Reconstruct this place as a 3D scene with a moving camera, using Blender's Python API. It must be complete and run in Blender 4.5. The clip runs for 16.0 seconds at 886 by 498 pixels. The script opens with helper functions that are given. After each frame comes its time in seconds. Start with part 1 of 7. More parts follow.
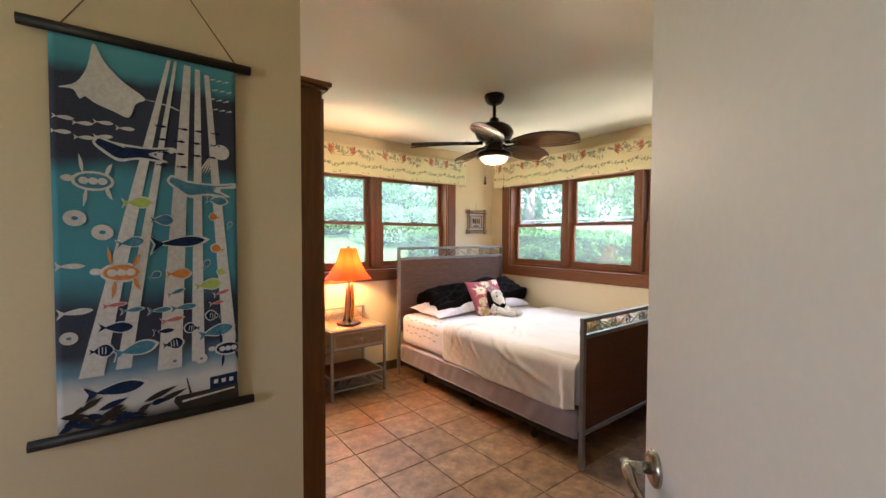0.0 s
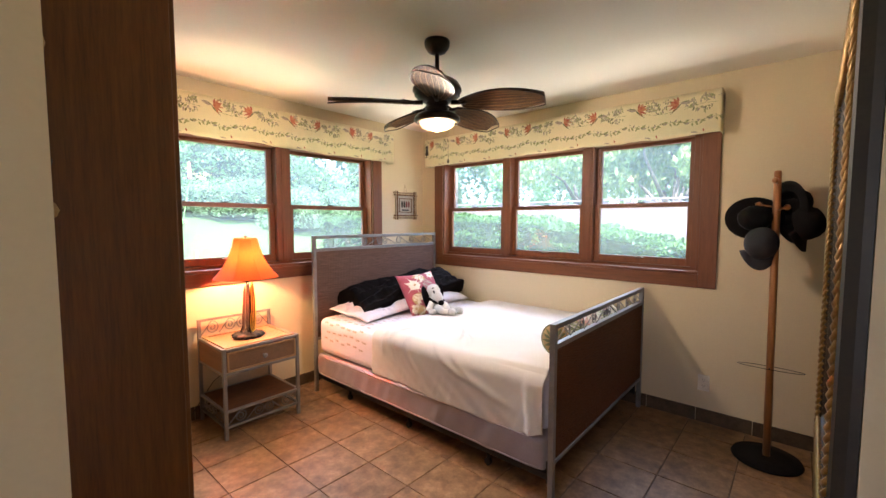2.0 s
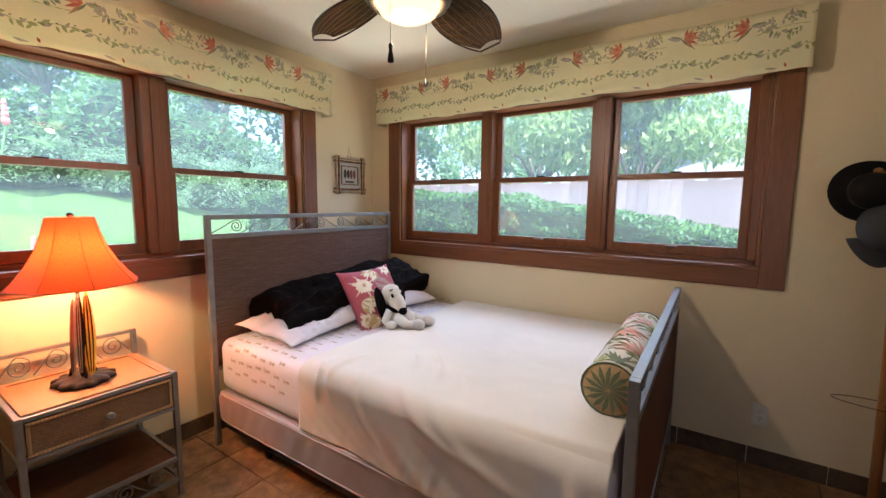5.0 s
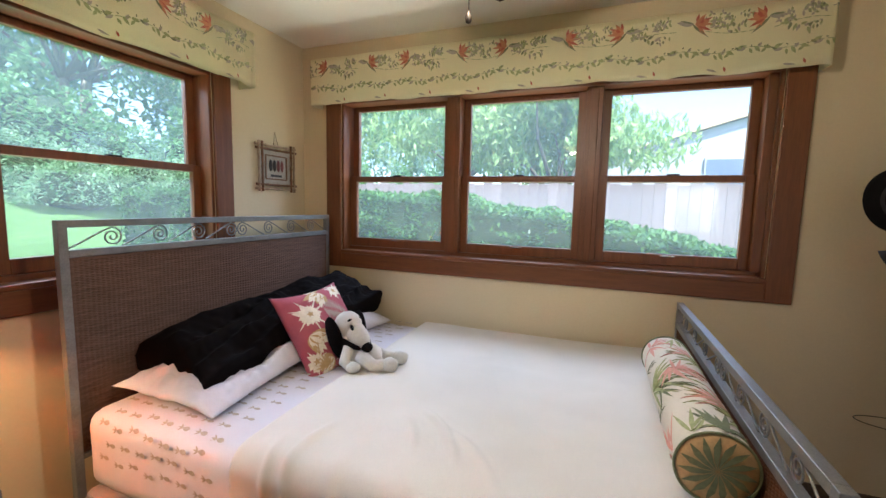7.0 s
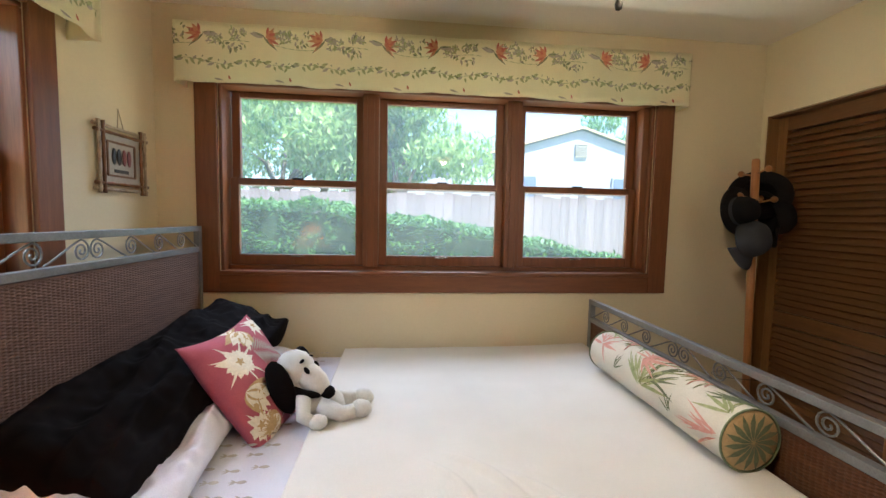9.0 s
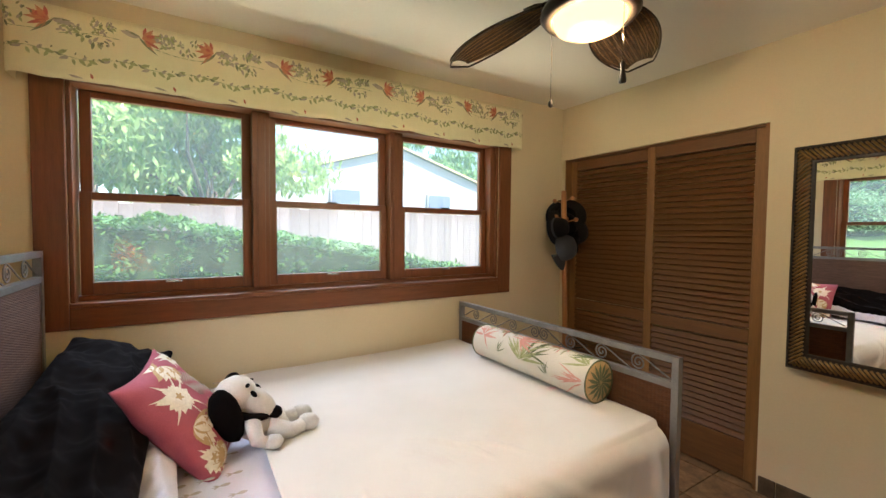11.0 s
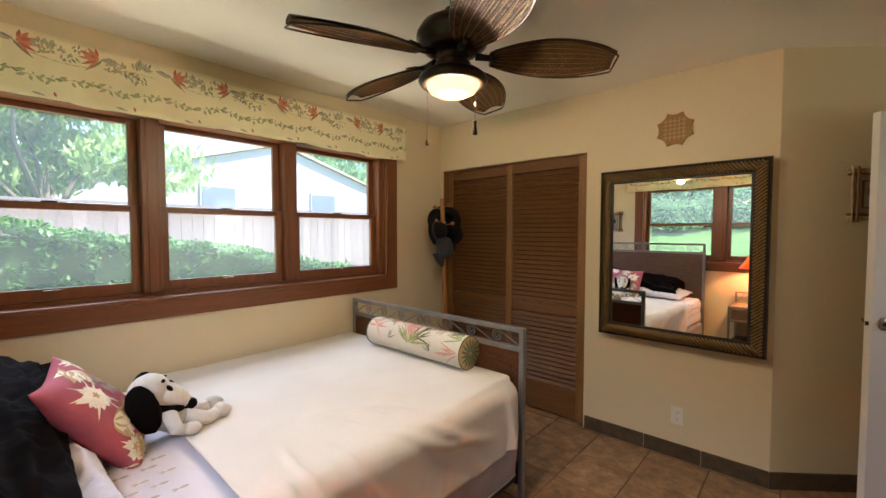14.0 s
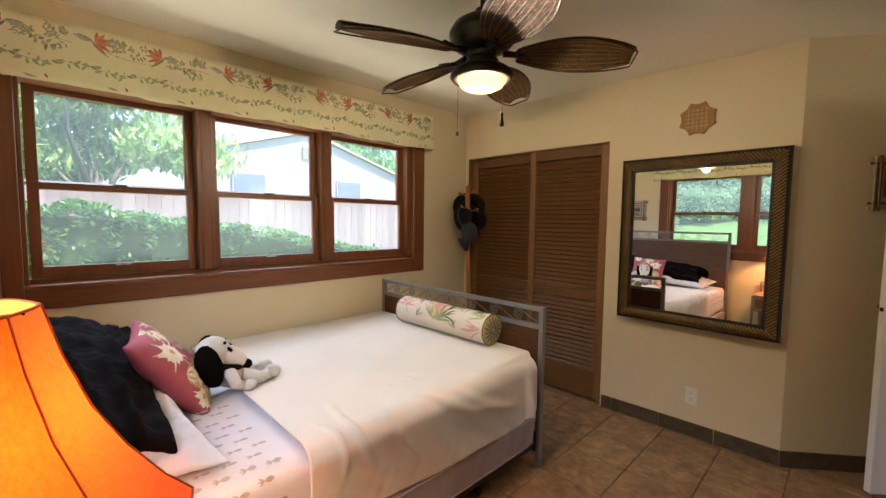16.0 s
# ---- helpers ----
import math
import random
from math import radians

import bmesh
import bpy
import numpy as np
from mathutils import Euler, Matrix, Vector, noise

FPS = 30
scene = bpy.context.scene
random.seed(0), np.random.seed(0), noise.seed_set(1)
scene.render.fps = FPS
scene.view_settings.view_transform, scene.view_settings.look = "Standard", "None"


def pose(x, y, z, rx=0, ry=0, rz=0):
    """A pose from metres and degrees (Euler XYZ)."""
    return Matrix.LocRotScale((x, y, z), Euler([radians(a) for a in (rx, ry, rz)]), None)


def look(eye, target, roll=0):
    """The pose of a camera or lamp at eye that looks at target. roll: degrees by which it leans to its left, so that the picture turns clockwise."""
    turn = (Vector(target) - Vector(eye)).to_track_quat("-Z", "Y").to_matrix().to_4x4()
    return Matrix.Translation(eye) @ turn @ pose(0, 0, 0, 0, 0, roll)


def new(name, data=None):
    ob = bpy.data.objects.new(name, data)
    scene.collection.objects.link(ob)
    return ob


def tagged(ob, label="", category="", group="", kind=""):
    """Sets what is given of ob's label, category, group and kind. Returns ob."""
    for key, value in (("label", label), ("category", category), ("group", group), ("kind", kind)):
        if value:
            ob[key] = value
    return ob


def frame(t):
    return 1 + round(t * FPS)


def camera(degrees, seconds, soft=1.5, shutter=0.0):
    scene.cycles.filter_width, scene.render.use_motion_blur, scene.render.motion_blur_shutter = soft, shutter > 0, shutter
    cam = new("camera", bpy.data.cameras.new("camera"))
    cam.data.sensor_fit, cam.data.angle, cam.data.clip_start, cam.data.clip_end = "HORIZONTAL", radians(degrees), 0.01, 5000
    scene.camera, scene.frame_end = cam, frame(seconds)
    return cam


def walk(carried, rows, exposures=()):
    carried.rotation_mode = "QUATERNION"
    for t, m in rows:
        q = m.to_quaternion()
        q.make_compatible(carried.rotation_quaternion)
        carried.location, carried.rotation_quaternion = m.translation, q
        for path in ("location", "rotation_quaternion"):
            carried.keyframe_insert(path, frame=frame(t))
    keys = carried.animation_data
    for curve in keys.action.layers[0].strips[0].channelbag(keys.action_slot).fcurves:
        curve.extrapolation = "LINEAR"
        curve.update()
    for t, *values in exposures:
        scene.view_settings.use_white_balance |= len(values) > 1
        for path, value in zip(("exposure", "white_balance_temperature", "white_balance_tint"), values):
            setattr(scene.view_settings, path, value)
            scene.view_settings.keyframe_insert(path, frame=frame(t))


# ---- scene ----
cam = camera(94.7, 16.0)
PATH = [
    (0, (0.997, 2.089, 1.429), (2.215, 3.675, 1.368), 0.2),
    (0.5, (1.042, 2.21, 1.426), (2.316, 3.75, 1.356), 0.2),
    (1, (1.13, 2.354, 1.431), (2.471, 3.835, 1.34), 0.1),
    (1.5, (1.241, 2.48, 1.432), (2.658, 3.888, 1.323), -0.0),
    (2, (1.336, 2.638, 1.435), (2.839, 3.95, 1.302), 0.0),
    (2.5, (1.386, 2.752, 1.43), (2.937, 4.008, 1.293), 0.4),
    (3, (1.506, 2.876, 1.456), (3.104, 4.065, 1.282), 1.0),
    (3.5, (1.634, 2.964, 1.407), (3.25, 4.131, 1.24), 1.1),
    (4, (1.782, 3.092, 1.409), (3.405, 4.243, 1.212), 1.3),
    (4.2, (1.852, 3.146, 1.398), (3.478, 4.292, 1.194), 1.0),
    (6.5, (2.24, 3.823, 1.385), (4.039, 4.668, 1.167), 1.1),
    (7, (2.333, 3.945, 1.398), (4.195, 4.644, 1.186), 1.3),
    (7.5, (2.364, 4.085, 1.416), (4.275, 4.634, 1.201), 1.4),
    (8, (2.354, 4.288, 1.387), (4.323, 4.596, 1.22), 1.4),
    (8.5, (2.411, 4.462, 1.395), (4.403, 4.525, 1.223), 1.3),
    (9, (2.433, 4.63, 1.382), (4.416, 4.423, 1.234), 1.2),
    (11.3, (2.316, 5.175, 1.41), (3.96, 4.037, 1.346), 0.2),
    (11.5, (2.309, 5.196, 1.41), (3.918, 4.009, 1.356), -0.1),
    (12, (2.27, 5.256, 1.425), (3.777, 3.943, 1.379), -0.6),
    (12.5, (2.196, 5.248, 1.451), (3.651, 3.877, 1.4), -0.8),
    (13, (2.136, 5.27, 1.445), (3.526, 3.833, 1.389), -0.4),
    (13.5, (2.092, 5.316, 1.437), (3.448, 3.847, 1.376), -0.2),
    (14, (2.06, 5.394, 1.438), (3.399, 3.911, 1.358), 0.1),
    (14.5, (2.017, 5.439, 1.433), (3.366, 3.966, 1.338), 0.3),
    (15, (2.0, 5.457, 1.416), (3.373, 4.008, 1.307), 0.8),
    (15.5, (1.977, 5.495, 1.415), (3.375, 4.069, 1.294), 0.9),
    (16, (1.967, 5.531, 1.418), (3.381, 4.124, 1.278), 0.7),
]
walk(cam, [(t, look(eye, target, roll)) for t, eye, target, roll in PATH], [(0, 2.7, 6150, 19), (1.5, 2.85, 6050, 24), (3.0, 2.5, 6000, 27), (4.5, 2.22, 5900, 24), (6.5, 2.03, 5750, 18), (9.0, 2.12, 5950, 15), (11.3, 2.25, 6500, 17), (16, 2.17, 6500, 20)])


# ---- world, sun, large lights, exposure ----
scene.view_settings.exposure = 2.45
world = bpy.data.worlds.new("sky")
world.use_nodes = True
scene.world = world
wn, wl = world.node_tree.nodes, world.node_tree.links
sky = wn.new("ShaderNodeTexSky")
sky.sky_type = "NISHITA"
sky.sun_disc = False
SUN_EL, SUN_AZ = 60.0, 232.0
sky.sun_elevation, sky.sun_rotation = radians(SUN_EL), radians(SUN_AZ)
wn["Background"].inputs[1].default_value = 0.125
wl.new(sky.outputs[0], wn["Background"].inputs[0])
sun_data = bpy.data.lights.new("sun", "SUN")
sun_data.energy, sun_data.angle, sun_data.color = 3.7, radians(0.5), (1, 0.95, 0.87)
sun = new("sun", sun_data)
_d = Vector((math.sin(radians(SUN_AZ)) * math.cos(radians(SUN_EL)), math.cos(radians(SUN_AZ)) * math.cos(radians(SUN_EL)), math.sin(radians(SUN_EL))))
sun.matrix_world = look(_d * 20, (0, 0, 0))


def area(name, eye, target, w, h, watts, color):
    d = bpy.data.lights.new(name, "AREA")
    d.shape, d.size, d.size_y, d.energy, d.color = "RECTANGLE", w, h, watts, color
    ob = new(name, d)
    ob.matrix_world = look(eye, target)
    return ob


area("sky_light_east", (6.2, 4.37, 3.2), (3.9, 4.37, 1.2), 3.0, 1.2, 38, (0.74, 0.85, 1.0))
area("sky_light_north", (3.08, 7.4, 3.2), (3.08, 5.1, 1.2), 2.4, 1.2, 50, (0.74, 0.86, 1.0))
# Added uplights below the sills stand in for light bounced off the lawn.
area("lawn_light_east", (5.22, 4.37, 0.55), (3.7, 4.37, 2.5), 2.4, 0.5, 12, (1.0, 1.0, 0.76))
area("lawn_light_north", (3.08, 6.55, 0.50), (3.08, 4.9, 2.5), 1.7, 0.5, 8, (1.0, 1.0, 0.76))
# Added fill lamp outside an unseen side opening brightens the entry.
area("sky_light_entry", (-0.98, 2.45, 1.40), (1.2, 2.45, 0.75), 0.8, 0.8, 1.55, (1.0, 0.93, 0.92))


FX, FY = 3.083, 4.207
LX, LY = 2.600, 5.612


def point(name, at, watts, color, radius):
    d = bpy.data.lights.new(name, "POINT")
    d.energy, d.color, d.shadow_soft_size = watts, color, radius
    ob = new(name, d)
    ob.location = at
    return ob


point("bulb_fan", (FX, FY, 1.954), 9, (1.0, 0.83, 0.56), 0.03)
point("bulb_table", (LX, LY, 1.16), 9, (1.0, 0.62, 0.27), 0.03)


# ---- materials ----
def nodes_of(name):
    m = bpy.data.materials.new(name)
    m.use_nodes = True
    t = m.node_tree
    return m, t.nodes, t.links, t.nodes["Principled BSDF"]


def mixc(n, l, fac, a, b, blend="MIX"):
    x = n.new("ShaderNodeMix")
    x.data_type, x.blend_type = "RGBA", blend
    for sock, v in ((x.inputs[0], fac), (x.inputs[6], a), (x.inputs[7], b)):
        if isinstance(v, bpy.types.NodeSocket):
            l.new(v, sock)
        elif isinstance(v, (int, float)):
            sock.default_value = v
        else:
            sock.default_value = (*v, 1)
    return x.outputs[2]


def noise_node(n, l, scale, detail=4, stretch=(1, 1, 1), rough=0.6):
    c = n.new("ShaderNodeTexCoord")
    mp = n.new("ShaderNodeMapping")
    mp.inputs["Scale"].default_value = stretch
    l.new(c.outputs["Object"], mp.inputs[0])
    t = n.new("ShaderNodeTexNoise")
    t.inputs["Scale"].default_value, t.inputs["Detail"].default_value, t.inputs["Roughness"].default_value = scale, detail, rough
    l.new(mp.outputs[0], t.inputs["Vector"])
    return t, mp


def ramp(n, l, fac, stops):
    r = n.new("ShaderNodeValToRGB")
    e = r.color_ramp.elements
    while len(e) < len(stops):
        e.new(0.5)
    for k, (p, c) in enumerate(stops):
        e[k].position, e[k].color = p, (*c, 1)
    l.new(fac, r.inputs[0])
    return r.outputs[0]


def bump_on(n, l, b, height, strength, dist=0.002):
    k = n.new("ShaderNodeBump")
    k.inputs["Strength"].default_value, k.inputs["Distance"].default_value = strength, dist
    l.new(height, k.inputs["Height"])
    l.new(k.outputs[0], b.inputs["Normal"])


def pmat(name, c1, c2, scale=6.0, rough=0.6, metal=0.0, bump=0.15, fine=120.0, stretch=(1, 1, 1), vary=0.0, dist=0.002, sheen=0.0, rough2=None, grain=0.25, spec=0.5):
    """Two colours over a broad noise, a fine grain in colour and relief, and a shift from object to object."""
    m, n, l, b = nodes_of(name)
    t, _ = noise_node(n, l, scale, 5, stretch)
    col = ramp(n, l, t.outputs["Fac"], [(0.32, c1), (0.68, c2)])
    f, _ = noise_node(n, l, fine, 3, stretch)
    b.inputs["Specular IOR Level"].default_value = spec
    col = mixc(n, l, grain, col, ramp(n, l, f.outputs["Fac"], [(0.3, tuple(0.55 * v for v in c1)), (0.7, tuple(min(1, 1.25 * v) for v in c2))]))
    if vary:
        info = n.new("ShaderNodeObjectInfo")
        hs = n.new("ShaderNodeHueSaturation")
        mr = n.new("ShaderNodeMapRange")
        mr.inputs[3].default_value, mr.inputs[4].default_value = 1 - vary, 1 + vary
        l.new(info.outputs["Random"], mr.inputs[0])
        l.new(mr.outputs[0], hs.inputs["Value"])
        l.new(col, hs.inputs["Color"])
        col = hs.outputs[0]
    l.new(col, b.inputs["Base Color"])
    rr = n.new("ShaderNodeMapRange")
    rr.inputs[3].default_value, rr.inputs[4].default_value = rough - 0.06, (rough2 or rough + 0.08)
    l.new(t.outputs["Fac"], rr.inputs[0])
    l.new(rr.outputs[0], b.inputs["Roughness"])
    b.inputs["Metallic"].default_value = metal
    if sheen:
        b.inputs["Sheen Weight"].default_value = sheen
    if bump:
        bump_on(n, l, b, f.outputs["Fac"], bump, dist)
    return m


def wood(name, c1, c2, axis="z", rough=0.38, scale=5.0):
    st = {"x": (0.6, 9, 9), "y": (9, 0.6, 9), "z": (9, 9, 0.6)}[axis]
    return pmat(name, c1, c2, scale, rough, 0, 0.12, 26.0, st, 0.06, 0.001)


def weave(name, c1, c2, sx, sz, plane="xz", rough=0.6, strength=0.8, metal=0.0):
    m, n, l, b = nodes_of(name)
    c = n.new("ShaderNodeTexCoord")
    sep = n.new("ShaderNodeSeparateXYZ")
    l.new(c.outputs["Object"], sep.inputs[0])
    com = n.new("ShaderNodeCombineXYZ")
    for k, ax in enumerate(plane):
        l.new(sep.outputs["xyz".index(ax)], com.inputs[k])
    br = n.new("ShaderNodeTexBrick")
    br.offset = 0.5
    br.inputs["Scale"].default_value = 1.0
    br.inputs["Brick Width"].default_value, br.inputs["Row Height"].default_value = sx, sz
    br.inputs["Mortar Size"].default_value, br.inputs["Mortar Smooth"].default_value = sz * 0.30, 1.0
    br.inputs["Color1"].default_value, br.inputs["Color2"].default_value = (*c1, 1), (*c2, 1)
    br.inputs["Mortar"].default_value = (*(0.25 * v for v in c1), 1)
    l.new(com.outputs[0], br.inputs["Vector"])
    t, _ = noise_node(n, l, 7.0, 4)
    col = mixc(n, l, 0.15, br.outputs["Color"], ramp(n, l, t.outputs["Fac"], [(0.3, c1), (0.7, c2)]), "MIX")
    l.new(col, b.inputs["Base Color"])
    b.inputs["Roughness"].default_value, b.inputs["Metallic"].default_value = rough, metal
    inv = n.new("ShaderNodeMath")
    inv.operation = "SUBTRACT"
    inv.inputs[0].default_value = 1.0
    l.new(br.outputs["Fac"], inv.inputs[1])
    bump_on(n, l, b, inv.outputs[0], strength, 0.005)
    return m


def glow(name, color, strength):
    m, n, l, b = nodes_of(name)
    b.inputs["Base Color"].default_value = (*color, 1)
    b.inputs["Emission Color"].default_value = (*color, 1)
    b.inputs["Emission Strength"].default_value = strength
    b.inputs["Roughness"].default_value = 0.4
    return m


def shade_mat():
    m, n, l, b = nodes_of("orange_shade_cloth")
    t, _ = noise_node(n, l, 260, 2, (1, 1, 0.3))
    col = ramp(n, l, t.outputs["Fac"], [(0.3, (0.78, 0.085, 0.006)), (0.7, (0.86, 0.12, 0.010))])
    l.new(col, b.inputs["Base Color"])
    b.inputs["Roughness"].default_value = 0.8
    tr = n.new("ShaderNodeBsdfTranslucent")
    l.new(col, tr.inputs["Color"])
    mx = n.new("ShaderNodeMixShader")
    mx.inputs[0].default_value = 0.10
    l.new(b.outputs[0], mx.inputs[1])
    l.new(tr.outputs[0], mx.inputs[2])
    l.new(mx.outputs[0], n["Material Output"].inputs[0])
    return m


def glass_mat():
    m, n, l, b = nodes_of("window_glass")
    tr = n.new("ShaderNodeBsdfTransparent")
    tr.inputs[0].default_value = (0.93, 0.98, 0.97, 1)
    gl = n.new("ShaderNodeBsdfGlossy")
    gl.inputs["Roughness"].default_value = 0.01
    lw = n.new("ShaderNodeLayerWeight")
    pw = n.new("ShaderNodeMath")
    pw.operation = "POWER"
    pw.inputs[1].default_value = 4.5
    l.new(lw.outputs["Facing"], pw.inputs[0])
    ma = n.new("ShaderNodeMath")
    ma.operation = "MULTIPLY_ADD"
    ma.inputs[1].default_value, ma.inputs[2].default_value = 0.55, 0.035
    l.new(pw.outputs[0], ma.inputs[0])
    # A translucent share builds the pale outdoor glare into the glass.
    glare_haze = n.new("ShaderNodeBsdfTranslucent")
    glare_haze.inputs[0].default_value = (0.78, 0.93, 0.95, 1)
    md = n.new("ShaderNodeMixShader")
    md.inputs[0].default_value = 0.05
    l.new(tr.outputs[0], md.inputs[1])
    l.new(glare_haze.outputs[0], md.inputs[2])
    mx = n.new("ShaderNodeMixShader")
    l.new(ma.outputs[0], mx.inputs[0])
    l.new(md.outputs[0], mx.inputs[1])
    l.new(gl.outputs[0], mx.inputs[2])
    l.new(mx.outputs[0], n["Material Output"].inputs[0])
    return m


def leafy(name, c1, c2, rough=0.45, trans=0.35):
    m, n, l, b = nodes_of(name)
    g = n.new("ShaderNodeNewGeometry")
    col = ramp(n, l, g.outputs["Random Per Island"], [(0.0, c1), (1.0, c2)])
    l.new(col, b.inputs["Base Color"])
    b.inputs["Roughness"].default_value = rough
    tr = n.new("ShaderNodeBsdfTranslucent")
    l.new(col, tr.inputs["Color"])
    mx = n.new("ShaderNodeMixShader")
    mx.inputs[0].default_value = trans
    l.new(b.outputs[0], mx.inputs[1])
    l.new(tr.outputs[0], mx.inputs[2])
    l.new(mx.outputs[0], n["Material Output"].inputs[0])
    return m


def tapestry_mat():
    m, n, l, b = nodes_of("dyed_tapestry_cloth")
    t, mp = noise_node(n, l, 7, 3)
    c = n.new("ShaderNodeTexCoord")
    sep = n.new("ShaderNodeSeparateXYZ")
    l.new(c.outputs["Object"], sep.inputs[0])
    add = n.new("ShaderNodeMath")
    add.operation = "MULTIPLY_ADD"
    add.inputs[1].default_value = 0.05
    l.new(t.outputs["Fac"], add.inputs[0])
    l.new(sep.outputs[2], add.inputs[2])
    mr = n.new("ShaderNodeMapRange")
    mr.inputs[1].default_value, mr.inputs[2].default_value = 0.025, 0.935
    l.new(add.outputs[0], mr.inputs[0])
    white, navy, teal = (0.58, 0.57, 0.54), (0.007, 0.014, 0.042), (0.035, 0.24, 0.31)
    col = ramp(n, l, mr.outputs[0], [(0.0, (0.03, 0.015, 0.012)), (0.045, white), (0.09, white), (0.14, (0.10, 0.22, 0.32)), (0.19, navy), (0.30, navy), (0.38, teal), (0.62, teal), (0.67, navy), (0.86, navy), (0.89, teal), (1.0, (0.10, 0.42, 0.47))])
    f, _ = noise_node(n, l, 500, 2)
    l.new(mixc(n, l, 0.08, col, f.outputs["Color"]), b.inputs["Base Color"])
    b.inputs["Roughness"].default_value, b.inputs["Specular IOR Level"].default_value = 0.9, 0.1
    bump_on(n, l, b, f.outputs["Fac"], 0.2, 0.001)
    return m


M_WALL = pmat("painted_plaster", (0.625, 0.522, 0.332), (0.655, 0.552, 0.360), 1.5, 0.55, 0, 0.16, 90, dist=0.001, grain=0.05)
M_CEIL = pmat("ceiling_paint", (0.84, 0.79, 0.68), (0.86, 0.81, 0.70), 1.2, 0.6, 0, 0.12, 90, grain=0.05)
M_TRIMX = wood("stained_fir_x", (0.120, 0.040, 0.013), (0.195, 0.067, 0.022), "x")
M_TRIMY = wood("stained_fir_y", (0.120, 0.040, 0.013), (0.195, 0.067, 0.022), "y")
M_TRIMZ = wood("stained_fir_z", (0.120, 0.040, 0.013), (0.195, 0.067, 0.022), "z")
M_CLOSX = wood("closet_slat_wood", (0.115, 0.048, 0.014), (0.19, 0.082, 0.024), "x", 0.6)
M_CLOSZ = wood("closet_stile_wood", (0.18, 0.085, 0.026), (0.26, 0.125, 0.04), "z", 0.42)
M_WARD = wood("wardrobe_oak", (0.085, 0.031, 0.006), (0.19, 0.074, 0.014), "z", 0.35)
M_POLE = wood("pole_wood", (0.32, 0.13, 0.04), (0.42, 0.18, 0.06), "z", 0.35)
M_GROUT = pmat("grout", (0.10, 0.065, 0.04), (0.14, 0.09, 0.055), 8, 0.9)
M_BASE = pmat("slate_base_tile", (0.050, 0.034, 0.020), (0.110, 0.077, 0.048), 14, 0.5, vary=0.1, spec=0.25)
M_GREY = pmat("brushed_silver_paint", (0.19, 0.185, 0.18), (0.275, 0.27, 0.262), 12, 0.38, 0.55, 0.1, 200)
M_IRON = pmat("black_iron", (0.018, 0.015, 0.013), (0.03, 0.026, 0.022), 20, 0.5, 0.6)
M_BRONZE = pmat("dark_bronze", (0.02, 0.014, 0.010), (0.04, 0.028, 0.02), 14, 0.3, 0.7, 0.08)
M_WICK = pmat("brown_wicker", (0.080, 0.041, 0.027), (0.165, 0.093, 0.064), 22, 0.6, 0, 0.2, 90, (0.5, 1, 6), spec=0.25)
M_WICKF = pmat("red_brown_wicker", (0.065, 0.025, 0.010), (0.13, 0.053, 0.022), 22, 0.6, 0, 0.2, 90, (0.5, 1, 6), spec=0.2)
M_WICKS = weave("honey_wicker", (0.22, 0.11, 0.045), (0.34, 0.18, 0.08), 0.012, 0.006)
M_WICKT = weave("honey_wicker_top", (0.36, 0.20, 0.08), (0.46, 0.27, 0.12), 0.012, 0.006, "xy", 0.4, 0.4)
M_BLADE = weave("blade_weave", (0.035, 0.016, 0.007), (0.15, 0.08, 0.03), 0.016, 0.010, "xy", 0.5, 1.0)
M_BLADE.node_tree.nodes["Principled BSDF"].inputs["Specular IOR Level"].default_value = 0.15
M_GOLD = pmat("blade_rib_brass", (0.20, 0.12, 0.045), (0.32, 0.20, 0.075), 30, 0.5, 0.5)
M_BLANKET = pmat("cream_blanket", (0.60, 0.56, 0.49), (0.66, 0.62, 0.55), 3, 0.9, 0, 0.5, 500, dist=0.001, sheen=0.2)
M_SHEET = pmat("white_sheet", (0.60, 0.575, 0.62), (0.67, 0.645, 0.69), 4, 0.8, 0, 0.2, 400, dist=0.001)
M_SATIN = pmat("mauve_grey_satin", (0.25, 0.205, 0.215), (0.32, 0.27, 0.28), 6, 0.42, 0, 0.1, 300, dist=0.001, sheen=0.2)
M_BLACK = pmat("black_cotton", (0.0034, 0.0024, 0.0021), (0.0060, 0.0042, 0.0038), 8, 0.85, 0, 0.3, 400, dist=0.001, spec=0.06)
M_ROSE = pmat("rose_print_cloth", (0.33, 0.060, 0.085), (0.43, 0.105, 0.13), 9, 0.85, 0, 0.3, 400, dist=0.001)
M_CREAM = pmat("cream_print", (0.70, 0.63, 0.50), (0.80, 0.74, 0.62), 20, 0.85)
def backlit(m, amount):
    """Lets some light through a thin cloth."""
    n, l = m.node_tree.nodes, m.node_tree.links
    b = n["Principled BSDF"]
    tr = n.new("ShaderNodeBsdfTranslucent")
    l.new(b.inputs["Base Color"].links[0].from_socket, tr.inputs["Color"])
    mx = n.new("ShaderNodeMixShader")
    mx.inputs[0].default_value = amount
    l.new(b.outputs[0], mx.inputs[1])
    l.new(tr.outputs[0], mx.inputs[2])
    l.new(mx.outputs[0], n["Material Output"].inputs[0])
    return m


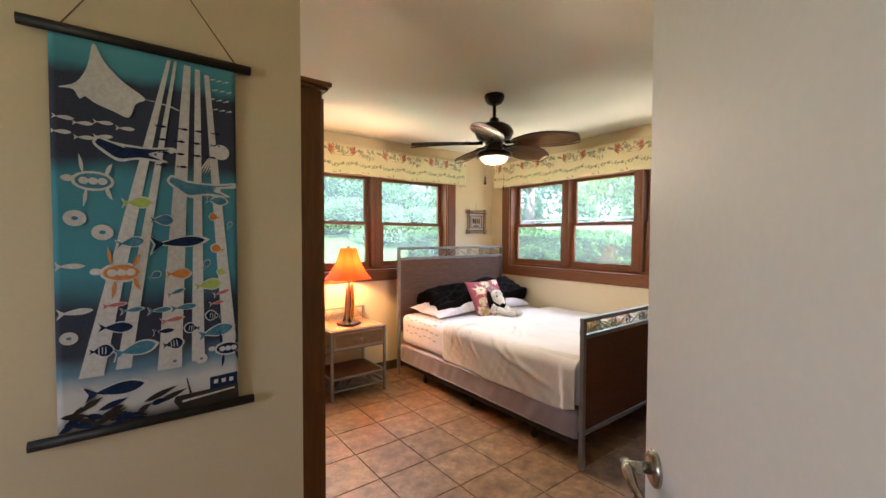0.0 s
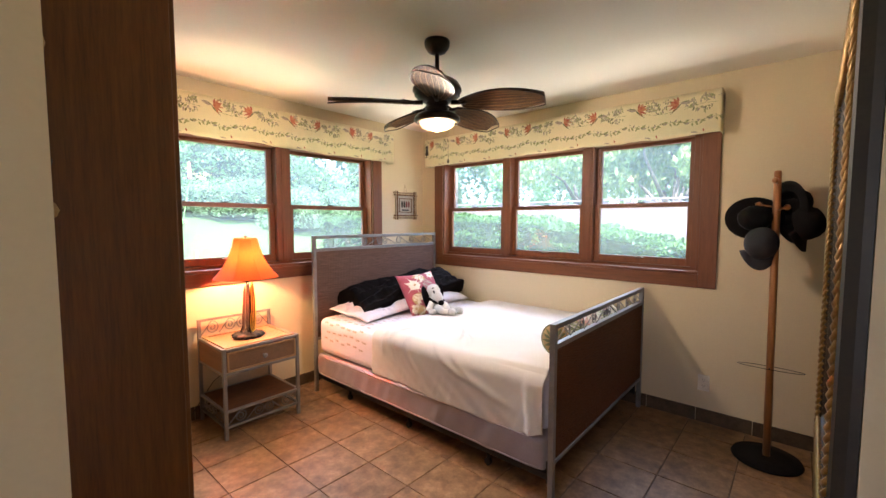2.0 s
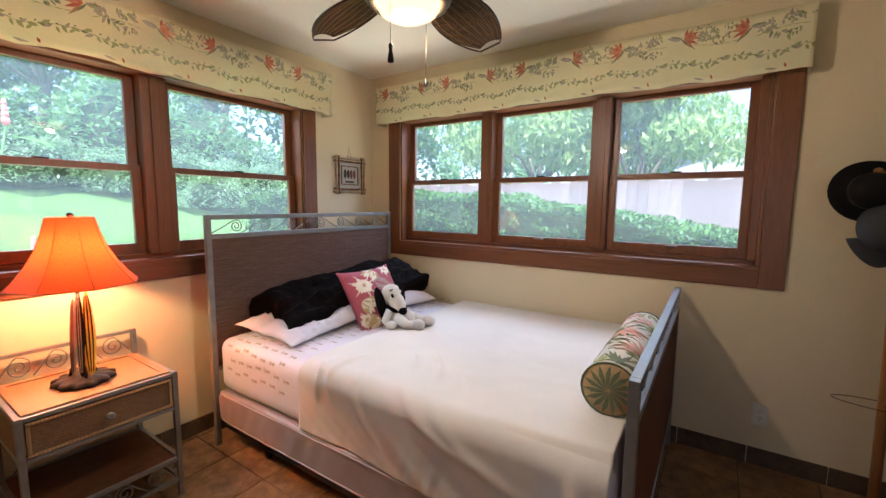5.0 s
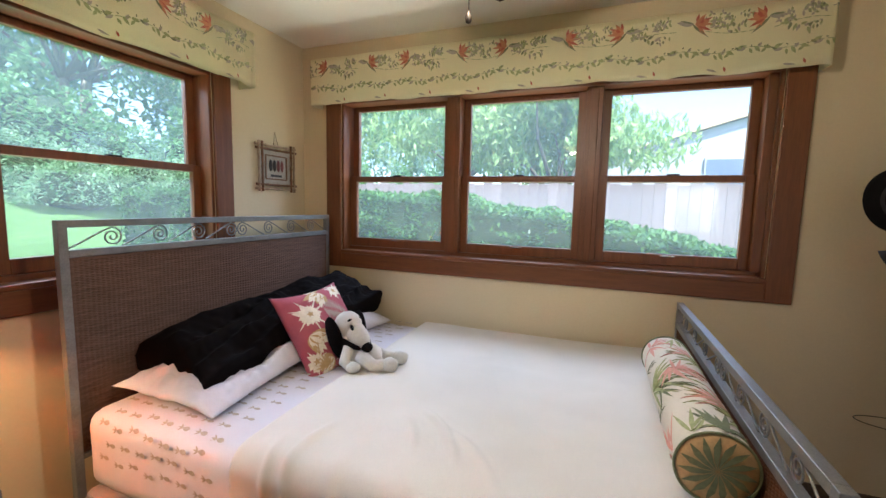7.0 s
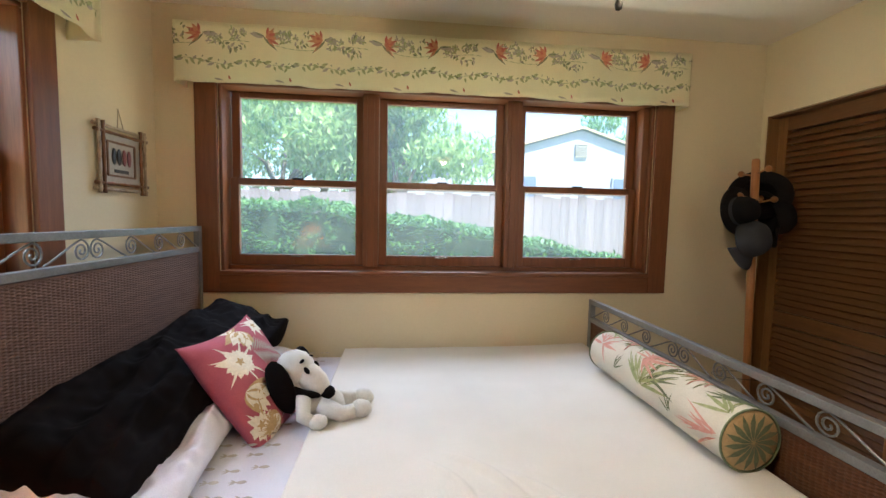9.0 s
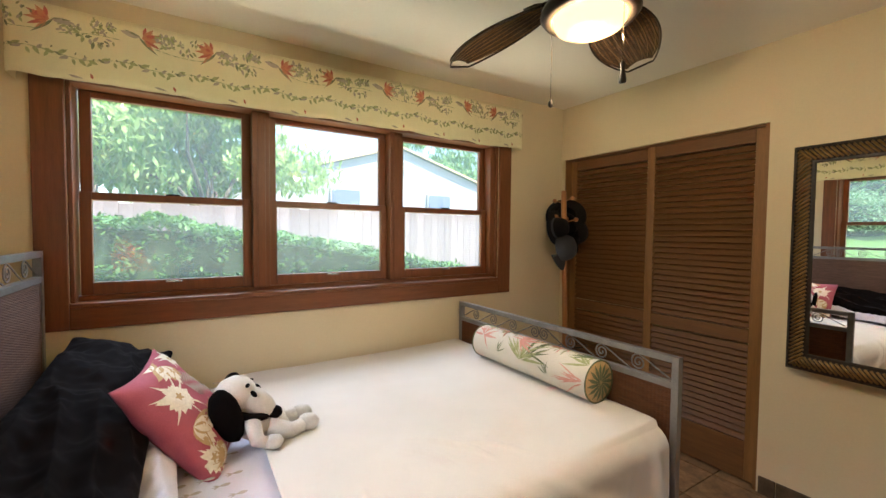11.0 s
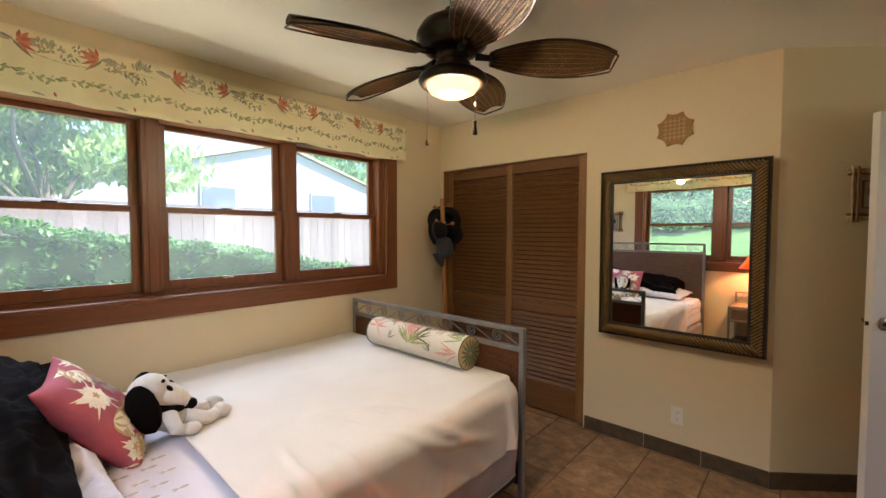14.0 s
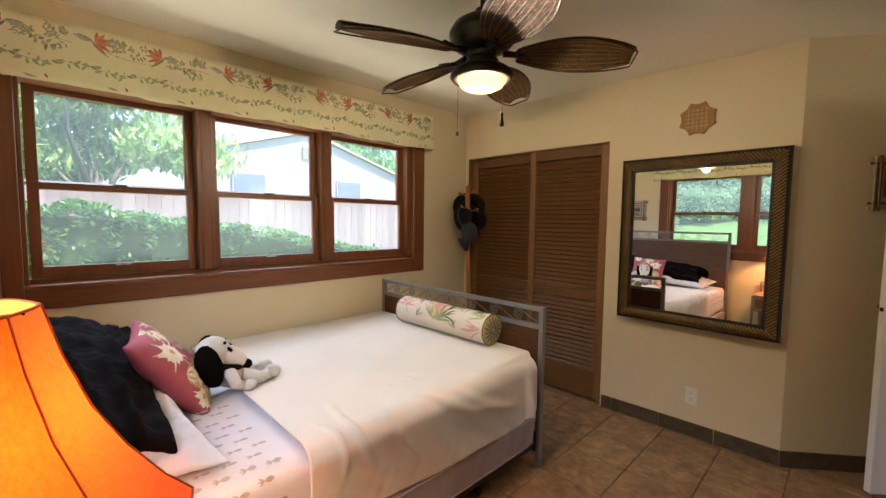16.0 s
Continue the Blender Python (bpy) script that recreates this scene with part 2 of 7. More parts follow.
M_VAL = pmat("valance_cloth", (0.86, 0.79, 0.56), (0.90, 0.83, 0.61), 5, 0.9, 0, 0.3, 400, dist=0.001)
backlit(M_VAL, 0.6)
M_BOL = pmat("bolster_cloth", (0.62, 0.57, 0.46), (0.68, 0.63, 0.52), 8, 0.85, 0, 0.3, 400, dist=0.001)
M_OCHRE = pmat("ochre_cloth", (0.44, 0.29, 0.13), (0.52, 0.36, 0.17), 10, 0.85)
M_PGREEN = pmat("print_green", (0.26, 0.29, 0.12), (0.40, 0.42, 0.20), 40, 0.9)
M_PDGREEN = pmat("print_dark_green", (0.11, 0.13, 0.065), (0.18, 0.20, 0.10), 40, 0.9)
M_PRED = pmat("print_coral", (0.36, 0.05, 0.03), (0.46, 0.12, 0.07), 50, 0.9)
M_PPINK = pmat("print_pink", (0.60, 0.25, 0.20), (0.66, 0.36, 0.28), 50, 0.9)
M_PCORAL = pmat("print_orange", (0.50, 0.17, 0.08), (0.55, 0.25, 0.13), 50, 0.9)
M_PGREY = pmat("print_grey", (0.34, 0.30, 0.26), (0.46, 0.40, 0.32), 50, 0.9)
M_TAP = tapestry_mat()
M_TWHITE = pmat("undyed_cloth", (0.54, 0.53, 0.50), (0.60, 0.59, 0.56), 30, 0.9, spec=0.1)
M_TNAVY = pmat("navy_dye", (0.007, 0.014, 0.040), (0.02, 0.035, 0.08), 30, 0.9, spec=0.1)
M_TBLUE = pmat("blue_dye", (0.05, 0.16, 0.24), (0.10, 0.27, 0.36), 30, 0.9, spec=0.1)
M_TORANGE = pmat("orange_dye", (0.55, 0.20, 0.05), (0.62, 0.27, 0.08), 30, 0.9, spec=0.1)
M_TGREEN = pmat("lime_dye", (0.32, 0.45, 0.10), (0.42, 0.52, 0.14), 30, 0.9, spec=0.1)
M_TPINK = pmat("rose_dye", (0.50, 0.12, 0.14), (0.56, 0.18, 0.18), 30, 0.9, spec=0.1)
M_WHITE = pmat("white_plush", (0.54, 0.51, 0.46), (0.64, 0.61, 0.55), 30, 0.95, 0, 0.8, 260, dist=0.003, sheen=0.3)
M_PLASTIC = pmat("ivory_plastic", (0.70, 0.66, 0.56), (0.74, 0.70, 0.60), 10, 0.35, 0, 0.02)
M_DARK = pmat("dark_slot", (0.02, 0.02, 0.02), (0.03, 0.03, 0.03), 10, 0.6)
M_DOOR = pmat("white_door_paint", (0.74, 0.71, 0.67), (0.78, 0.75, 0.71), 2, 0.6, 0, 0.05, 60, grain=0.05)
M_NICKEL = pmat("satin_nickel", (0.42, 0.38, 0.32), (0.52, 0.47, 0.40), 30, 0.25, 1.0, 0.03)
M_MGOLD = pmat("antique_gold", (0.26, 0.155, 0.055), (0.38, 0.24, 0.09), 25, 0.34, 0.85, 0.2, 200)
M_MDARK = pmat("mirror_frame_dark", (0.012, 0.008, 0.004), (0.028, 0.018, 0.009), 20, 0.5, 0.1)
M_CLEAR = glass_mat()
M_SHADE = shade_mat()
M_BOWL = glow("lit_frosted_bowl", (1.0, 0.60, 0.20), 0.75)
M_SEAM = pmat("shade_seam", (0.30, 0.07, 0.015), (0.36, 0.09, 0.02), 20, 0.8)
M_YELLOW = pmat("yellow_enamel", (0.78, 0.60, 0.06), (0.84, 0.66, 0.09), 20, 0.3)
M_BOARD = pmat("maroon_board", (0.12, 0.03, 0.02), (0.17, 0.05, 0.03), 14, 0.3)
M_CAPG = pmat("grey_cap_cloth", (0.02, 0.021, 0.026), (0.035, 0.036, 0.042), 14, 0.9, 0, 0.3, 300)
M_CAPB = pmat("black_hat_felt", (0.006, 0.0055, 0.0055), (0.012, 0.011, 0.011), 14, 0.9, 0, 0.3, 300, spec=0.12)
M_BAMBOO = pmat("bamboo_cane", (0.20, 0.13, 0.07), (0.46, 0.36, 0.24), 26, 0.45)
M_PICB = pmat("picture_backing", (0.36, 0.33, 0.28), (0.44, 0.40, 0.34), 20, 0.8)
M_MAROON = pmat("maroon_paint", (0.14, 0.03, 0.03), (0.20, 0.05, 0.04), 40, 0.6)
M_STRAW = pmat("woven_straw", (0.23, 0.115, 0.028), (0.36, 0.19, 0.05), 30, 0.6, 0, 0.5, 90, (1, 1, 6))
M_GRASS = pmat("lawn", (0.045, 0.115, 0.020), (0.09, 0.18, 0.040), 0.9, 0.9, 0, 0.8, 30, dist=0.03)
M_HEDGE = leafy("hedge_leaves", (0.016, 0.065, 0.018), (0.10, 0.24, 0.045), trans=0.3)
# Near-black green: the shade inside foliage is put into this colour.
M_LEAF_SHADE = pmat("leaf_shade_core", (0.012, 0.03, 0.012), (0.03, 0.06, 0.02), 8, 0.9)
M_TREE = leafy("tree_leaves", (0.17, 0.32, 0.09), (0.46, 0.58, 0.24), trans=0.5)
M_TREE2 = leafy("far_tree_leaves", (0.09, 0.23, 0.08), (0.28, 0.48, 0.20), trans=0.4)
M_SHRUB = leafy("shrub_leaves", (0.10, 0.24, 0.10), (0.34, 0.48, 0.28), trans=0.35)
M_BARK = pmat("bark", (0.16, 0.13, 0.10), (0.24, 0.20, 0.16), 8, 0.9, 0, 0.8, 20, (4, 4, 0.7), dist=0.02)
M_FENCE = pmat("pale_fence_wood", (0.24, 0.19, 0.195), (0.31, 0.245, 0.25), 5, 0.8, 0, 0.2, 30, (4, 4, 0.5), 0.12)
M_HOUSE = pmat("pale_house_wall", (0.46, 0.44, 0.48), (0.50, 0.48, 0.52), 2, 0.8)
M_ROOF = pmat("house_roof", (0.38, 0.36, 0.33), (0.46, 0.43, 0.40), 6, 0.9)
M_FASCIA = pmat("tan_fascia", (0.50, 0.36, 0.20), (0.56, 0.42, 0.25), 6, 0.6)
M_HWIN = pmat("dark_screen", (0.13, 0.16, 0.24), (0.17, 0.20, 0.29), 6, 0.3)
M_HELI = leafy("broad_leaves", (0.09, 0.24, 0.06), (0.18, 0.36, 0.10), trans=0.4)
M_HELIF = pmat("pink_bract", (0.60, 0.14, 0.16), (0.66, 0.22, 0.20), 20, 0.5)


def tile_mat():
    m, n, l, b = nodes_of("mottled_terracotta_tile")
    info = n.new("ShaderNodeObjectInfo")
    c = n.new("ShaderNodeTexCoord")
    ad = n.new("ShaderNodeVectorMath")
    ad.operation = "MULTIPLY_ADD"
    cb = n.new("ShaderNodeCombineXYZ")
    for k in range(3):
        l.new(info.outputs["Random"], cb.inputs[k])
    l.new(cb.outputs[0], ad.inputs[0])
    ad.inputs[1].default_value = (37, 53, 11)
    l.new(c.outputs["Object"], ad.inputs[2])
    t = n.new("ShaderNodeTexNoise")
    t.inputs["Scale"].default_value, t.inputs["Detail"].default_value, t.inputs["Roughness"].default_value = 11, 8, 0.72
    l.new(ad.outputs[0], t.inputs["Vector"])
    col = ramp(n, l, t.outputs["Fac"], [(0.30, (0.11, 0.064, 0.032)), (0.44, (0.19, 0.108, 0.052)), (0.56, (0.27, 0.160, 0.078)), (0.72, (0.39, 0.25, 0.135))])
    hs = n.new("ShaderNodeHueSaturation")
    mr = n.new("ShaderNodeMapRange")
    mr.inputs[3].default_value, mr.inputs[4].default_value = 0.86, 1.12
    l.new(info.outputs["Random"], mr.inputs[0])
    l.new(mr.outputs[0], hs.inputs["Value"])
    l.new(col, hs.inputs["Color"])
    l.new(hs.outputs[0], b.inputs["Base Color"])
    rr = n.new("ShaderNodeMapRange")
    b.inputs["Specular IOR Level"].default_value = 0.32
    rr.inputs[3].default_value, rr.inputs[4].default_value = 0.32, 0.58
    l.new(t.outputs["Fac"], rr.inputs[0])
    l.new(rr.outputs[0], b.inputs["Roughness"])
    bump_on(n, l, b, t.outputs["Fac"], 0.35, 0.003)
    return m


M_TILE = tile_mat()


def mirror_mat():
    m, n, l, b = nodes_of("mirror_glass")
    b.inputs["Base Color"].default_value = (0.90, 0.91, 0.90, 1)
    b.inputs["Metallic"].default_value, b.inputs["Roughness"].default_value = 1.0, 0.004
    return m


M_MIRROR = mirror_mat()

# ---- mesh helpers ----
ORIGIN = {}


def box(bm, x0, y0, z0, x1, y1, z1, bev=0.0, mi=0):
    vs = [bm.verts.new((x, y, z)) for x in (x0, x1) for y in (y0, y1) for z in (z0, z1)]
    fs = []
    for a in ((0, 1, 3, 2), (4, 6, 7, 5), (0, 4, 5, 1), (2, 3, 7, 6), (0, 2, 6, 4), (1, 5, 7, 3)):
        f = bm.faces.new([vs[i] for i in a])
        f.material_index = mi
        fs.append(f)
    if bev:
        es = list({e for f in fs for e in f.edges})
        r = bmesh.ops.bevel(bm, geom=es, offset=bev, segments=2, affect="EDGES", profile=0.5)
        for f in r["faces"]:
            f.material_index = mi
    return vs


def ring_frame(d):
    d = d.normalized()
    u = d.cross(Vector((0, 0, 1)))
    if u.length < 0.01:
        u = d.cross(Vector((1, 0, 0)))
    u.normalize()
    return u, d.cross(u).normalized()


def tube(bm, pts, r, n=8, mi=0, flat=1.0, cap=True):
    """A tube along points; r a number or one for each point."""
    pts = [Vector(p) for p in pts]
    rs = r if isinstance(r, (list, tuple)) else [r] * len(pts)
    rings = []
    u0 = None
    for i, p in enumerate(pts):
        d = pts[min(i + 1, len(pts) - 1)] - pts[max(i - 1, 0)]
        if u0 is None:
            u, v = ring_frame(d)
        else:
            dn = d.normalized()
            u = (u0 - dn * u0.dot(dn)).normalized()
            v = dn.cross(u)
        u0 = u
        rings.append([bm.verts.new(p + (u * math.cos(a) + v * math.sin(a) * flat) * rs[i]) for a in (2 * math.pi * k / n for k in range(n))])
    for a, b in zip(rings, rings[1:]):
        for k in range(n):
            f = bm.faces.new((a[k], a[(k + 1) % n], b[(k + 1) % n], b[k]))
            f.material_index, f.smooth = mi, True
    if cap:
        for g in (rings[0][::-1], rings[-1]):
            bm.faces.new(g).material_index = mi


def lathe(bm, at, prof, n=32, mi=0, wob=None):
    """Turned shape: (radius, height) from at. wob(angle, k) scales the radius."""
    at = Vector(at)
    rings = []
    for k, (r, z) in enumerate(prof):
        rings.append([bm.verts.new(at + Vector((math.cos(a) * r * (wob(a, k) if wob else 1), math.sin(a) * r * (wob(a, k) if wob else 1), z))) for a in (2 * math.pi * j / n for j in range(n))])
    for a, b in zip(rings, rings[1:]):
        for k in range(n):
            f = bm.faces.new((a[k], a[(k + 1) % n], b[(k + 1) % n], b[k]))
            f.material_index, f.smooth = mi, True
    return rings


def blob(bm, c, rad, rot=(0, 0, 0), n=16, mi=0, lump=0.0, seed=0.0):
    m = Matrix.LocRotScale(Vector(c), Euler([radians(a) for a in rot]), Vector(rad))
    rows = n // 2 + 1
    vs = []
    for i in range(rows):
        th = math.pi * i / (rows - 1)
        ring = []
        for j in range(n if 0 < i < rows - 1 else 1):
            ph = 2 * math.pi * j / n
            p = Vector((math.sin(th) * math.cos(ph), math.sin(th) * math.sin(ph), math.cos(th)))
            k = 1 + lump * noise.noise(p * 2.2 + Vector((seed, seed, 0)))
            ring.append(bm.verts.new(m @ (p * k)))
        vs.append(ring)
    for a, b in zip(vs, vs[1:]):
        for j in range(n):
            q = [a[j % len(a)], a[(j + 1) % len(a)], b[(j + 1) % len(b)], b[j % len(b)]]
            q = [v for k, v in enumerate(q) if v not in q[:k]]
            f = bm.faces.new(q)
            f.material_index, f.smooth = mi, True


def sheet(bm, fn, nu, nv, mi=0, thick=0.0, closed=False):
    """A surface fn(u, v) for u, v in 0..1; with thickness if thick."""
    g = [[bm.verts.new(fn(i / nu, j / nv)) for j in range(nv + 1)] for i in range(nu + 1)]
    fs = []
    for i in range(nu):
        for j in range(nv):
            f = bm.faces.new((g[i][j], g[i + 1][j], g[i + 1][j + 1], g[i][j + 1]))
            f.material_index, f.smooth = mi, True
            fs.append(f)
    if thick:
        bm.normal_update()
        bmesh.ops.solidify(bm, geom=fs, thickness=thick)


def flat_shape(bm, pts, surf, mi=0):
    """A printed motif: a polygon in surface coordinates laid on surf(u, v)."""
    vs = [bm.verts.new(surf(u, v)) for u, v in pts]
    c = bm.verts.new(surf(sum(p[0] for p in pts) / len(pts), sum(p[1] for p in pts) / len(pts)))
    for k in range(len(vs)):
        bm.faces.new((c, vs[k], vs[(k + 1) % len(vs)])).material_index = mi


def leaf_pts(cx, cy, ang, ln, wd, bend=0.0, n=7):
    a = radians(ang)
    left, right = [], []
    for k in range(n):
        t = k / (n - 1)
        w = wd * math.sin(math.pi * min(1, t ** 0.8)) * 0.5
        x, y = t * ln, bend * ln * math.sin(math.pi * t * 0.5) * t
        left.append((x, y + w))
        right.append((x, y - w))
    pts = left + right[::-1][1:-1]
    return [(cx + x * math.cos(a) - y * math.sin(a), cy + x * math.sin(a) + y * math.cos(a)) for x, y in pts]


def mesh_of(name, bm, mats, origin, recalc=True, bev=0.0):
    if origin:
        bmesh.ops.translate(bm, verts=bm.verts, vec=-Vector(origin))
    if recalc:
        bmesh.ops.recalc_face_normals(bm, faces=bm.faces)
    me = bpy.data.meshes.new(name)
    bm.to_mesh(me)
    bm.free()
    for m in mats if isinstance(mats, (list, tuple)) else [mats]:
        me.materials.append(m)
    return me


def thing(name, label, category, at=(0, 0, 0), group="", kind=""):
    ob = new(name)
    ob.location = at
    ORIGIN[ob.name] = tuple(at)
    ob.empty_display_size = 0.1
    return tagged(ob, label, category, group, kind)


def part(name, bm, mats, parent, label="", recalc=True, kind=""):
    o = ORIGIN[parent.name]
    ob = new(name, mesh_of(name, bm, mats, o, recalc))
    ob.parent = parent
    ORIGIN[ob.name] = o
    return tagged(ob, label, kind=kind)


def solo(name, bm, mats, label, category, at=(0, 0, 0), group="", kind="", recalc=True):
    ob = new(name, mesh_of(name, bm, mats, at, recalc))
    ob.location = at
    ORIGIN[ob.name] = tuple(at)
    return tagged(ob, label, category, group, kind)


def bx(name, parent, mats, *b, bev=0.0, label=""):
    bm = bmesh.new()
    box(bm, *b, bev=bev)
    return part(name, bm, mats, parent, label)


def again(ob, shift, name=None):
    """A further part on the same mesh, moved by shift."""
    o = ob.copy()
    scene.collection.objects.link(o)
    o.location = Vector(ob.location) + Vector(shift)
    return o


def struct(name, boxes, mat, label="", category=""):
    bm = bmesh.new()
    for b in boxes:
        box(bm, *b)
    ob = new(name, mesh_of(name, bm, mat, None))
    ORIGIN[ob.name] = (0, 0, 0)
    return tagged(ob, label, category, kind="structure")


# ---- the large structure ----
XE, YS, YN, TOP = 4.714, 2.490, 5.895, 2.44
T = 0.16
floor = struct("floor", [(-0.8, 0.4, -0.10, XE, YN, -0.006)], M_GROUT, "terracotta tiled bedroom floor with brown grout", "floor")
struct("ceiling", [(-0.8, 0.4, TOP, XE + T, YN + T, TOP + 0.1)], M_CEIL, "flat cream painted bedroom ceiling", "ceiling")
EW = (3.17, 5.585, 1.06, 2.07)
NW = (2.185, 3.985, 1.06, 2.07)
struct("wall_east", [(XE, 1.6, -0.1, XE + T, EW[0], TOP), (XE, EW[1], -0.1, XE + T, YN + T, TOP), (XE, EW[0], -0.1, XE + T, EW[1], EW[2]), (XE, EW[0], EW[3], XE + T, EW[1], TOP)], M_WALL, "tan plaster wall with a three-bay window", "wall")
struct("wall_north", [(0.88, YN, -0.1, NW[0], YN + T, TOP), (NW[1], YN, -0.1, XE, YN + T, TOP), (NW[0], YN, -0.1, NW[1], YN + T, NW[2]), (NW[0], YN, NW[3], NW[1], YN + T, TOP)], M_WALL, "tan plaster wall behind the headboard", "wall")
struct("wall_south", [(2.2, YS - 0.12, -0.006, 3.28, YS, TOP), (3.28, YS - 0.12, 2.02, XE, YS, TOP), (4.68, YS - 0.12, -0.006, XE, YS, 2.02)], M_WALL, "yellow-tan plaster wall with closet opening and mirror", "wall")
struct("wall_closet", [(3.16, 1.72, -0.006, XE, 1.84, TOP), (3.16, 1.84, -0.006, 3.28, YS - 0.12, TOP)], M_WALL, "plain wall inside the closet", "wall")
struct("wall_west", [(0.88, 3.41, -0.006, 1.0, YN, TOP)], M_WALL, "plain tan wall behind the wardrobe", "wall")
struct("wall_tapestry", [(-0.8, 3.29, -0.006, 1.397, 3.41, TOP)], M_WALL, "tan entry wall behind the hanging tapestry", "wall")
# The opening at x -0.92, y 2.05 to 2.85 is invented for the entry fill.
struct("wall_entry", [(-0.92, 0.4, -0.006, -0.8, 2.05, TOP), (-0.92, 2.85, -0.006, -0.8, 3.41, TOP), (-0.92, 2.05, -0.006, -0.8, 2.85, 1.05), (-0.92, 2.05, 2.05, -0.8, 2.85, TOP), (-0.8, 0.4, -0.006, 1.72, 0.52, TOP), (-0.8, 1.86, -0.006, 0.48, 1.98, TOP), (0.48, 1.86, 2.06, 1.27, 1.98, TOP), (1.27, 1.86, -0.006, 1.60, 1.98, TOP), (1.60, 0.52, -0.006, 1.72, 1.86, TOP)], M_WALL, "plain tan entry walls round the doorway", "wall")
bm = bmesh.new()
q = [(2.2, YS), (1.60, YS - 0.486), (1.60, YS - 0.62), (2.2, YS - 0.13)]
lo = [bm.verts.new((x, y, -0.006)) for x, y in q]
hi = [bm.verts.new((x, y, TOP)) for x, y in q]
bm.faces.new(lo[::-1]), bm.faces.new(hi)
for k in range(4):
    bm.faces.new((lo[k], lo[(k + 1) % 4], hi[(k + 1) % 4], hi[k]))
tagged(new("wall_angled", mesh_of("wall_angled", bm, M_WALL, None)), "angled tan wall beside the white door", "wall", kind="structure")

for nm, bs in (("north", (1.0, YN - 0.011, 0.0, XE, YN, 0.095)), ("east", (XE - 0.011, YS, 0.0, XE, YN - 0.012, 0.095)), ("south", (2.2, YS, 0.0, 3.27, YS + 0.011, 0.095))):
    base = struct("baseboard", [], M_BASE, "dark slate tile baseboard along the wall", "baseboard")
    horizontal = nm != "east"
    a0, a1 = (bs[0], bs[3]) if horizontal else (bs[1], bs[4])
    k, src = a0, None
    while k < a1 - 0.02:
        e = min(k + 0.33, a1)
        bm = bmesh.new()
        if horizontal:
            box(bm, k + 0.002, bs[1], 0, e - 0.002, bs[4], bs[5], 0.002)
        else:
            box(bm, bs[0], k + 0.002, 0, bs[3], e - 0.002, bs[5], 0.002)
        o = new("tile", mesh_of("tile", bm, M_BASE, None))
        o.parent = base
        k = e
bm = bmesh.new()
box(bm, 0, 0, 0, 0.775, 0.011, 0.095)
o = new("baseboard", mesh_of("baseboard", bm, M_BASE, None))
o.location, o.rotation_euler = (2.2, YS + 0.001, 0), (0, 0, radians(180 + 39))
o.location.x -= 0.008
o.location.y += 0.011
tagged(o, "dark slate tile baseboard on the angled wall", "baseboard", kind="structure")


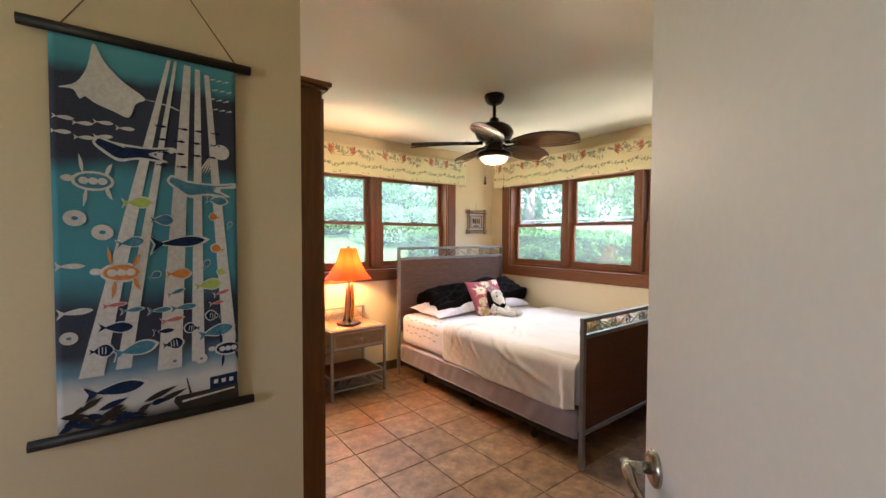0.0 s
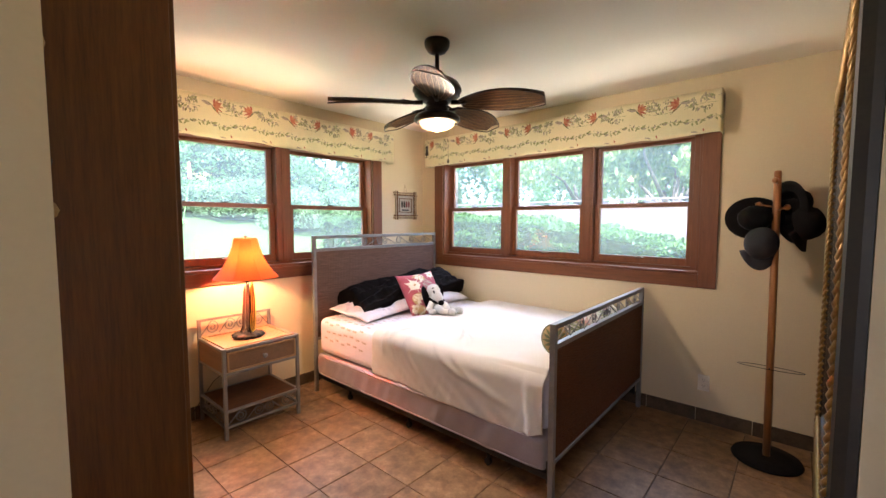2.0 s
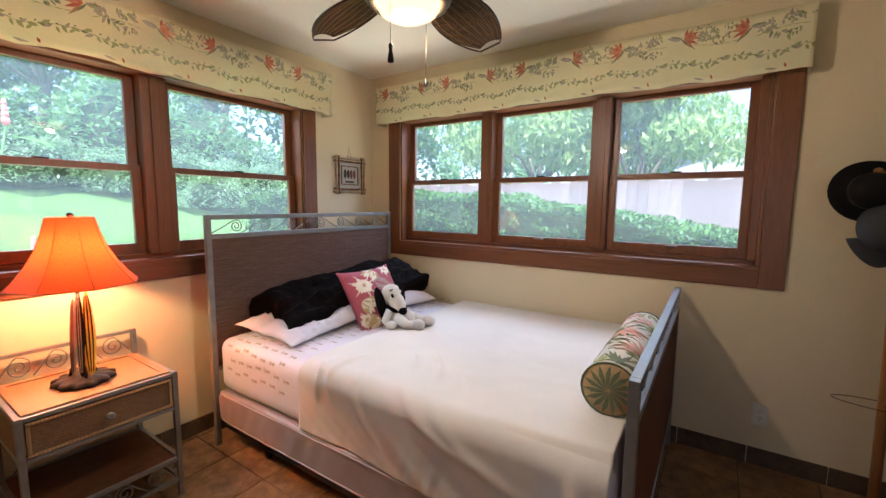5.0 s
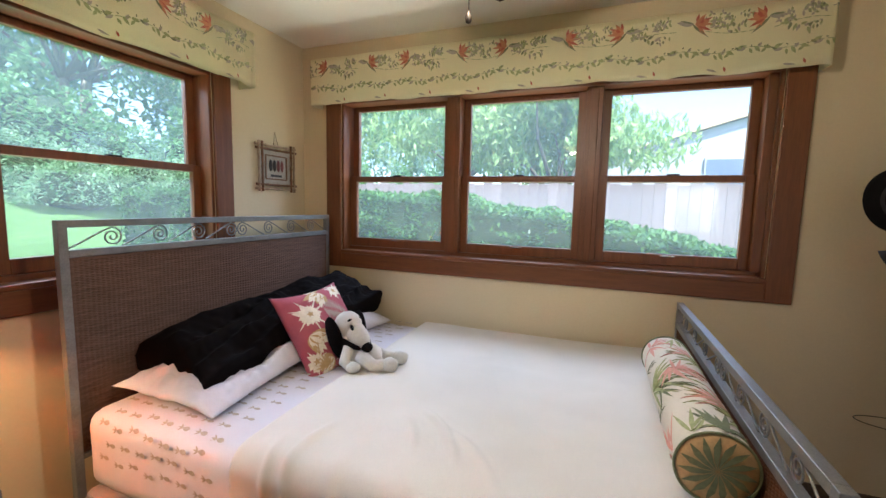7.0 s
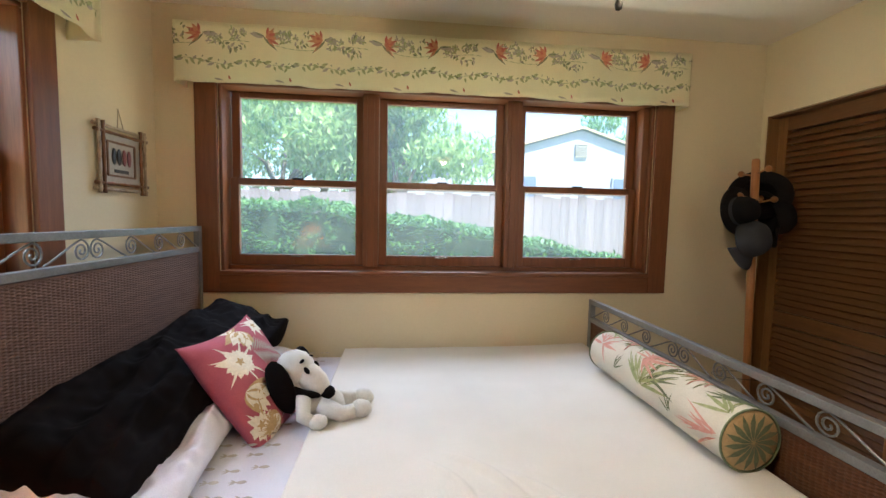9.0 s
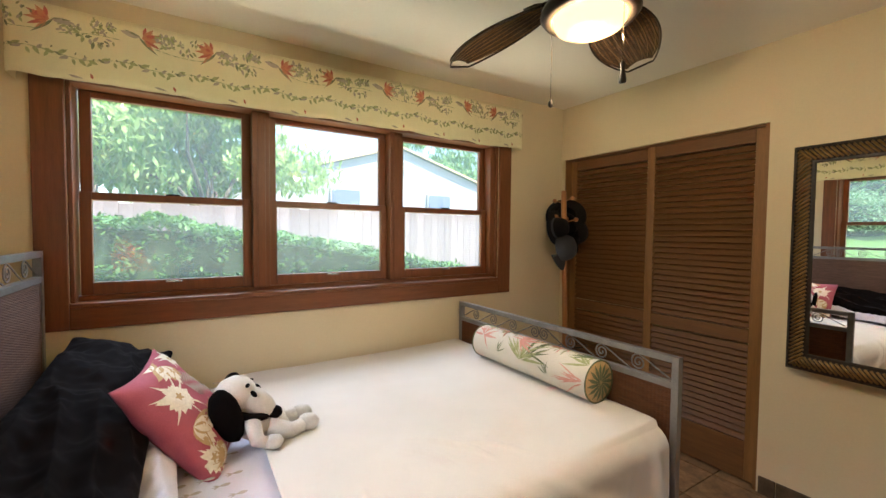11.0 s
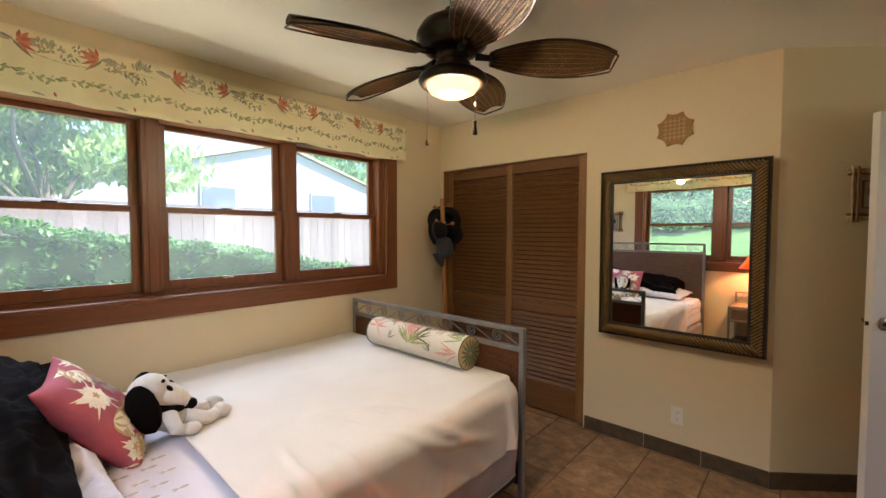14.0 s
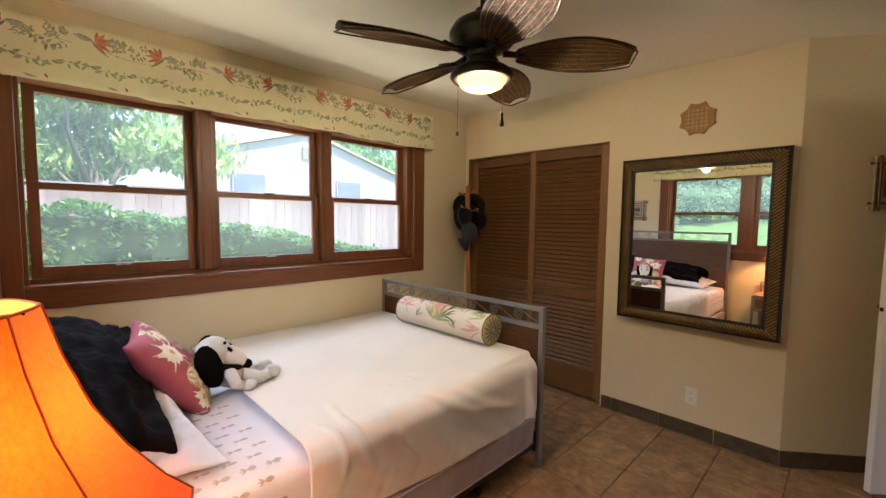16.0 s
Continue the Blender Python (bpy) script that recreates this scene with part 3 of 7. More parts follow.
# ---- windows ----
def window(name, label, w0, w1, z0, z1, sashes, mull, xf, matw):
    """xf(a, d, z): along the wall, outward from the inner face, up. sashes: (a0, a1) from one jamb to the other."""
    win = thing(name, label, "window", xf(0.5 * (w0 + w1), 0, z0), kind="structure")

    def b(nm, a0, d0, c0, a1, d1, c1, mat, parent=win, bev=0.004, label=""):
        p, q = Vector(xf(a0, d0, c0)), Vector(xf(a1, d1, c1))
        return bx(nm, parent, mat, *(min(p[i], q[i]) for i in range(3)), *(max(p[i], q[i]) for i in range(3)), bev=bev, label=label)

    tw = 0.11
    b("casing", w0 - tw, -0.019, z0 - 0.095, w0, 0, z1 + 0.03, M_TRIMZ)
    b("casing", w1, -0.019, z0 - 0.095, w1 + tw, 0, z1 + 0.03, M_TRIMZ)
    b("casing", w0, -0.018, z0 - 0.095, w1, 0, z0, matw)
    b("casing", w0, -0.018, z1, w1, 0, z1 + 0.03, matw)
    b("window_sill", w0 + 0.001, -0.021, z0, w1 - 0.001, 0.06, z0 + 0.022, matw)
    b("jamb", w0, 0.0, z0 + 0.022, w0 + 0.018, 0.15, z1 - 0.018, M_TRIMZ)
    b("jamb", w1 - 0.018, 0.0, z0 + 0.022, w1, 0.15, z1 - 0.018, M_TRIMZ)
    b("jamb", w0, 0.0, z1 - 0.018, w1, 0.15, z1, matw)
    b("sill_block", w0, 0.062, z0, w1, 0.155, z0 + 0.045, matw)
    for m0, m1 in mull:
        b("mullion", m0, 0.03, z0 + 0.045, m1, 0.15, z1 - 0.018, M_TRIMZ)
        b("mullion", 0.5 * (m0 + m1) - 0.02, 0.022, z0 + 0.045, 0.5 * (m0 + m1) + 0.02, 0.029, z1 - 0.018, M_TRIMZ)
    zm = 1.565
    for s0, s1 in sashes:
        for nm, c0, c1, d0 in (("lower_sash", z0 + 0.046, zm + 0.018, 0.075), ("upper_sash", zm - 0.018, z1 - 0.019, 0.108)):
            st, d1 = 0.044, d0 + 0.032
            bm = bmesh.new()
            rb = 0.058 if nm == "lower_sash" else 0.036
            rt = 0.036 if nm == "lower_sash" else 0.03
            for (a0, e0, a1, e1) in ((s0, c0, s0 + st, c1), (s1 - st, c0, s1, c1), (s0 + st, c0, s1 - st, c0 + rb), (s0 + st, c1 - rt, s1 - st, c1)):
                p, q = Vector(xf(a0, d0, e0)), Vector(xf(a1, d1, e1))
                box(bm, *(min(p[i], q[i]) for i in range(3)), *(max(p[i], q[i]) for i in range(3)), bev=0.003)
            sash = part(nm, bm, M_TRIMZ, win)
            pane = b("pane", s0 + st - 0.004, d0 + 0.014, c0 + rb - 0.004, s1 - st + 0.004, d0 + 0.018, c1 - rt + 0.004, M_CLEAR, sash, 0, "clear glass pane")
            pane.visible_shadow = False
            if nm == "lower_sash":
                m_ = 0.5 * (s0 + s1)
                b("sash_lock", m_ - 0.03, d0 - 0.004, c1 - 0.002, m_ + 0.03, d0 + 0.02, c1 + 0.007, M_BRONZE, sash, 0.002, "dark metal sash lock")
                b("sash_lift", m_ - 0.035, d0 - 0.012, c0 + 0.045, m_ + 0.035, d0, c0 + 0.051, M_NICKEL, sash, 0.001, "small metal sash lift")
    return win


window("window_1", "three-bay double-hung window in red-brown wood", EW[0], EW[1], EW[2], EW[3], [(3.222, 3.95), (4.036, 4.756), (4.842, 5.56)], [(3.95, 4.036), (4.756, 4.842), (3.189, 3.222)], lambda a, d, z: (XE + d, a, z), M_TRIMY)
window("window_2", "two-bay double-hung window in red-brown wood", NW[0], NW[1], NW[2], NW[3], [(2.21, 3.0), (3.125, 3.965)], [(3.0, 3.125)], lambda a, d, z: (a, YN + d, z), M_TRIMX)


# ---- valances ----
def valance(name, label, a0, a1, drop, xf, seed, flip=False):
    """A box valance of printed cloth. xf(a, d, z): along, into the room, up."""
    at = xf(0.5 * (a0 + a1), 0, 2.15)
    v = thing(name, label, "valance", at, "valances over the windows")
    rnd = random.Random(seed)
    ln = a1 - a0
    dep = 0.125

    def path(s):
        s = s * (ln + 2 * dep)
        if s < dep:
            return a0, s
        if s > dep + ln:
            return a1, 2 * dep + ln - s
        return a0 + s - dep, dep

    def surf(u, w, off=0.0):
        a, d = path(u)
        front = 1.0 if dep * 1.05 < u * (ln + 2 * dep) < ln + dep * 0.95 else 0.0
        z1 = 2.31
        z0 = z1 - drop + 0.016 * noise.noise(Vector((a * 3.1, seed, 0))) + 0.005 * noise.noise(Vector((a * 12, seed, 3)))
        z = z1 + (z0 - z1) * w
        wav = 0.016 * noise.noise(Vector((a * 4.5, z * 4, seed))) + 0.006 * math.sin(a * 27 + 3 * noise.noise(Vector((a * 2, 0, seed)))) * w + 0.006 * noise.noise(Vector((a * 17, z * 9, seed + 4))) * (0.3 + w)
        pinch = -0.012 * math.exp(-((a - (a0 + ln * 0.23)) / 0.02) ** 2) * w
        return xf(a, d + front * (wav + pinch + off), z)

    bm = bmesh.new()
    sheet(bm, surf, 220, 10, thick=0.002)
    cloth = part("cloth", bm, M_VAL, v)
    bx_ = lambda p, q: [min(p[i], q[i]) for i in range(3)] + [max(p[i], q[i]) for i in range(3)]
    bx("mounting_board", v, M_VAL, *bx_(xf(a0 + 0.004, 0, 2.285), xf(a1 - 0.004, dep - 0.012, 2.305)))
    bm = bmesh.new()
    S = ln + 2 * dep
    def motif(u, w):
        return surf(1 - u / S if flip else u / S, max(0.004, min(0.996, w / drop)), 0.0028)

    def leaf(x, y, ang, ln_, wd, bend, mi):
        if 0.01 < x < S - 0.01:
            flat_shape(bm, [(min(S - 0.002, max(0.002, p)), q) for p, q in leaf_pts(x, y, ang, ln_, wd, bend)], motif, mi)

    def flower(x, y, sg):
        def way(a):
            return a if sg > 0 else 180 - a
        leaf(x, y, way(-12), 0.058, 0.050, 0, 4)
        for k, (a, ln_) in enumerate(((-88, 0.040), (-55, 0.052), (-28, 0.066), (-4, 0.070), (20, 0.064), (44, 0.058))):
            leaf(x + 0.008 * sg, y + 0.004 * k - 0.010, way(a), ln_, 0.014, 0.10 * sg, (1, 4)[k % 2])
        for k in range(3):
            leaf(x + 0.006 * sg, y, way(-45 + 35 * k), 0.05, 0.006, 0, 1)
        leaf(x - 0.012 * sg, y - 0.006, way(58), 0.095, 0.011, -0.22 * sg, 2)
        leaf(x - 0.006 * sg, y - 0.002, way(186), 0.072, 0.024, 0.1, 3)
        leaf(x - 0.006 * sg, y - 0.006, way(192), 0.060, 0.009, 0.1, 2)

    def bunch(x, y, nn):
        for j in range(nn):
            cx, cy = x + rnd.uniform(-0.035, 0.035), y + rnd.uniform(-0.024, 0.026)
            for q in range(3):
                leaf(cx, cy, 120 * q + rnd.uniform(0, 60), 0.017, 0.009, 0, rnd.choice((0, 3)))
            leaf(cx + 0.008, cy, rnd.uniform(0, 360), 0.008, 0.005, 0, 2)

    def sprig(x, y, ang, nn, big):
        ca, sa = math.cos(radians(ang)), math.sin(radians(ang))
        for j in range(nn):
            t = j * big * 0.45
            for sg in (-1, 1):
                if rnd.random() < 0.25:
                    continue
                leaf(x + ca * t + rnd.uniform(-0.004, 0.004), y + sa * t + rnd.uniform(-0.004, 0.004), ang + sg * rnd.uniform(30, 85), big * rnd.uniform(0.5, 1.0), big * 0.34, 0.1 * sg, (0, 3, 2)[(j + (sg > 0)) % 3])

    def stem(x0, y0, x1, y1, bow):
        for k in range(6):
            t = k / 6
            a = math.degrees(math.atan2(y1 - y0 + bow * math.pi * math.cos(math.pi * (t + 0.08)), x1 - x0))
            leaf(x0 + (x1 - x0) * t, y0 + (y1 - y0) * t + bow * math.sin(math.pi * t), a, 1.1 * (x1 - x0) / 6, 0.0035, 0, 0)

    x = rnd.uniform(-0.1, 0.0)
    while x < S:
        flower(x + 0.06, 0.060, 1)
        bunch(x + 0.17, 0.058, 13)
        bunch(x + 0.135, 0.040, 6)
        sprig(x + 0.19, 0.100, -20, 6, 0.028)
        sprig(x + 0.24, 0.030, 15, 5, 0.022)
        stem(x + 0.10, 0.095, x + 0.30, 0.105, 0.012)
        stem(x + 0.36, 0.105, x + 0.56, 0.085, -0.012)
        flower(x + 0.335, 0.060, -1)
        bunch(x + 0.40, 0.070, 10)
        bunch(x + 0.50, 0.045, 7)
        sprig(x + 0.41, 0.085, 25, 6, 0.036)
        sprig(x + 0.46, 0.050, -8, 6, 0.030)
        sprig(x + 0.53, 0.100, 150, 5, 0.024)
        x += 0.575
    x = 0.01
    while x < S - 0.04:
        leaf(x, drop * 0.655 + 0.010 * math.sin(x * 22), math.degrees(math.atan(0.22 * math.cos((x + 0.015) * 22))), 0.034, 0.0035, 0, 0)
        x += 0.03
    x, k = 0.01, 0
    while x < S:
        y = drop * 0.655 + 0.010 * math.sin(x * 22)
        leaf(x, y, (-35, 150, 40, 10)[k % 4] + rnd.uniform(-12, 12), 0.034, 0.015, 0.15, (0, 3, 0, 0)[k % 4])
        leaf(x + 0.012, y + 0.006, (200, 60, -60, 120)[k % 4] + rnd.uniform(-12, 12), 0.026, 0.012, 0.1, (2, 0, 3, 0)[k % 4])
        leaf(x + 0.020, y - 0.010, rnd.uniform(0, 360), 0.012, 0.005, 0, 2)
        x += 0.031 + (0.012 if k % 4 == 3 else 0)
        k += 1
    for j in range(int(S / 0.29)):
        leaf(0.1 + j * 0.29, drop * 0.95, 250, 0.024, 0.010, 0, 1)
        leaf(0.02 + j * 0.29, drop * 0.93, 10, 0.05, 0.010, 0, 3)
    part("print", bm, [M_PGREEN, M_PRED, M_PDGREEN, M_PGREY, M_PCORAL], cloth, "printed coral flowers and green sprigs", recalc=False, kind="stuff")


valance("valance", "cream valance printed with coral flowers over the three-bay window", 3.055, 5.735, 0.285, lambda a, d, z: (XE - 0.001 - d, a, z), 3, True)
valance("valance", "cream floral valance over the two-bay window by the headboard", 2.04, 4.165, 0.285, lambda a, d, z: (a, YN - 0.001 - d, z), 8)


# ---- closet ----
def closet_door(x0, x1, y0, label):
    d = thing("closet_door", label, "closet door", (0.5 * (x0 + x1), y0, 0.012), "sliding closet doors")
    y1, sw = y0 + 0.03, 0.055
    for a in (x0, x1 - sw):
        bx("stile", d, M_CLOSZ, a, y0, 0.012, a + sw, y1, 2.008, bev=0.003)
    for z0, z1 in ((0.012, 0.235), (0.80, 0.88), (1.93, 2.008)):
        bx("rail", d, M_CLOSX, x0 + sw, y0 + 0.001, z0, x1 - sw, y1 - 0.001, z1, bev=0.003)
    bm = bmesh.new()
    a = radians(42)
    c, s = math.cos(a), math.sin(a)
    hx = x1 - x0 - 2 * sw
    vs = []
    for x in (x0 + sw, x1 - sw):
        for u, v in ((-0.0225, -0.003), (0.0225, -0.003), (0.0225, 0.003), (-0.0225, 0.003)):
            vs.append(bm.verts.new((x, y0 + 0.015 - u * s + v * c, 0.26 + u * c + v * s)))
    for k in range(4):
        bm.faces.new((vs[k], vs[(k + 1) % 4], vs[4 + (k + 1) % 4], vs[4 + k]))
    bm.faces.new(vs[:4]), bm.faces.new(vs[4:])
    first = part("slat", bm, M_CLOSX, d)
    pitch = 0.0365
    for k in range(1, 15):
        again(first, (0, 0, pitch * k))
    for k in range(0, 28):
        again(first, (0, 0, 0.645 + 0.0369 * k))


closet_door(3.30, 3.985, YS - 0.062, "brown louvred sliding closet door beside the mirror wall")
closet_door(3.955, 4.672, YS - 0.102, "brown louvred sliding closet door behind the hat stand")
jm = thing("closet_frame", "brown wood frame round the closet opening", "closet frame", (4.0, YS, 0), kind="structure")
bx("jamb", jm, M_CLOSZ, 3.281, YS - 0.115, 0, 3.299, YS - 0.004, 2.019)
bx("jamb", jm, M_CLOSZ, 4.673, YS - 0.115, 0, 4.68, YS - 0.004, 2.019)
bx("track", jm, M_CLOSX, 3.30, YS - 0.115, 2.009, 4.672, YS - 0.02, 2.0195)

# ---- white door ----
door = thing("door_1", "plain white door standing open with a satin lever", "door", (0, 0, 0), kind="structure")
DW = 0.76
door.location, door.rotation_euler = (1.828, 2.488, 0), (0, 0, radians(180 + 43))
bm = bmesh.new()
box(bm, 0, 0, 0.012, DW, 0.036, 2.03, 0.002)
part("door_leaf", bm, M_DOOR, door)
for side in (-1, 1):
    y = 0.0 if side < 0 else 0.036
    bm = bmesh.new()
    x = 0.062
    tube(bm, [(x, y, 0.99), (x, y + side * 0.006, 0.99), (x, y + side * 0.010, 0.99), (x, y + side * 0.013, 0.99)], [0.034, 0.034, 0.029, 0.022], 24)
    rose = part("rose", bm, M_NICKEL, door, "round satin nickel rose")
    bm = bmesh.new()
    tube(bm, [(x, y + side * 0.012, 0.99), (x, y + side * 0.035, 0.99), (x, y + side * 0.058, 0.99)], [0.011, 0.0105, 0.012], 16)
    tube(bm, [(x - 0.012, y + side * 0.052, 0.992), (x + 0.02, y + side * 0.056, 0.990), (x + 0.055, y + side * 0.055, 0.980), (x + 0.09, y + side * 0.050, 0.976), (x + 0.112, y + side * 0.044, 0.979)], [0.010, 0.011, 0.009, 0.008, 0.006], 14)
    part("lever", bm, M_NICKEL, door, "curved satin nickel lever")
bm = bmesh.new()
box(bm, -0.009, 0.012, 0.98, 0.0, 0.025, 1.0, 0.002)
part("latch", bm, M_BRONZE, door, "small metal door latch")
for z in (0.25, 1.75):
    bm = bmesh.new()
    tube(bm, [(DW + 0.004, 0.038, z), (DW + 0.004, 0.038, z + 0.09)], 0.006, 10)
    part("hinge", bm, M_NICKEL, door, "metal door hinge")


# ---- bed ----
def scroll_pts(x0, z0, w, h, flip=1):
    """A stroke that rises along the band and curls into a spiral. x grows with flip."""
    pts = []
    r = h * 0.43
    reach = w - r - 0.002
    for k in range(9):
        t = k / 8
        pts.append((x0 + flip * t * (reach - 0.006), z0 + h * (0.05 + 0.87 * (1 - (1 - t) ** 1.5) * (0.55 + 0.45 * t))))
    cx, cz = x0 + flip * reach, z0 + h * 0.50
    for k in range(26):
        a = math.pi / 2 - k * 0.47
        rr = r * (1 - k / 26) ** 0.85 + 0.002
        pts.append((cx + flip * rr * math.cos(a), cz + rr * math.sin(a)))
    return pts


def scroll(parent, pts, y, mat, r=0.0032, axis="x", label=""):
    bm = bmesh.new()
    tube(bm, [(a, y, z) if axis == "x" else (y, a, z) for a, z in pts], r, 6)
    return part("scroll", bm, mat, parent, label)


def woven(parent, x0, x1, z0, z1, y, side, mat, px=0.0165, pz=0.0046):
    """Wicker strands that pass in front of and behind upright stakes."""
    nx, nz = int((x1 - x0) / px * 4), int((z1 - z0) / pz) * 3
    gx, gz = np.meshgrid(np.linspace(x0, x1, nx + 1), np.linspace(z0, z1, nz + 1))
    row = np.arange(nz + 1)[:, None]
    wob = 0.0012 * np.sin(gx * 23 + gz * 9) + 0.0008 * np.sin(gz * 41 + gx * 13)
    cx = (gx - x0 + wob) / px
    h = 0.0040 * (0.5 * np.cos(np.pi * (cx + row // 3)) * np.array([0.0, 0.9, 0.9])[row % 3] + 0.6 * np.abs(np.cos(np.pi * cx)) - 0.3)
    gy = y + side * (h + 0.0006 * np.sin(gx * 37 + row // 3 * 2.4))
    o = Vector(ORIGIN[parent.name])
    v = np.stack([gx - o.x, gy - o.y, gz - o.z], -1).reshape(-1, 3)
    i = (np.arange(nz)[:, None] * (nx + 1) + np.arange(nx)[None, :]).reshape(-1)
    f = np.stack([i, i + 1, i + nx + 2, i + nx + 1], 1)
    if side > 0:
        f = f[:, ::-1]
    me = bpy.data.meshes.new("weave")
    me.from_pydata(v.tolist(), [], f.tolist())
    me.materials.append(mat)
    me.polygons.foreach_set("use_smooth", [True] * len(f))
    ob = new("weave", me)
    ob.parent = parent
    return tagged(ob, "woven wicker strands", kind="stuff")


BX0, BX1, BF, BH = 3.165, 4.672, 3.525, 5.672
bed = thing("bed", "silver metal bed with brown wicker headboard and footboard", "bed", (3.92, 4.6, 0))
for nm, y, ztop, band, zbot, wick in (("headboard", BH, 1.318, 0.105, 0.46, M_WICK), ("footboard", BF, 0.935, 0.102, 0.24, M_WICKF)):
    bm = bmesh.new()
    hw = 0.0145
    for x in (BX0, BX1 - 2 * hw):
        box(bm, x, y - hw, 0.0, x + 2 * hw, y + hw, ztop, 0.002)
    box(bm, BX0 + 2 * hw, y - hw, ztop - 0.026, BX1 - 2 * hw, y + hw, ztop, 0.002)
    box(bm, BX0 + 2 * hw, y - hw, ztop - band - 0.026, BX1 - 2 * hw, y + hw, ztop - band, 0.002)
    box(bm, BX0 + 2 * hw, y - hw, zbot - 0.02, BX1 - 2 * hw, y + hw, zbot, 0.002)
    fr = part(nm + "_frame", bm, M_GREY, bed, "silver painted metal frame")
    bm = bmesh.new()
    box(bm, BX0 + 2 * hw + 0.004, y - 0.007, zbot + 0.001, BX1 - 2 * hw - 0.004, y + 0.007, ztop - band - 0.028, 0.002)
    panel = part("wicker_panel", bm, M_MDARK, fr, "woven brown wicker panel")
    for side in ((-1,) if nm == "headboard" else (-1, 1)):
        woven(panel, BX0 + 2 * hw + 0.006, BX1 - 2 * hw - 0.006, zbot + 0.003, ztop - band - 0.031, y + side * 0.0085, side, wick)
    bm = bmesh.new()
    for x in (BX0 + 2 * hw, BX1 - 2 * hw - 0.012):
        box(bm, x, y - 0.010, zbot + 0.001, x + 0.012, y + 0.010, ztop - band - 0.028, 0.002)
    box(bm, BX0 + 2 * hw + 0.012, y - 0.010, ztop - band - 0.038, BX1 - 2 * hw - 0.012, y + 0.010, ztop - band - 0.028, 0.002)
    part("wicker_edging", bm, wick, fr)
    n = 4
    mid = 0.5 * (BX0 + BX1)
    w = (mid - BX0 - 0.03) / n
    z0 = ztop - band
    for k in range(n):
        scroll(fr, scroll_pts(BX0 + 0.03 + k * w, z0, w * 1.0, band - 0.026, 1), y, M_GREY)
        scroll(fr, scroll_pts(BX1 - 0.03 - k * w, z0, w * 1.0, band - 0.026, -1), y, M_GREY)
bm = bmesh.new()
box(bm, BX0 + 0.03, BF + 0.02, 0.115, BX0 + 0.065, BH - 0.02, 0.150, 0.003)
box(bm, BX1 - 0.065, BF + 0.02, 0.115, BX1 - 0.03, BH - 0.02, 0.150, 0.003)
for y in (3.95, 4.62, 5.30):
    box(bm, BX0 + 0.065, y, 0.118, BX1 - 0.065, y + 0.03, 0.148)
part("bed_rail", bm, M_IRON, bed, "black steel bed rail")
for x in (BX0 + 0.10, 3.92, BX1 - 0.10):
    for y in (3.965, 4.635, 5.315):
        bm = bmesh.new()
        tube(bm, [(x, y, 0.117), (x, y, 0.045)], 0.011, 8)
        tube(bm, [(x - 0.011, y, 0.022), (x + 0.011, y, 0.022)], 0.022, 14)
        part("caster", bm, M_IRON, bed, "small black caster leg")
for y in (BF + 0.022, BH - 0.032):
    for x in (BX0 + 0.02, BX1 - 0.045):
        bx("bracket", bed, M_IRON, x, y, 0.10, x + 0.025, y + 0.01, 0.22, bev=0.002)

MX0, MX1, MY0, MY1 = 3.185, 4.668, 3.56, 5.645


def soft_box(bm, x0, x1, y0, y1, z0, z1, r, n=60, wr=0.006, fold=0.0, seed=1.0, mi=0):
    """A soft slab: rounded edges, wrinkled sides."""
    cx, cy, cz, hx, hy, hz = (x0 + x1) / 2, (y0 + y1) / 2, (z0 + z1) / 2, (x1 - x0) / 2, (y1 - y0) / 2, (z1 - z0) / 2

    def put(p):
        q = Vector((max(-hx + r, min(hx - r, p.x)), max(-hy + r, min(hy - r, p.y)), max(-hz + r, min(hz - r, p.z))))
        d = p - q
        if d.length > 1e-6:
            d = d.normalized() * r
        w = q + d
        o = d.normalized() if d.length > 1e-6 else Vector((0, 0, 1))
        k = wr * noise.noise(w * 3.0 + Vector((seed, 0, 0)))
        if fold:
            along = w.x + w.y
            k += fold * noise.noise(Vector((along * 12 + w.z * 5, w.z * 2.4, seed))) * (1 - abs(o.z))
        return Vector((cx, cy, cz)) + w + o * k

    faces = (((-hx, -hy, hz), (2 * hx, 0, 0), (0, 2 * hy, 0), n, n), ((-hx, -hy, -hz), (2 * hx, 0, 0), (0, 0, 2 * hz), n, 12), ((-hx, hy, -hz), (2 * hx, 0, 0), (0, 0, 2 * hz), n, 12), ((-hx, -hy, -hz), (0, 2 * hy, 0), (0, 0, 2 * hz), n, 12), ((hx, -hy, -hz), (0, 2 * hy, 0), (0, 0, 2 * hz), n, 12), ((-hx, -hy, -hz), (2 * hx, 0, 0), (0, 2 * hy, 0), 8, 8))
    start = len(bm.verts)
    for o, a, b, na, nb in faces:
        sheet(bm, lambda u, v: put(Vector(o) + Vector(a) * u + Vector(b) * v), na, nb, mi)
    bmesh.ops.remove_doubles(bm, verts=list(bm.verts)[start:], dist=0.0008)


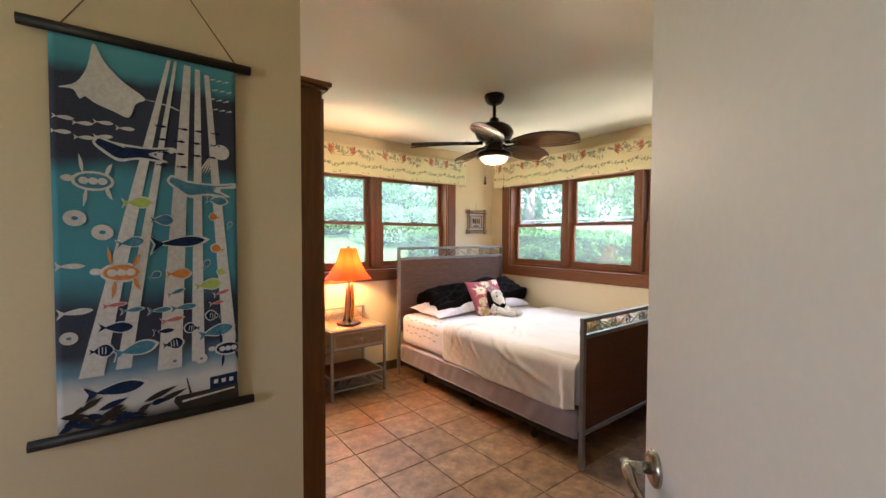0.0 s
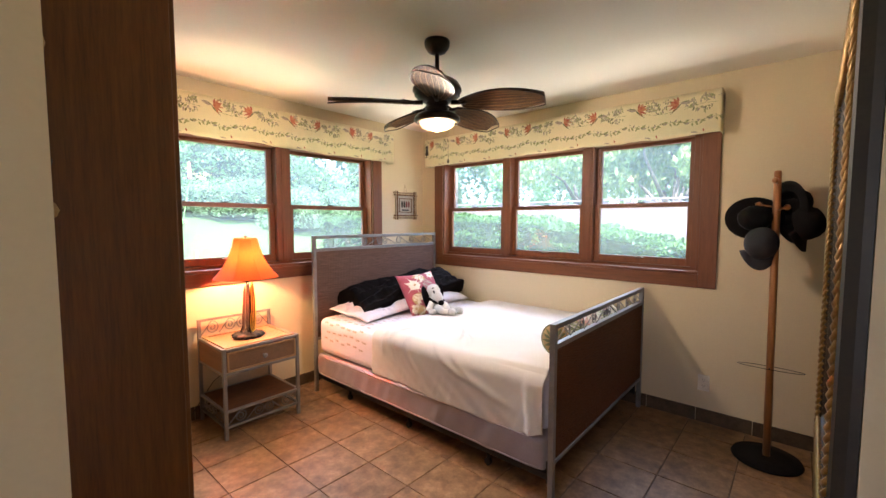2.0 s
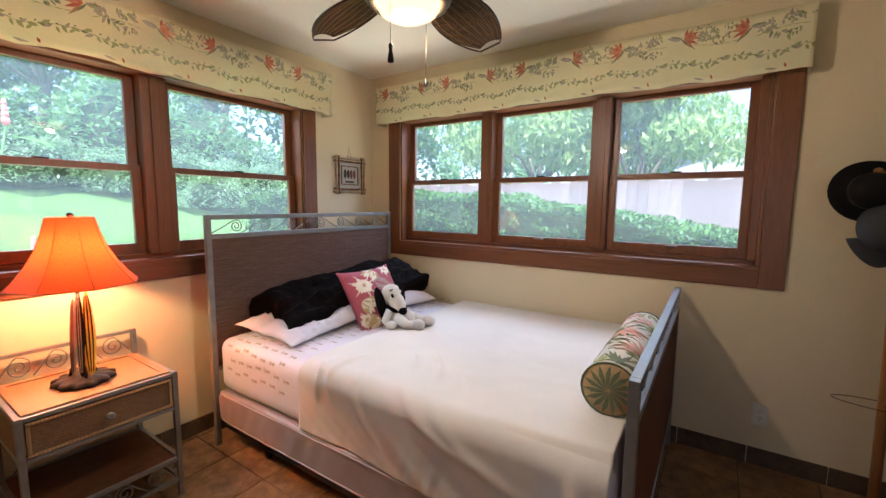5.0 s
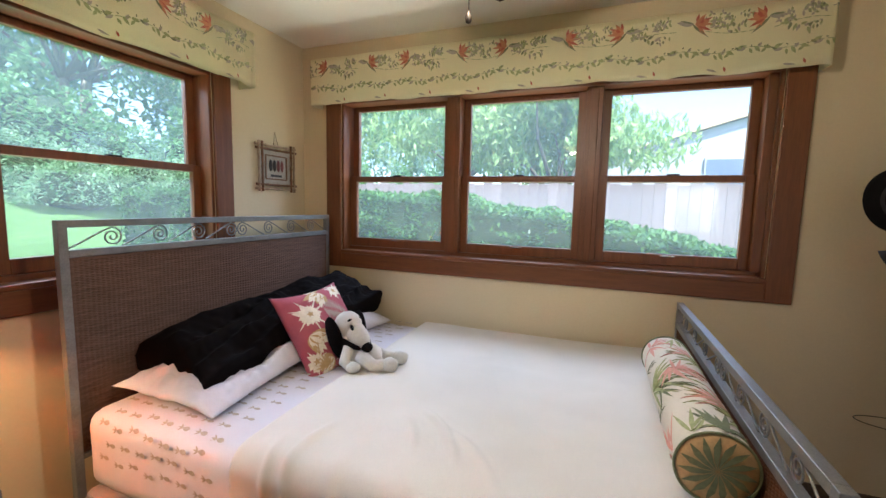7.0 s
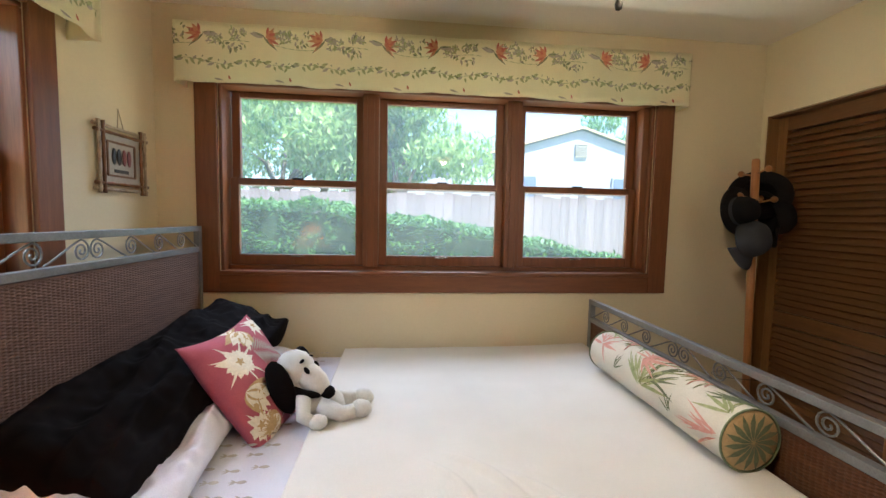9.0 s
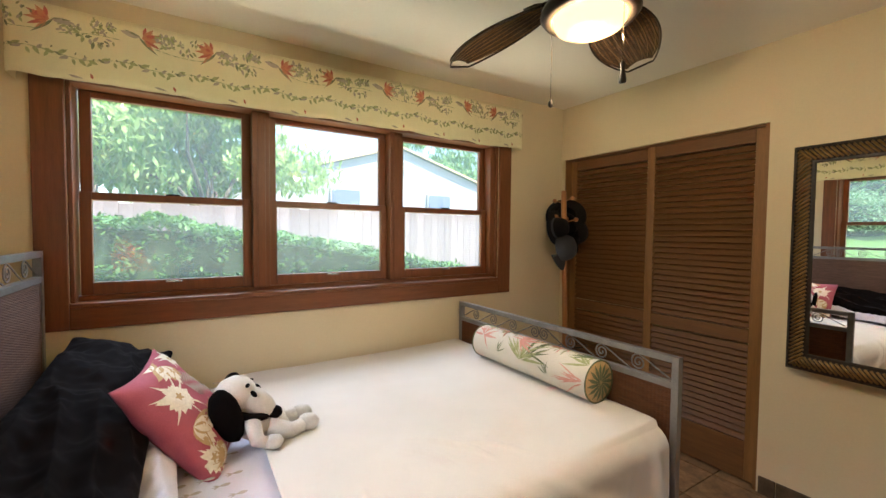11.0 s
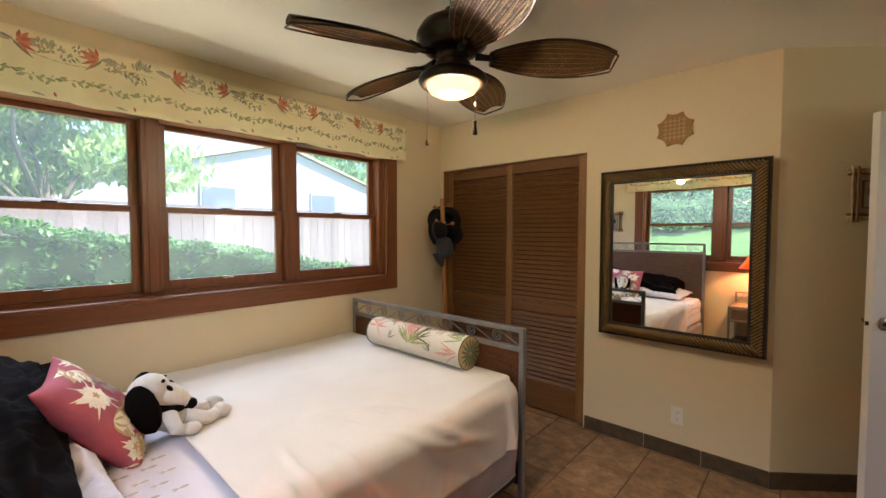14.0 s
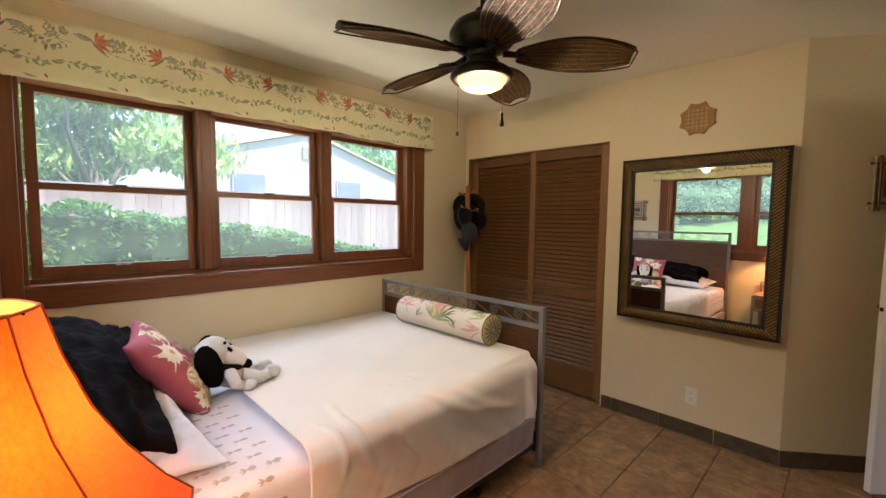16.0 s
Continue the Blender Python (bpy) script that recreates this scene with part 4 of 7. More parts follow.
bm = bmesh.new()
soft_box(bm, MX0 - 0.012, MX1, MY0, MY1, 0.152, 0.338, 0.03, 110, 0.006, 0.011, 2.0)
spring = solo("box_spring", bm, M_SATIN, "box spring in wrinkled mauve-grey satin cover on the bed frame", "box spring", (3.92, 4.6, 0.15))
for z in (0.172, 0.322):
    bm = bmesh.new()
    tube(bm, [(MX0 - 0.008, MY1 - 0.03, z), (MX0 - 0.013, MY1 - 0.10, z - 0.002), (MX0 - 0.014, 4.6, z + 0.003), (MX0 - 0.013, MY0 + 0.10, z - 0.002), (MX0 - 0.008, MY0 + 0.03, z)], 0.004, 6)
    part("piping", bm, M_SATIN, spring, "satin piping along the edge")
bm = bmesh.new()
soft_box(bm, MX0, MX1 - 0.002, MY0 + 0.003, MY1 - 0.003, 0.340, 0.635, 0.06, 60, 0.010, 0.004, 5.0)
mattress = solo("mattress", bm, M_SHEET, "thick mattress in white fitted sheet with small pineapple print", "mattress", (3.92, 4.6, 0.34))


def over(s, y, lift=0.0):
    """The mattress's surface across the bed: s metres from the wall side over the top and down the near side."""
    top = 1.40
    base = 0.640 + 0.006 * noise.noise(Vector((s * 2, y * 2, 1)))
    if s <= top:
        return Vector((MX1 - 0.01 - s, y, base + lift))
    r = 0.06 + lift
    arc = r * math.pi / 2
    cx, cz = MX1 - 0.01 - top, base - 0.06
    if s <= top + arc:
        a = (s - top) / r
        return Vector((cx - r * math.sin(a), y, cz + r * math.cos(a)))
    return Vector((cx - r, y, cz - (s - top - arc)))


bm = bmesh.new()
rnd = random.Random(4)
for i in range(28):
    for j in range(9):
        s, y = 0.04 + i * 0.063, 5.00 + j * 0.076 + (0.038 if i % 2 else 0)
        if y > 5.53 or (s > 1.66):
            continue
        m = lambda a, b: over(a, b, 0.0125 if a < 1.44 else 0.0155)
        s += rnd.uniform(-0.009, 0.009)
        flat_shape(bm, leaf_pts(s, y, 90, 0.034, 0.017), m)
        flat_shape(bm, leaf_pts(s, y + 0.031, 55, 0.005 + 0.017, 0.006), m)
        flat_shape(bm, leaf_pts(s, y + 0.031, 90, 0.005 + 0.018, 0.006), m)
        flat_shape(bm, leaf_pts(s, y + 0.031, 125, 0.005 + 0.017, 0.006), m)
part("print", bm, M_PGREY, mattress, "small grey-gold pineapple motifs", recalc=False, kind="stuff")


def ridge_on(s, y, s0, y0, s1, y1, w, h, sag):
    """A soft crease between two points of the cloth, bowed by sag."""
    dx, dy = s1 - s0, y1 - y0
    ln = math.hypot(dx, dy)
    t = ((s - s0) * dx + (y - y0) * dy) / ln ** 2
    if t < -0.2 or t > 1.2:
        return 0.0
    off = ((s - s0) * dy - (y - y0) * dx) / ln - sag * math.sin(math.pi * max(0, min(1, t)))
    return h * math.exp(-(off / w) ** 2) * math.exp(-((t - 0.5) / 0.40) ** 4)


def blanket_at(u, v):
    """u across from the wall to the hem, v from the foot to the turned edge."""
    y = 3.575 + v * (4.925 - 3.575)
    s = 0.0 + u * (1.40 + 0.10 + 0.27)
    hang = max(0.0, s - 1.43)
    p = over(s, y, 0.017)
    f = 0.016 * noise.noise(Vector((y * 4.0 + hang * 3, hang * 1.5, 7))) + 0.007 * noise.noise(Vector((y * 10 + hang * 14, hang * 4, 3))) + 0.004 * noise.noise(Vector((y * 24 - hang * 9, hang * 3, 5)))
    if hang > 0:
        p.x -= min(1.0, hang * 3.2) * (0.006 + f)
        p.z -= 0.012 * noise.noise(Vector((y * 2.5, 0, 11))) * hang * 4 - 0.02 * (v - 0.5) * hang * 3
    else:
        p.z += 0.010 * max(0, noise.noise(Vector((s * 3, y * 2.4, 2)))) + 0.0025 * noise.noise(Vector((s * 11, y * 7, 5)))
        p.z += 0.018 * max(0.0, 1 - v * 3)
    out = Vector((0, 0, 1)) if s < 1.36 else Vector((-0.7, 0, 0.7)) if s < 1.46 else Vector((-1, 0, 0))
    for s0, y0, s1, y1, w_, h_, sag in ((1.02, 4.50, 1.30, 4.28, 0.012, 0.017, 0.03), (1.06, 4.56, 1.28, 4.42, 0.009, 0.012, 0.02), (1.10, 4.40, 1.36, 4.14, 0.014, 0.010, 0.03), (1.22, 4.72, 1.62, 4.66, 0.016, 0.015, -0.05), (1.30, 4.60, 1.70, 4.40, 0.018, 0.010, -0.06), (1.36, 4.42, 1.60, 3.90, 0.020, 0.009, -0.06), (1.40, 4.25, 1.66, 3.72, 0.022, 0.009, -0.05), (1.34, 4.84, 1.60, 4.80, 0.012, 0.012, 0.02)):
        p += out * ridge_on(s, y, s0, y0, s1, y1, w_, h_, sag)
    tuck = math.exp(-((v - 0.045 - 0.10 * max(0.0, 0.3 - hang)) / 0.018) ** 2)
    p.x -= min(0.3, hang) * 0.11 * tuck
    p.z += max(0.0, 1 - v * 9) * hang * 0.10
    return p


bm = bmesh.new()
sheet(bm, blanket_at, 190, 170, thick=0.006)
solo("blanket", bm, M_BLANKET, "cream woven blanket spread over the mattress and hanging down its side", "blanket", (3.92, 4.3, 0.65))


# ---- pillows, cushion, bolster, plush dog ----
def pillow(bm, m, lx, ly, h, seed, wr=0.02, n=40, ex=0.5, mi=0, fine=0.22, pin_=0.09, crease=0.0):
    """A cushion: two bulging sheets that meet in a seam, on the pose m."""
    def f(sgn):
        def g(u, v):
            a, b = 2 * u - 1, 2 * v - 1
            e = max(0.0, (1 - a * a)) ** ex * max(0.0, (1 - b * b)) ** ex
            pin = 1 - pin_ * (1 - a * a) * b * b
            pin2 = 1 - 0.8 * pin_ * (1 - b * b) * a * a
            p = Vector((a * lx / 2 * pin2, b * ly / 2 * pin, sgn * h / 2 * e))
            if crease:
                q = Vector((a * lx * 0.9 + 0.6 * b, b * ly * 5.5 - a * lx * 0.9, seed + 3))
                p.z += crease * (0.4 - abs(noise.noise(q))) * e
            p.z += wr * noise.noise(Vector((a * lx * 3.2, b * ly * 4, seed))) * e + fine * wr * noise.noise(Vector((a * lx * 14, b * ly * 14, seed + 9))) * e
            return m @ p
        return g
    sheet(bm, f(1), n, n, mi)
    sheet(bm, f(-1), n, n, mi)
    bmesh.ops.remove_doubles(bm, verts=bm.verts, dist=0.0006)


bm = bmesh.new()
pillow(bm, pose(3.67, 5.39, 0.692, 5, -2, 3), 0.78, 0.48, 0.11, 3, 0.06, 90, fine=0.35, crease=0.05)
solo("pillow", bm, M_SHEET, "rumpled white pillow lying at the head of the bed", "pillow", (3.68, 5.40, 0.66), "pillows on the bed")
bm = bmesh.new()
pillow(bm, pose(4.30, 5.38, 0.715, 12, 2, -4), 0.66, 0.44, 0.14, 6, 0.02, 50, crease=0.03)
solo("pillow", bm, M_SHEET, "white pillow half hidden under the black pillow", "pillow", (4.30, 5.38, 0.66), "pillows on the bed")
bm = bmesh.new()
pillow(bm, pose(4.0, 5.43, 0.770, 20, -5, -2), 1.27, 0.38, 0.23, 12, 0.040, 110, 0.10, crease=0.050)
solo("body_pillow", bm, M_BLACK, "long rumpled black pillow leaning against the wicker headboard", "pillow", (3.99, 5.49, 0.8))
bm = bmesh.new()
CX, CY = Vector((0.299, -0.064, 0.016)).normalized(), Vector((-0.008, 0.255, 0.324)).normalized()
CZ = CX.cross(CY).normalized()
CY = CZ.cross(CX)
CM = Matrix.Translation((3.945, 5.160, 0.785)) @ Matrix((CX, CY, CZ)).transposed().to_4x4()
pillow(bm, CM, 0.39, 0.45, 0.15, 5, 0.024, 48, pin_=0.12)
cush = solo("cushion", bm, M_ROSE, "square rose cushion with cream flowers leaning on the black pillow", "cushion", (3.965, 5.175, 0.7))


def cush_surf(u, v, off=0.003):
    a, b = max(-0.97, min(0.97, u / 0.195)), max(-0.97, min(0.97, v / 0.225))
    e = max(0.0, 1 - a * a) ** 0.5 * max(0.0, 1 - b * b) ** 0.5
    z = 0.075 * e + 0.024 * noise.noise(Vector((a * 0.39 * 3.2, b * 0.45 * 4, 5))) * e + 0.22 * 0.024 * noise.noise(Vector((a * 0.39 * 14, b * 0.45 * 14, 14))) * e
    return CM @ Vector((a * 0.195 * (1 - 0.096 * (1 - b * b) * a * a), b * 0.225 * (1 - 0.12 * (1 - a * a) * b * b), z + off))


bm = bmesh.new()
rnd = random.Random(9)
for cx, cy, r in ((-0.085, 0.075, 0.078), (0.035, -0.135, 0.080), (0.13, 0.175, 0.05), (-0.15, -0.14, 0.05)):
    for k in range(14):
        flat_shape(bm, leaf_pts(cx, cy, 25.7 * k + rnd.uniform(-6, 6), r * rnd.uniform(0.65, 1.1), 0.46 * r, rnd.uniform(-0.1, 0.1)), cush_surf, 0)
    for k in range(7):
        flat_shape(bm, leaf_pts(cx, cy, 51 * k + rnd.uniform(-15, 15), r * 1.3, 0.010, 0.15), cush_surf, 0)
    for k in range(5):
        flat_shape(bm, leaf_pts(cx, cy, 72 * k + 15, 0.018, 0.009), lambda u, v: cush_surf(u, v, 0.0042), 1)
for cx, cy, base in ((0.03, 0.19, 185), (-0.14, -0.02, 265), (0.13, -0.04, 250), (-0.06, -0.16, 150), (-0.02, 0.20, 20)):
    for k in range(7):
        flat_shape(bm, leaf_pts(cx, cy, base + 13 * k, rnd.uniform(0.08, 0.13), 0.042, 0.2), cush_surf, 0 if k % 3 else 1)
for k in range(16):
    t = k / 15
    for sg in (-1, 1):
        flat_shape(bm, leaf_pts(0.0 + 0.13 * t, 0.09 - 0.08 * t, -32 + sg * 62, 0.075 * (1 - 0.5 * t), 0.0065, 0.1), lambda u, v: cush_surf(u, v, 0.0036), 2)
for cx, cy in ((0.0, -0.07), (0.10, -0.17), (-0.10, -0.19)):
    for k in range(8):
        flat_shape(bm, leaf_pts(cx, cy, 60 + 14 * k, rnd.uniform(0.05, 0.085), 0.011, 0.1), lambda u, v: cush_surf(u, v, 0.0039), 1)
part("print", bm, [M_CREAM, M_OCHRE, M_PGREY], cush, "cream flowers and pale fern print", recalc=False, kind="stuff")

BC, BR, BA0, BA1 = (3.637, 0.772), 0.091, 3.45, 4.25
bolster = thing("bolster", "round cream bolster printed with palm fronds, resting against the footboard", "bolster", (3.85, BC[0], 0.68))


def bol_surf(u, v, off=0.0):
    """u along the bolster, v round it in metres."""
    a = v / BR
    r = BR + off + 0.002 * noise.noise(Vector((u * 6, a, 3)))
    return Vector((u, BC[0] + r * math.sin(a), BC[1] + r * math.cos(a)))


bm = bmesh.new()
sheet(bm, lambda u, v: bol_surf(BA0 + 0.004 + u * (BA1 - BA0 - 0.008), (2 * v - 1) * math.pi * BR), 60, 48)
tubep = part("cover", bm, M_BOL, bolster, "cream cloth cover printed with fronds", recalc=False)
bm = bmesh.new()
rnd = random.Random(21)
for cu, cv, base, spread, mi, nn, ln, wd in ((3.84, 0.135, -95, 70, 0, 15, 0.17, 0.013), (3.80, 0.11, -125, 45, 2, 9, 0.14, 0.010), (3.90, 0.045, -150, 60, 1, 13, 0.13, 0.013), (3.87, 0.03, -80, 80, 1, 9, 0.10, 0.010), (4.17, 0.075, -100, 110, 1, 13, 0.10, 0.011), (4.22, -0.02, -150, 50, 0, 9, 0.12, 0.010), (3.465, -0.02, -10, 45, 2, 9, 0.15, 0.016), (3.465, 0.055, -25, 40, 0, 6, 0.13, 0.011), (3.47, 0.135, 5, 22, 1, 9, 0.17, 0.008), (3.62, -0.12, 100, 70, 0, 14, 0.16, 0.013), (3.66, -0.08, 60, 60, 1, 11, 0.12, 0.012), (4.02, -0.10, 90, 80, 0, 13, 0.15, 0.012), (4.05, -0.05, 60, 60, 1, 9, 0.11, 0.011), (3.67, 0.16, -60, 25, 2, 4, 0.09, 0.006), (4.03, 0.14, -120, 30, 2, 4, 0.08, 0.006)):
    for k in range(nn):
        flat_shape(bm, leaf_pts(cu + rnd.uniform(-0.008, 0.008), cv + rnd.uniform(-0.008, 0.008), base + (k / (nn - 1) - 0.5) * 2 * spread, ln * rnd.uniform(0.6, 1.1), wd, rnd.uniform(-0.05, 0.35) * (1 if k % 2 else -1)), lambda a, b: bol_surf(max(BA0 + 0.01, min(BA1 - 0.01, a)), b, 0.0025), mi)
part("print", bm, [M_PGREEN, M_PPINK, M_PDGREEN], tubep, "green and pink frond print", recalc=False, kind="stuff")
for x, sg in ((BA0, -1), (BA1, 1)):
    bm = bmesh.new()
    prof = [(BR - 0.001, 0.004), (BR * 0.9, -0.004), (BR * 0.5, -0.009), (0.012, -0.006), (0.0005, -0.003)]
    rings = lathe(bm, (0, 0, 0), prof, 36)
    bmesh.ops.transform(bm, matrix=pose(x, BC[0], BC[1], 0, 90 if sg < 0 else -90, 0), verts=bm.verts)
    cap = part("end_cap", bm, M_OCHRE, bolster, "ochre end with dark palm leaf print")
    bm = bmesh.new()
    def capf(u, v, x=x, sg=sg):
        r = min(1, math.hypot(u, v) / BR)
        return Vector((x + sg * (0.0120 - 0.007 * r * r), BC[0] + u, BC[1] + v))
    for k in range(15):
        a0 = radians(24 * k + 5)
        pl = [(0.004, 0.0), (0.030, 0.19), (0.058, 0.16), (0.086, 0.02), (0.058, -0.13), (0.030, -0.17)]
        flat_shape(bm, [(r_ * math.cos(a0 + w_ + 2.5 * r_), r_ * math.sin(a0 + w_ + 2.5 * r_)) for r_, w_ in pl], capf, 0)
    part("print", bm, M_PDGREEN, cap, "dark palm leaf print", recalc=False, kind="stuff")
    bm = bmesh.new()
    pts = [(x, BC[0] + (BR + 0.001) * math.cos(a), BC[1] + (BR + 0.001) * math.sin(a)) for a in (2 * math.pi * k / 40 for k in range(41))]
    tube(bm, pts, 0.0035, 6)
    part("piping", bm, M_PDGREEN, bolster, "dark piping")

# plush dog: one plain mesh
bm = bmesh.new()
DX, DY, DZ = 3.908, 4.960, 0.658
blob(bm, (DX + 0.01, DY - 0.035, DZ + 0.045), (0.064, 0.088, 0.054), (12, 0, 8), 20, 0, 0.12)
blob(bm, (DX - 0.002, DY + 0.030, DZ + 0.085), (0.050, 0.050, 0.060), (-15, 0, 0), 18, 0, 0.08)
hd = pose(DX + 0.012, DY + 0.040, DZ + 0.152, 0, 0, -18)
H = lambda x, y, z: hd @ Vector((x, y, z))
blob(bm, H(0, 0, 0.004), (0.057, 0.064, 0.062), (0, 0, -18), 20, 0, 0.05)
blob(bm, H(0, -0.056, -0.022), (0.043, 0.074, 0.043), (34, 0, -18), 18, 0, 0.05)
blob(bm, H(0, -0.118, -0.062), (0.025, 0.024, 0.021), (0, 0, 0), 12, 1)
for sx in (-1, 1):
    blob(bm, H(sx * 0.062, 0.012, -0.038), (0.019, 0.048, 0.094), (-12, sx * 10, -18), 18, 1, 0.08)
    blob(bm, H(sx * 0.030, -0.060, 0.014), (0.006, 0.014, 0.008), (50, 0, -18), 10, 1)
    blob(bm, H(sx * 0.028, -0.042, 0.042), (0.011, 0.007, 0.004), (0, sx * 20, -18), 8, 1)
    tube(bm, [(DX + sx * 0.04, DY - 0.05, DZ + 0.05), (DX + sx * 0.055, DY - 0.12, DZ + 0.03), (DX + sx * 0.045 + 0.02, DY - 0.165, DZ + 0.028)], [0.032, 0.025, 0.023], 12)
    blob(bm, (DX + sx * 0.045 + 0.02, DY - 0.178, DZ + 0.032), (0.032, 0.036, 0.029), (0, 0, 0), 14, 0, 0.1)
tube(bm, [(DX - 0.045, DY + 0.0, DZ + 0.085), (DX - 0.095, DY - 0.01, DZ + 0.04), (DX - 0.098, DY - 0.04, DZ + 0.028)], [0.024, 0.022, 0.02], 12)
blob(bm, (DX - 0.10, DY - 0.055, DZ + 0.028), (0.028, 0.030, 0.022), (0, 0, 0), 14, 0, 0.1)
pts = [(DX + 0.052 * math.cos(a), DY - 0.004 + 0.050 * math.sin(a), DZ + 0.098 + 0.012 * math.sin(a)) for a in (2 * math.pi * k / 24 for k in range(25))]
tube(bm, pts, 0.013, 8, 1)
blob(bm, (DX - 0.015, DY - 0.060, DZ + 0.085), (0.018, 0.010, 0.013), (0, 0, 0), 10, 1)
bmesh.ops.transform(bm, matrix=Matrix.Translation((DX, DY, DZ)) @ Matrix.Scale(1.10, 4) @ Matrix.Translation((-DX, -DY, -DZ)), verts=bm.verts)
solo("plush_dog", bm, [M_WHITE, M_BLACK], "white plush dog with black ears lying by the rose cushion", "soft toy", (DX, DY, DZ))

# ---- nightstand ----
NX0, NX1, NY0, NY1, NZ = 2.345, 2.878, 5.405, 5.862, 0.608
ns = thing("nightstand", "silver metal nightstand with honey wicker top beside the bed", "nightstand", (2.61, 5.63, 0))
lw = 0.022
for x in (NX0, NX1 - lw):
    for y in (NY0, NY1 - lw):
        top = NZ + 0.125 if y > 5.6 else NZ
        bx("leg", ns, M_GREY, x, y, 0, x + lw, y + lw, top, bev=0.002)
for z in (NZ - 0.02, 0.428, 0.178, 0.075):
    bm = bmesh.new()
    for y in (NY0, NY1 - lw):
        box(bm, NX0 + lw, y + 0.002, z, NX1 - lw, y + lw - 0.002, z + 0.016, 0.0015)
    for x in (NX0, NX1 - lw):
        box(bm, x + 0.002, NY0 + lw, z, x + lw - 0.002, NY1 - lw, z + 0.016, 0.0015)
    part("rail", bm, M_GREY, ns)
bx("rail", ns, M_GREY, NX0 + lw, NY1 - lw + 0.002, NZ + 0.109, NX1 - lw, NY1 - 0.002, NZ + 0.125, bev=0.0015)
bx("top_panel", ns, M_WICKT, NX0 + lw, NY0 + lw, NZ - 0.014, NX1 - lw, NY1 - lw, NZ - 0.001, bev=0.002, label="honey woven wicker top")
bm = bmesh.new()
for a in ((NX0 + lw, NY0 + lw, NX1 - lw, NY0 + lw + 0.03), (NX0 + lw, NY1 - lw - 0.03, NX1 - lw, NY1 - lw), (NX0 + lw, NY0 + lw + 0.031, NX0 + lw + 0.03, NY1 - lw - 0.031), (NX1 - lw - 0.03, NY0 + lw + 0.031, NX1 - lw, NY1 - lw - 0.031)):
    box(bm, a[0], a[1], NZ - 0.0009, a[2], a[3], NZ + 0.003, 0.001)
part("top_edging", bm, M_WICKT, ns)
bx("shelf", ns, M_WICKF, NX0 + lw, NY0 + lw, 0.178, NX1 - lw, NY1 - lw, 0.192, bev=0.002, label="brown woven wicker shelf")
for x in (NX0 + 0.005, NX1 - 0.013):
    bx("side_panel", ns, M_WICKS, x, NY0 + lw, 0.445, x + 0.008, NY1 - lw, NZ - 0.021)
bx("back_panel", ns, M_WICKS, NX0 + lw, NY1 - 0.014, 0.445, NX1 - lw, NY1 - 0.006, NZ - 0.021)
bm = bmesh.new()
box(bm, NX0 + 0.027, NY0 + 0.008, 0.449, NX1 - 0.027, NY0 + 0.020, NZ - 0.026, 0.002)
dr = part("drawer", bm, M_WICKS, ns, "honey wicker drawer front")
bm = bmesh.new()
x0, x1, z0, z1, y = NX0 + 0.027, NX1 - 0.027, 0.449, NZ - 0.026, NY0 - 0.001
for a in ((x0, z0, x1, z0 + 0.012), (x0, z1 - 0.012, x1, z1), (x0, z0 + 0.013, x0 + 0.012, z1 - 0.013), (x1 - 0.012, z0 + 0.013, x1, z1 - 0.013)):
    box(bm, a[0], y, a[1], a[2], y + 0.008, a[3], 0.002)
part("drawer_frame", bm, M_WICKT, dr, "honey wood drawer edge")
bm = bmesh.new()
tube(bm, [(2.612, NY0, 0.515), (2.612, NY0 - 0.012, 0.515), (2.612, NY0 - 0.016, 0.515), (2.612, NY0 - 0.026, 0.515), (2.612, NY0 - 0.032, 0.515)], [0.007, 0.007, 0.014, 0.017, 0.010], 16)
part("knob", bm, M_GREY, dr, "grey round knob")
for y in (NY0 + 0.011, NY1 - 0.011):
    w = (NX1 - NX0 - 2 * lw) / 4
    z0, h = (0.091, 0.087)
    for k in range(2):
        scroll(ns, scroll_pts(NX0 + lw + k * w, z0, w, h, 1), y, M_GREY, 0.003)
        scroll(ns, scroll_pts(NX1 - lw - k * w, z0, w, h, -1), y, M_GREY, 0.003)
        if y > 5.6:
            scroll(ns, scroll_pts(NX0 + lw + k * w, NZ + 0.004, w, 0.104, 1), y, M_GREY, 0.003)
            scroll(ns, scroll_pts(NX1 - lw - k * w, NZ + 0.004, w, 0.104, -1), y, M_GREY, 0.003)
for x in (NX0 + 0.011, NX1 - 0.011):
    w = (NY1 - NY0 - 2 * lw) / 4
    for k in range(2):
        scroll(ns, scroll_pts(NY0 + lw + k * w, 0.091, w, 0.087, 1), x, M_GREY, 0.003, "y")
        scroll(ns, scroll_pts(NY1 - lw - k * w, 0.091, w, 0.087, -1), x, M_GREY, 0.003, "y")

# ---- table lamp ----
LZ = NZ + 0.003
lamp = thing("table_lamp", "lit table lamp with orange bell shade and surfboards on its stem", "lamp", (LX, LY, LZ))
bm = bmesh.new()
lathe(bm, (LX, LY, LZ), [(0.0005, 0.0), (0.095, 0.0), (0.104, 0.008), (0.100, 0.020), (0.085, 0.026), (0.03, 0.030), (0.0005, 0.031)], 72, 0, lambda a, k: 1 + (0.10 * math.cos(12 * a) if 1 < k < 5 else 0.06 * math.cos(12 * a)))
part("base", bm, M_IRON, lamp, "dark scalloped metal base")
bm = bmesh.new()
tube(bm, [(LX, LY, LZ + 0.028), (LX, LY, LZ + 0.57), (LX, LY, LZ + 0.70)], 0.006, 10)
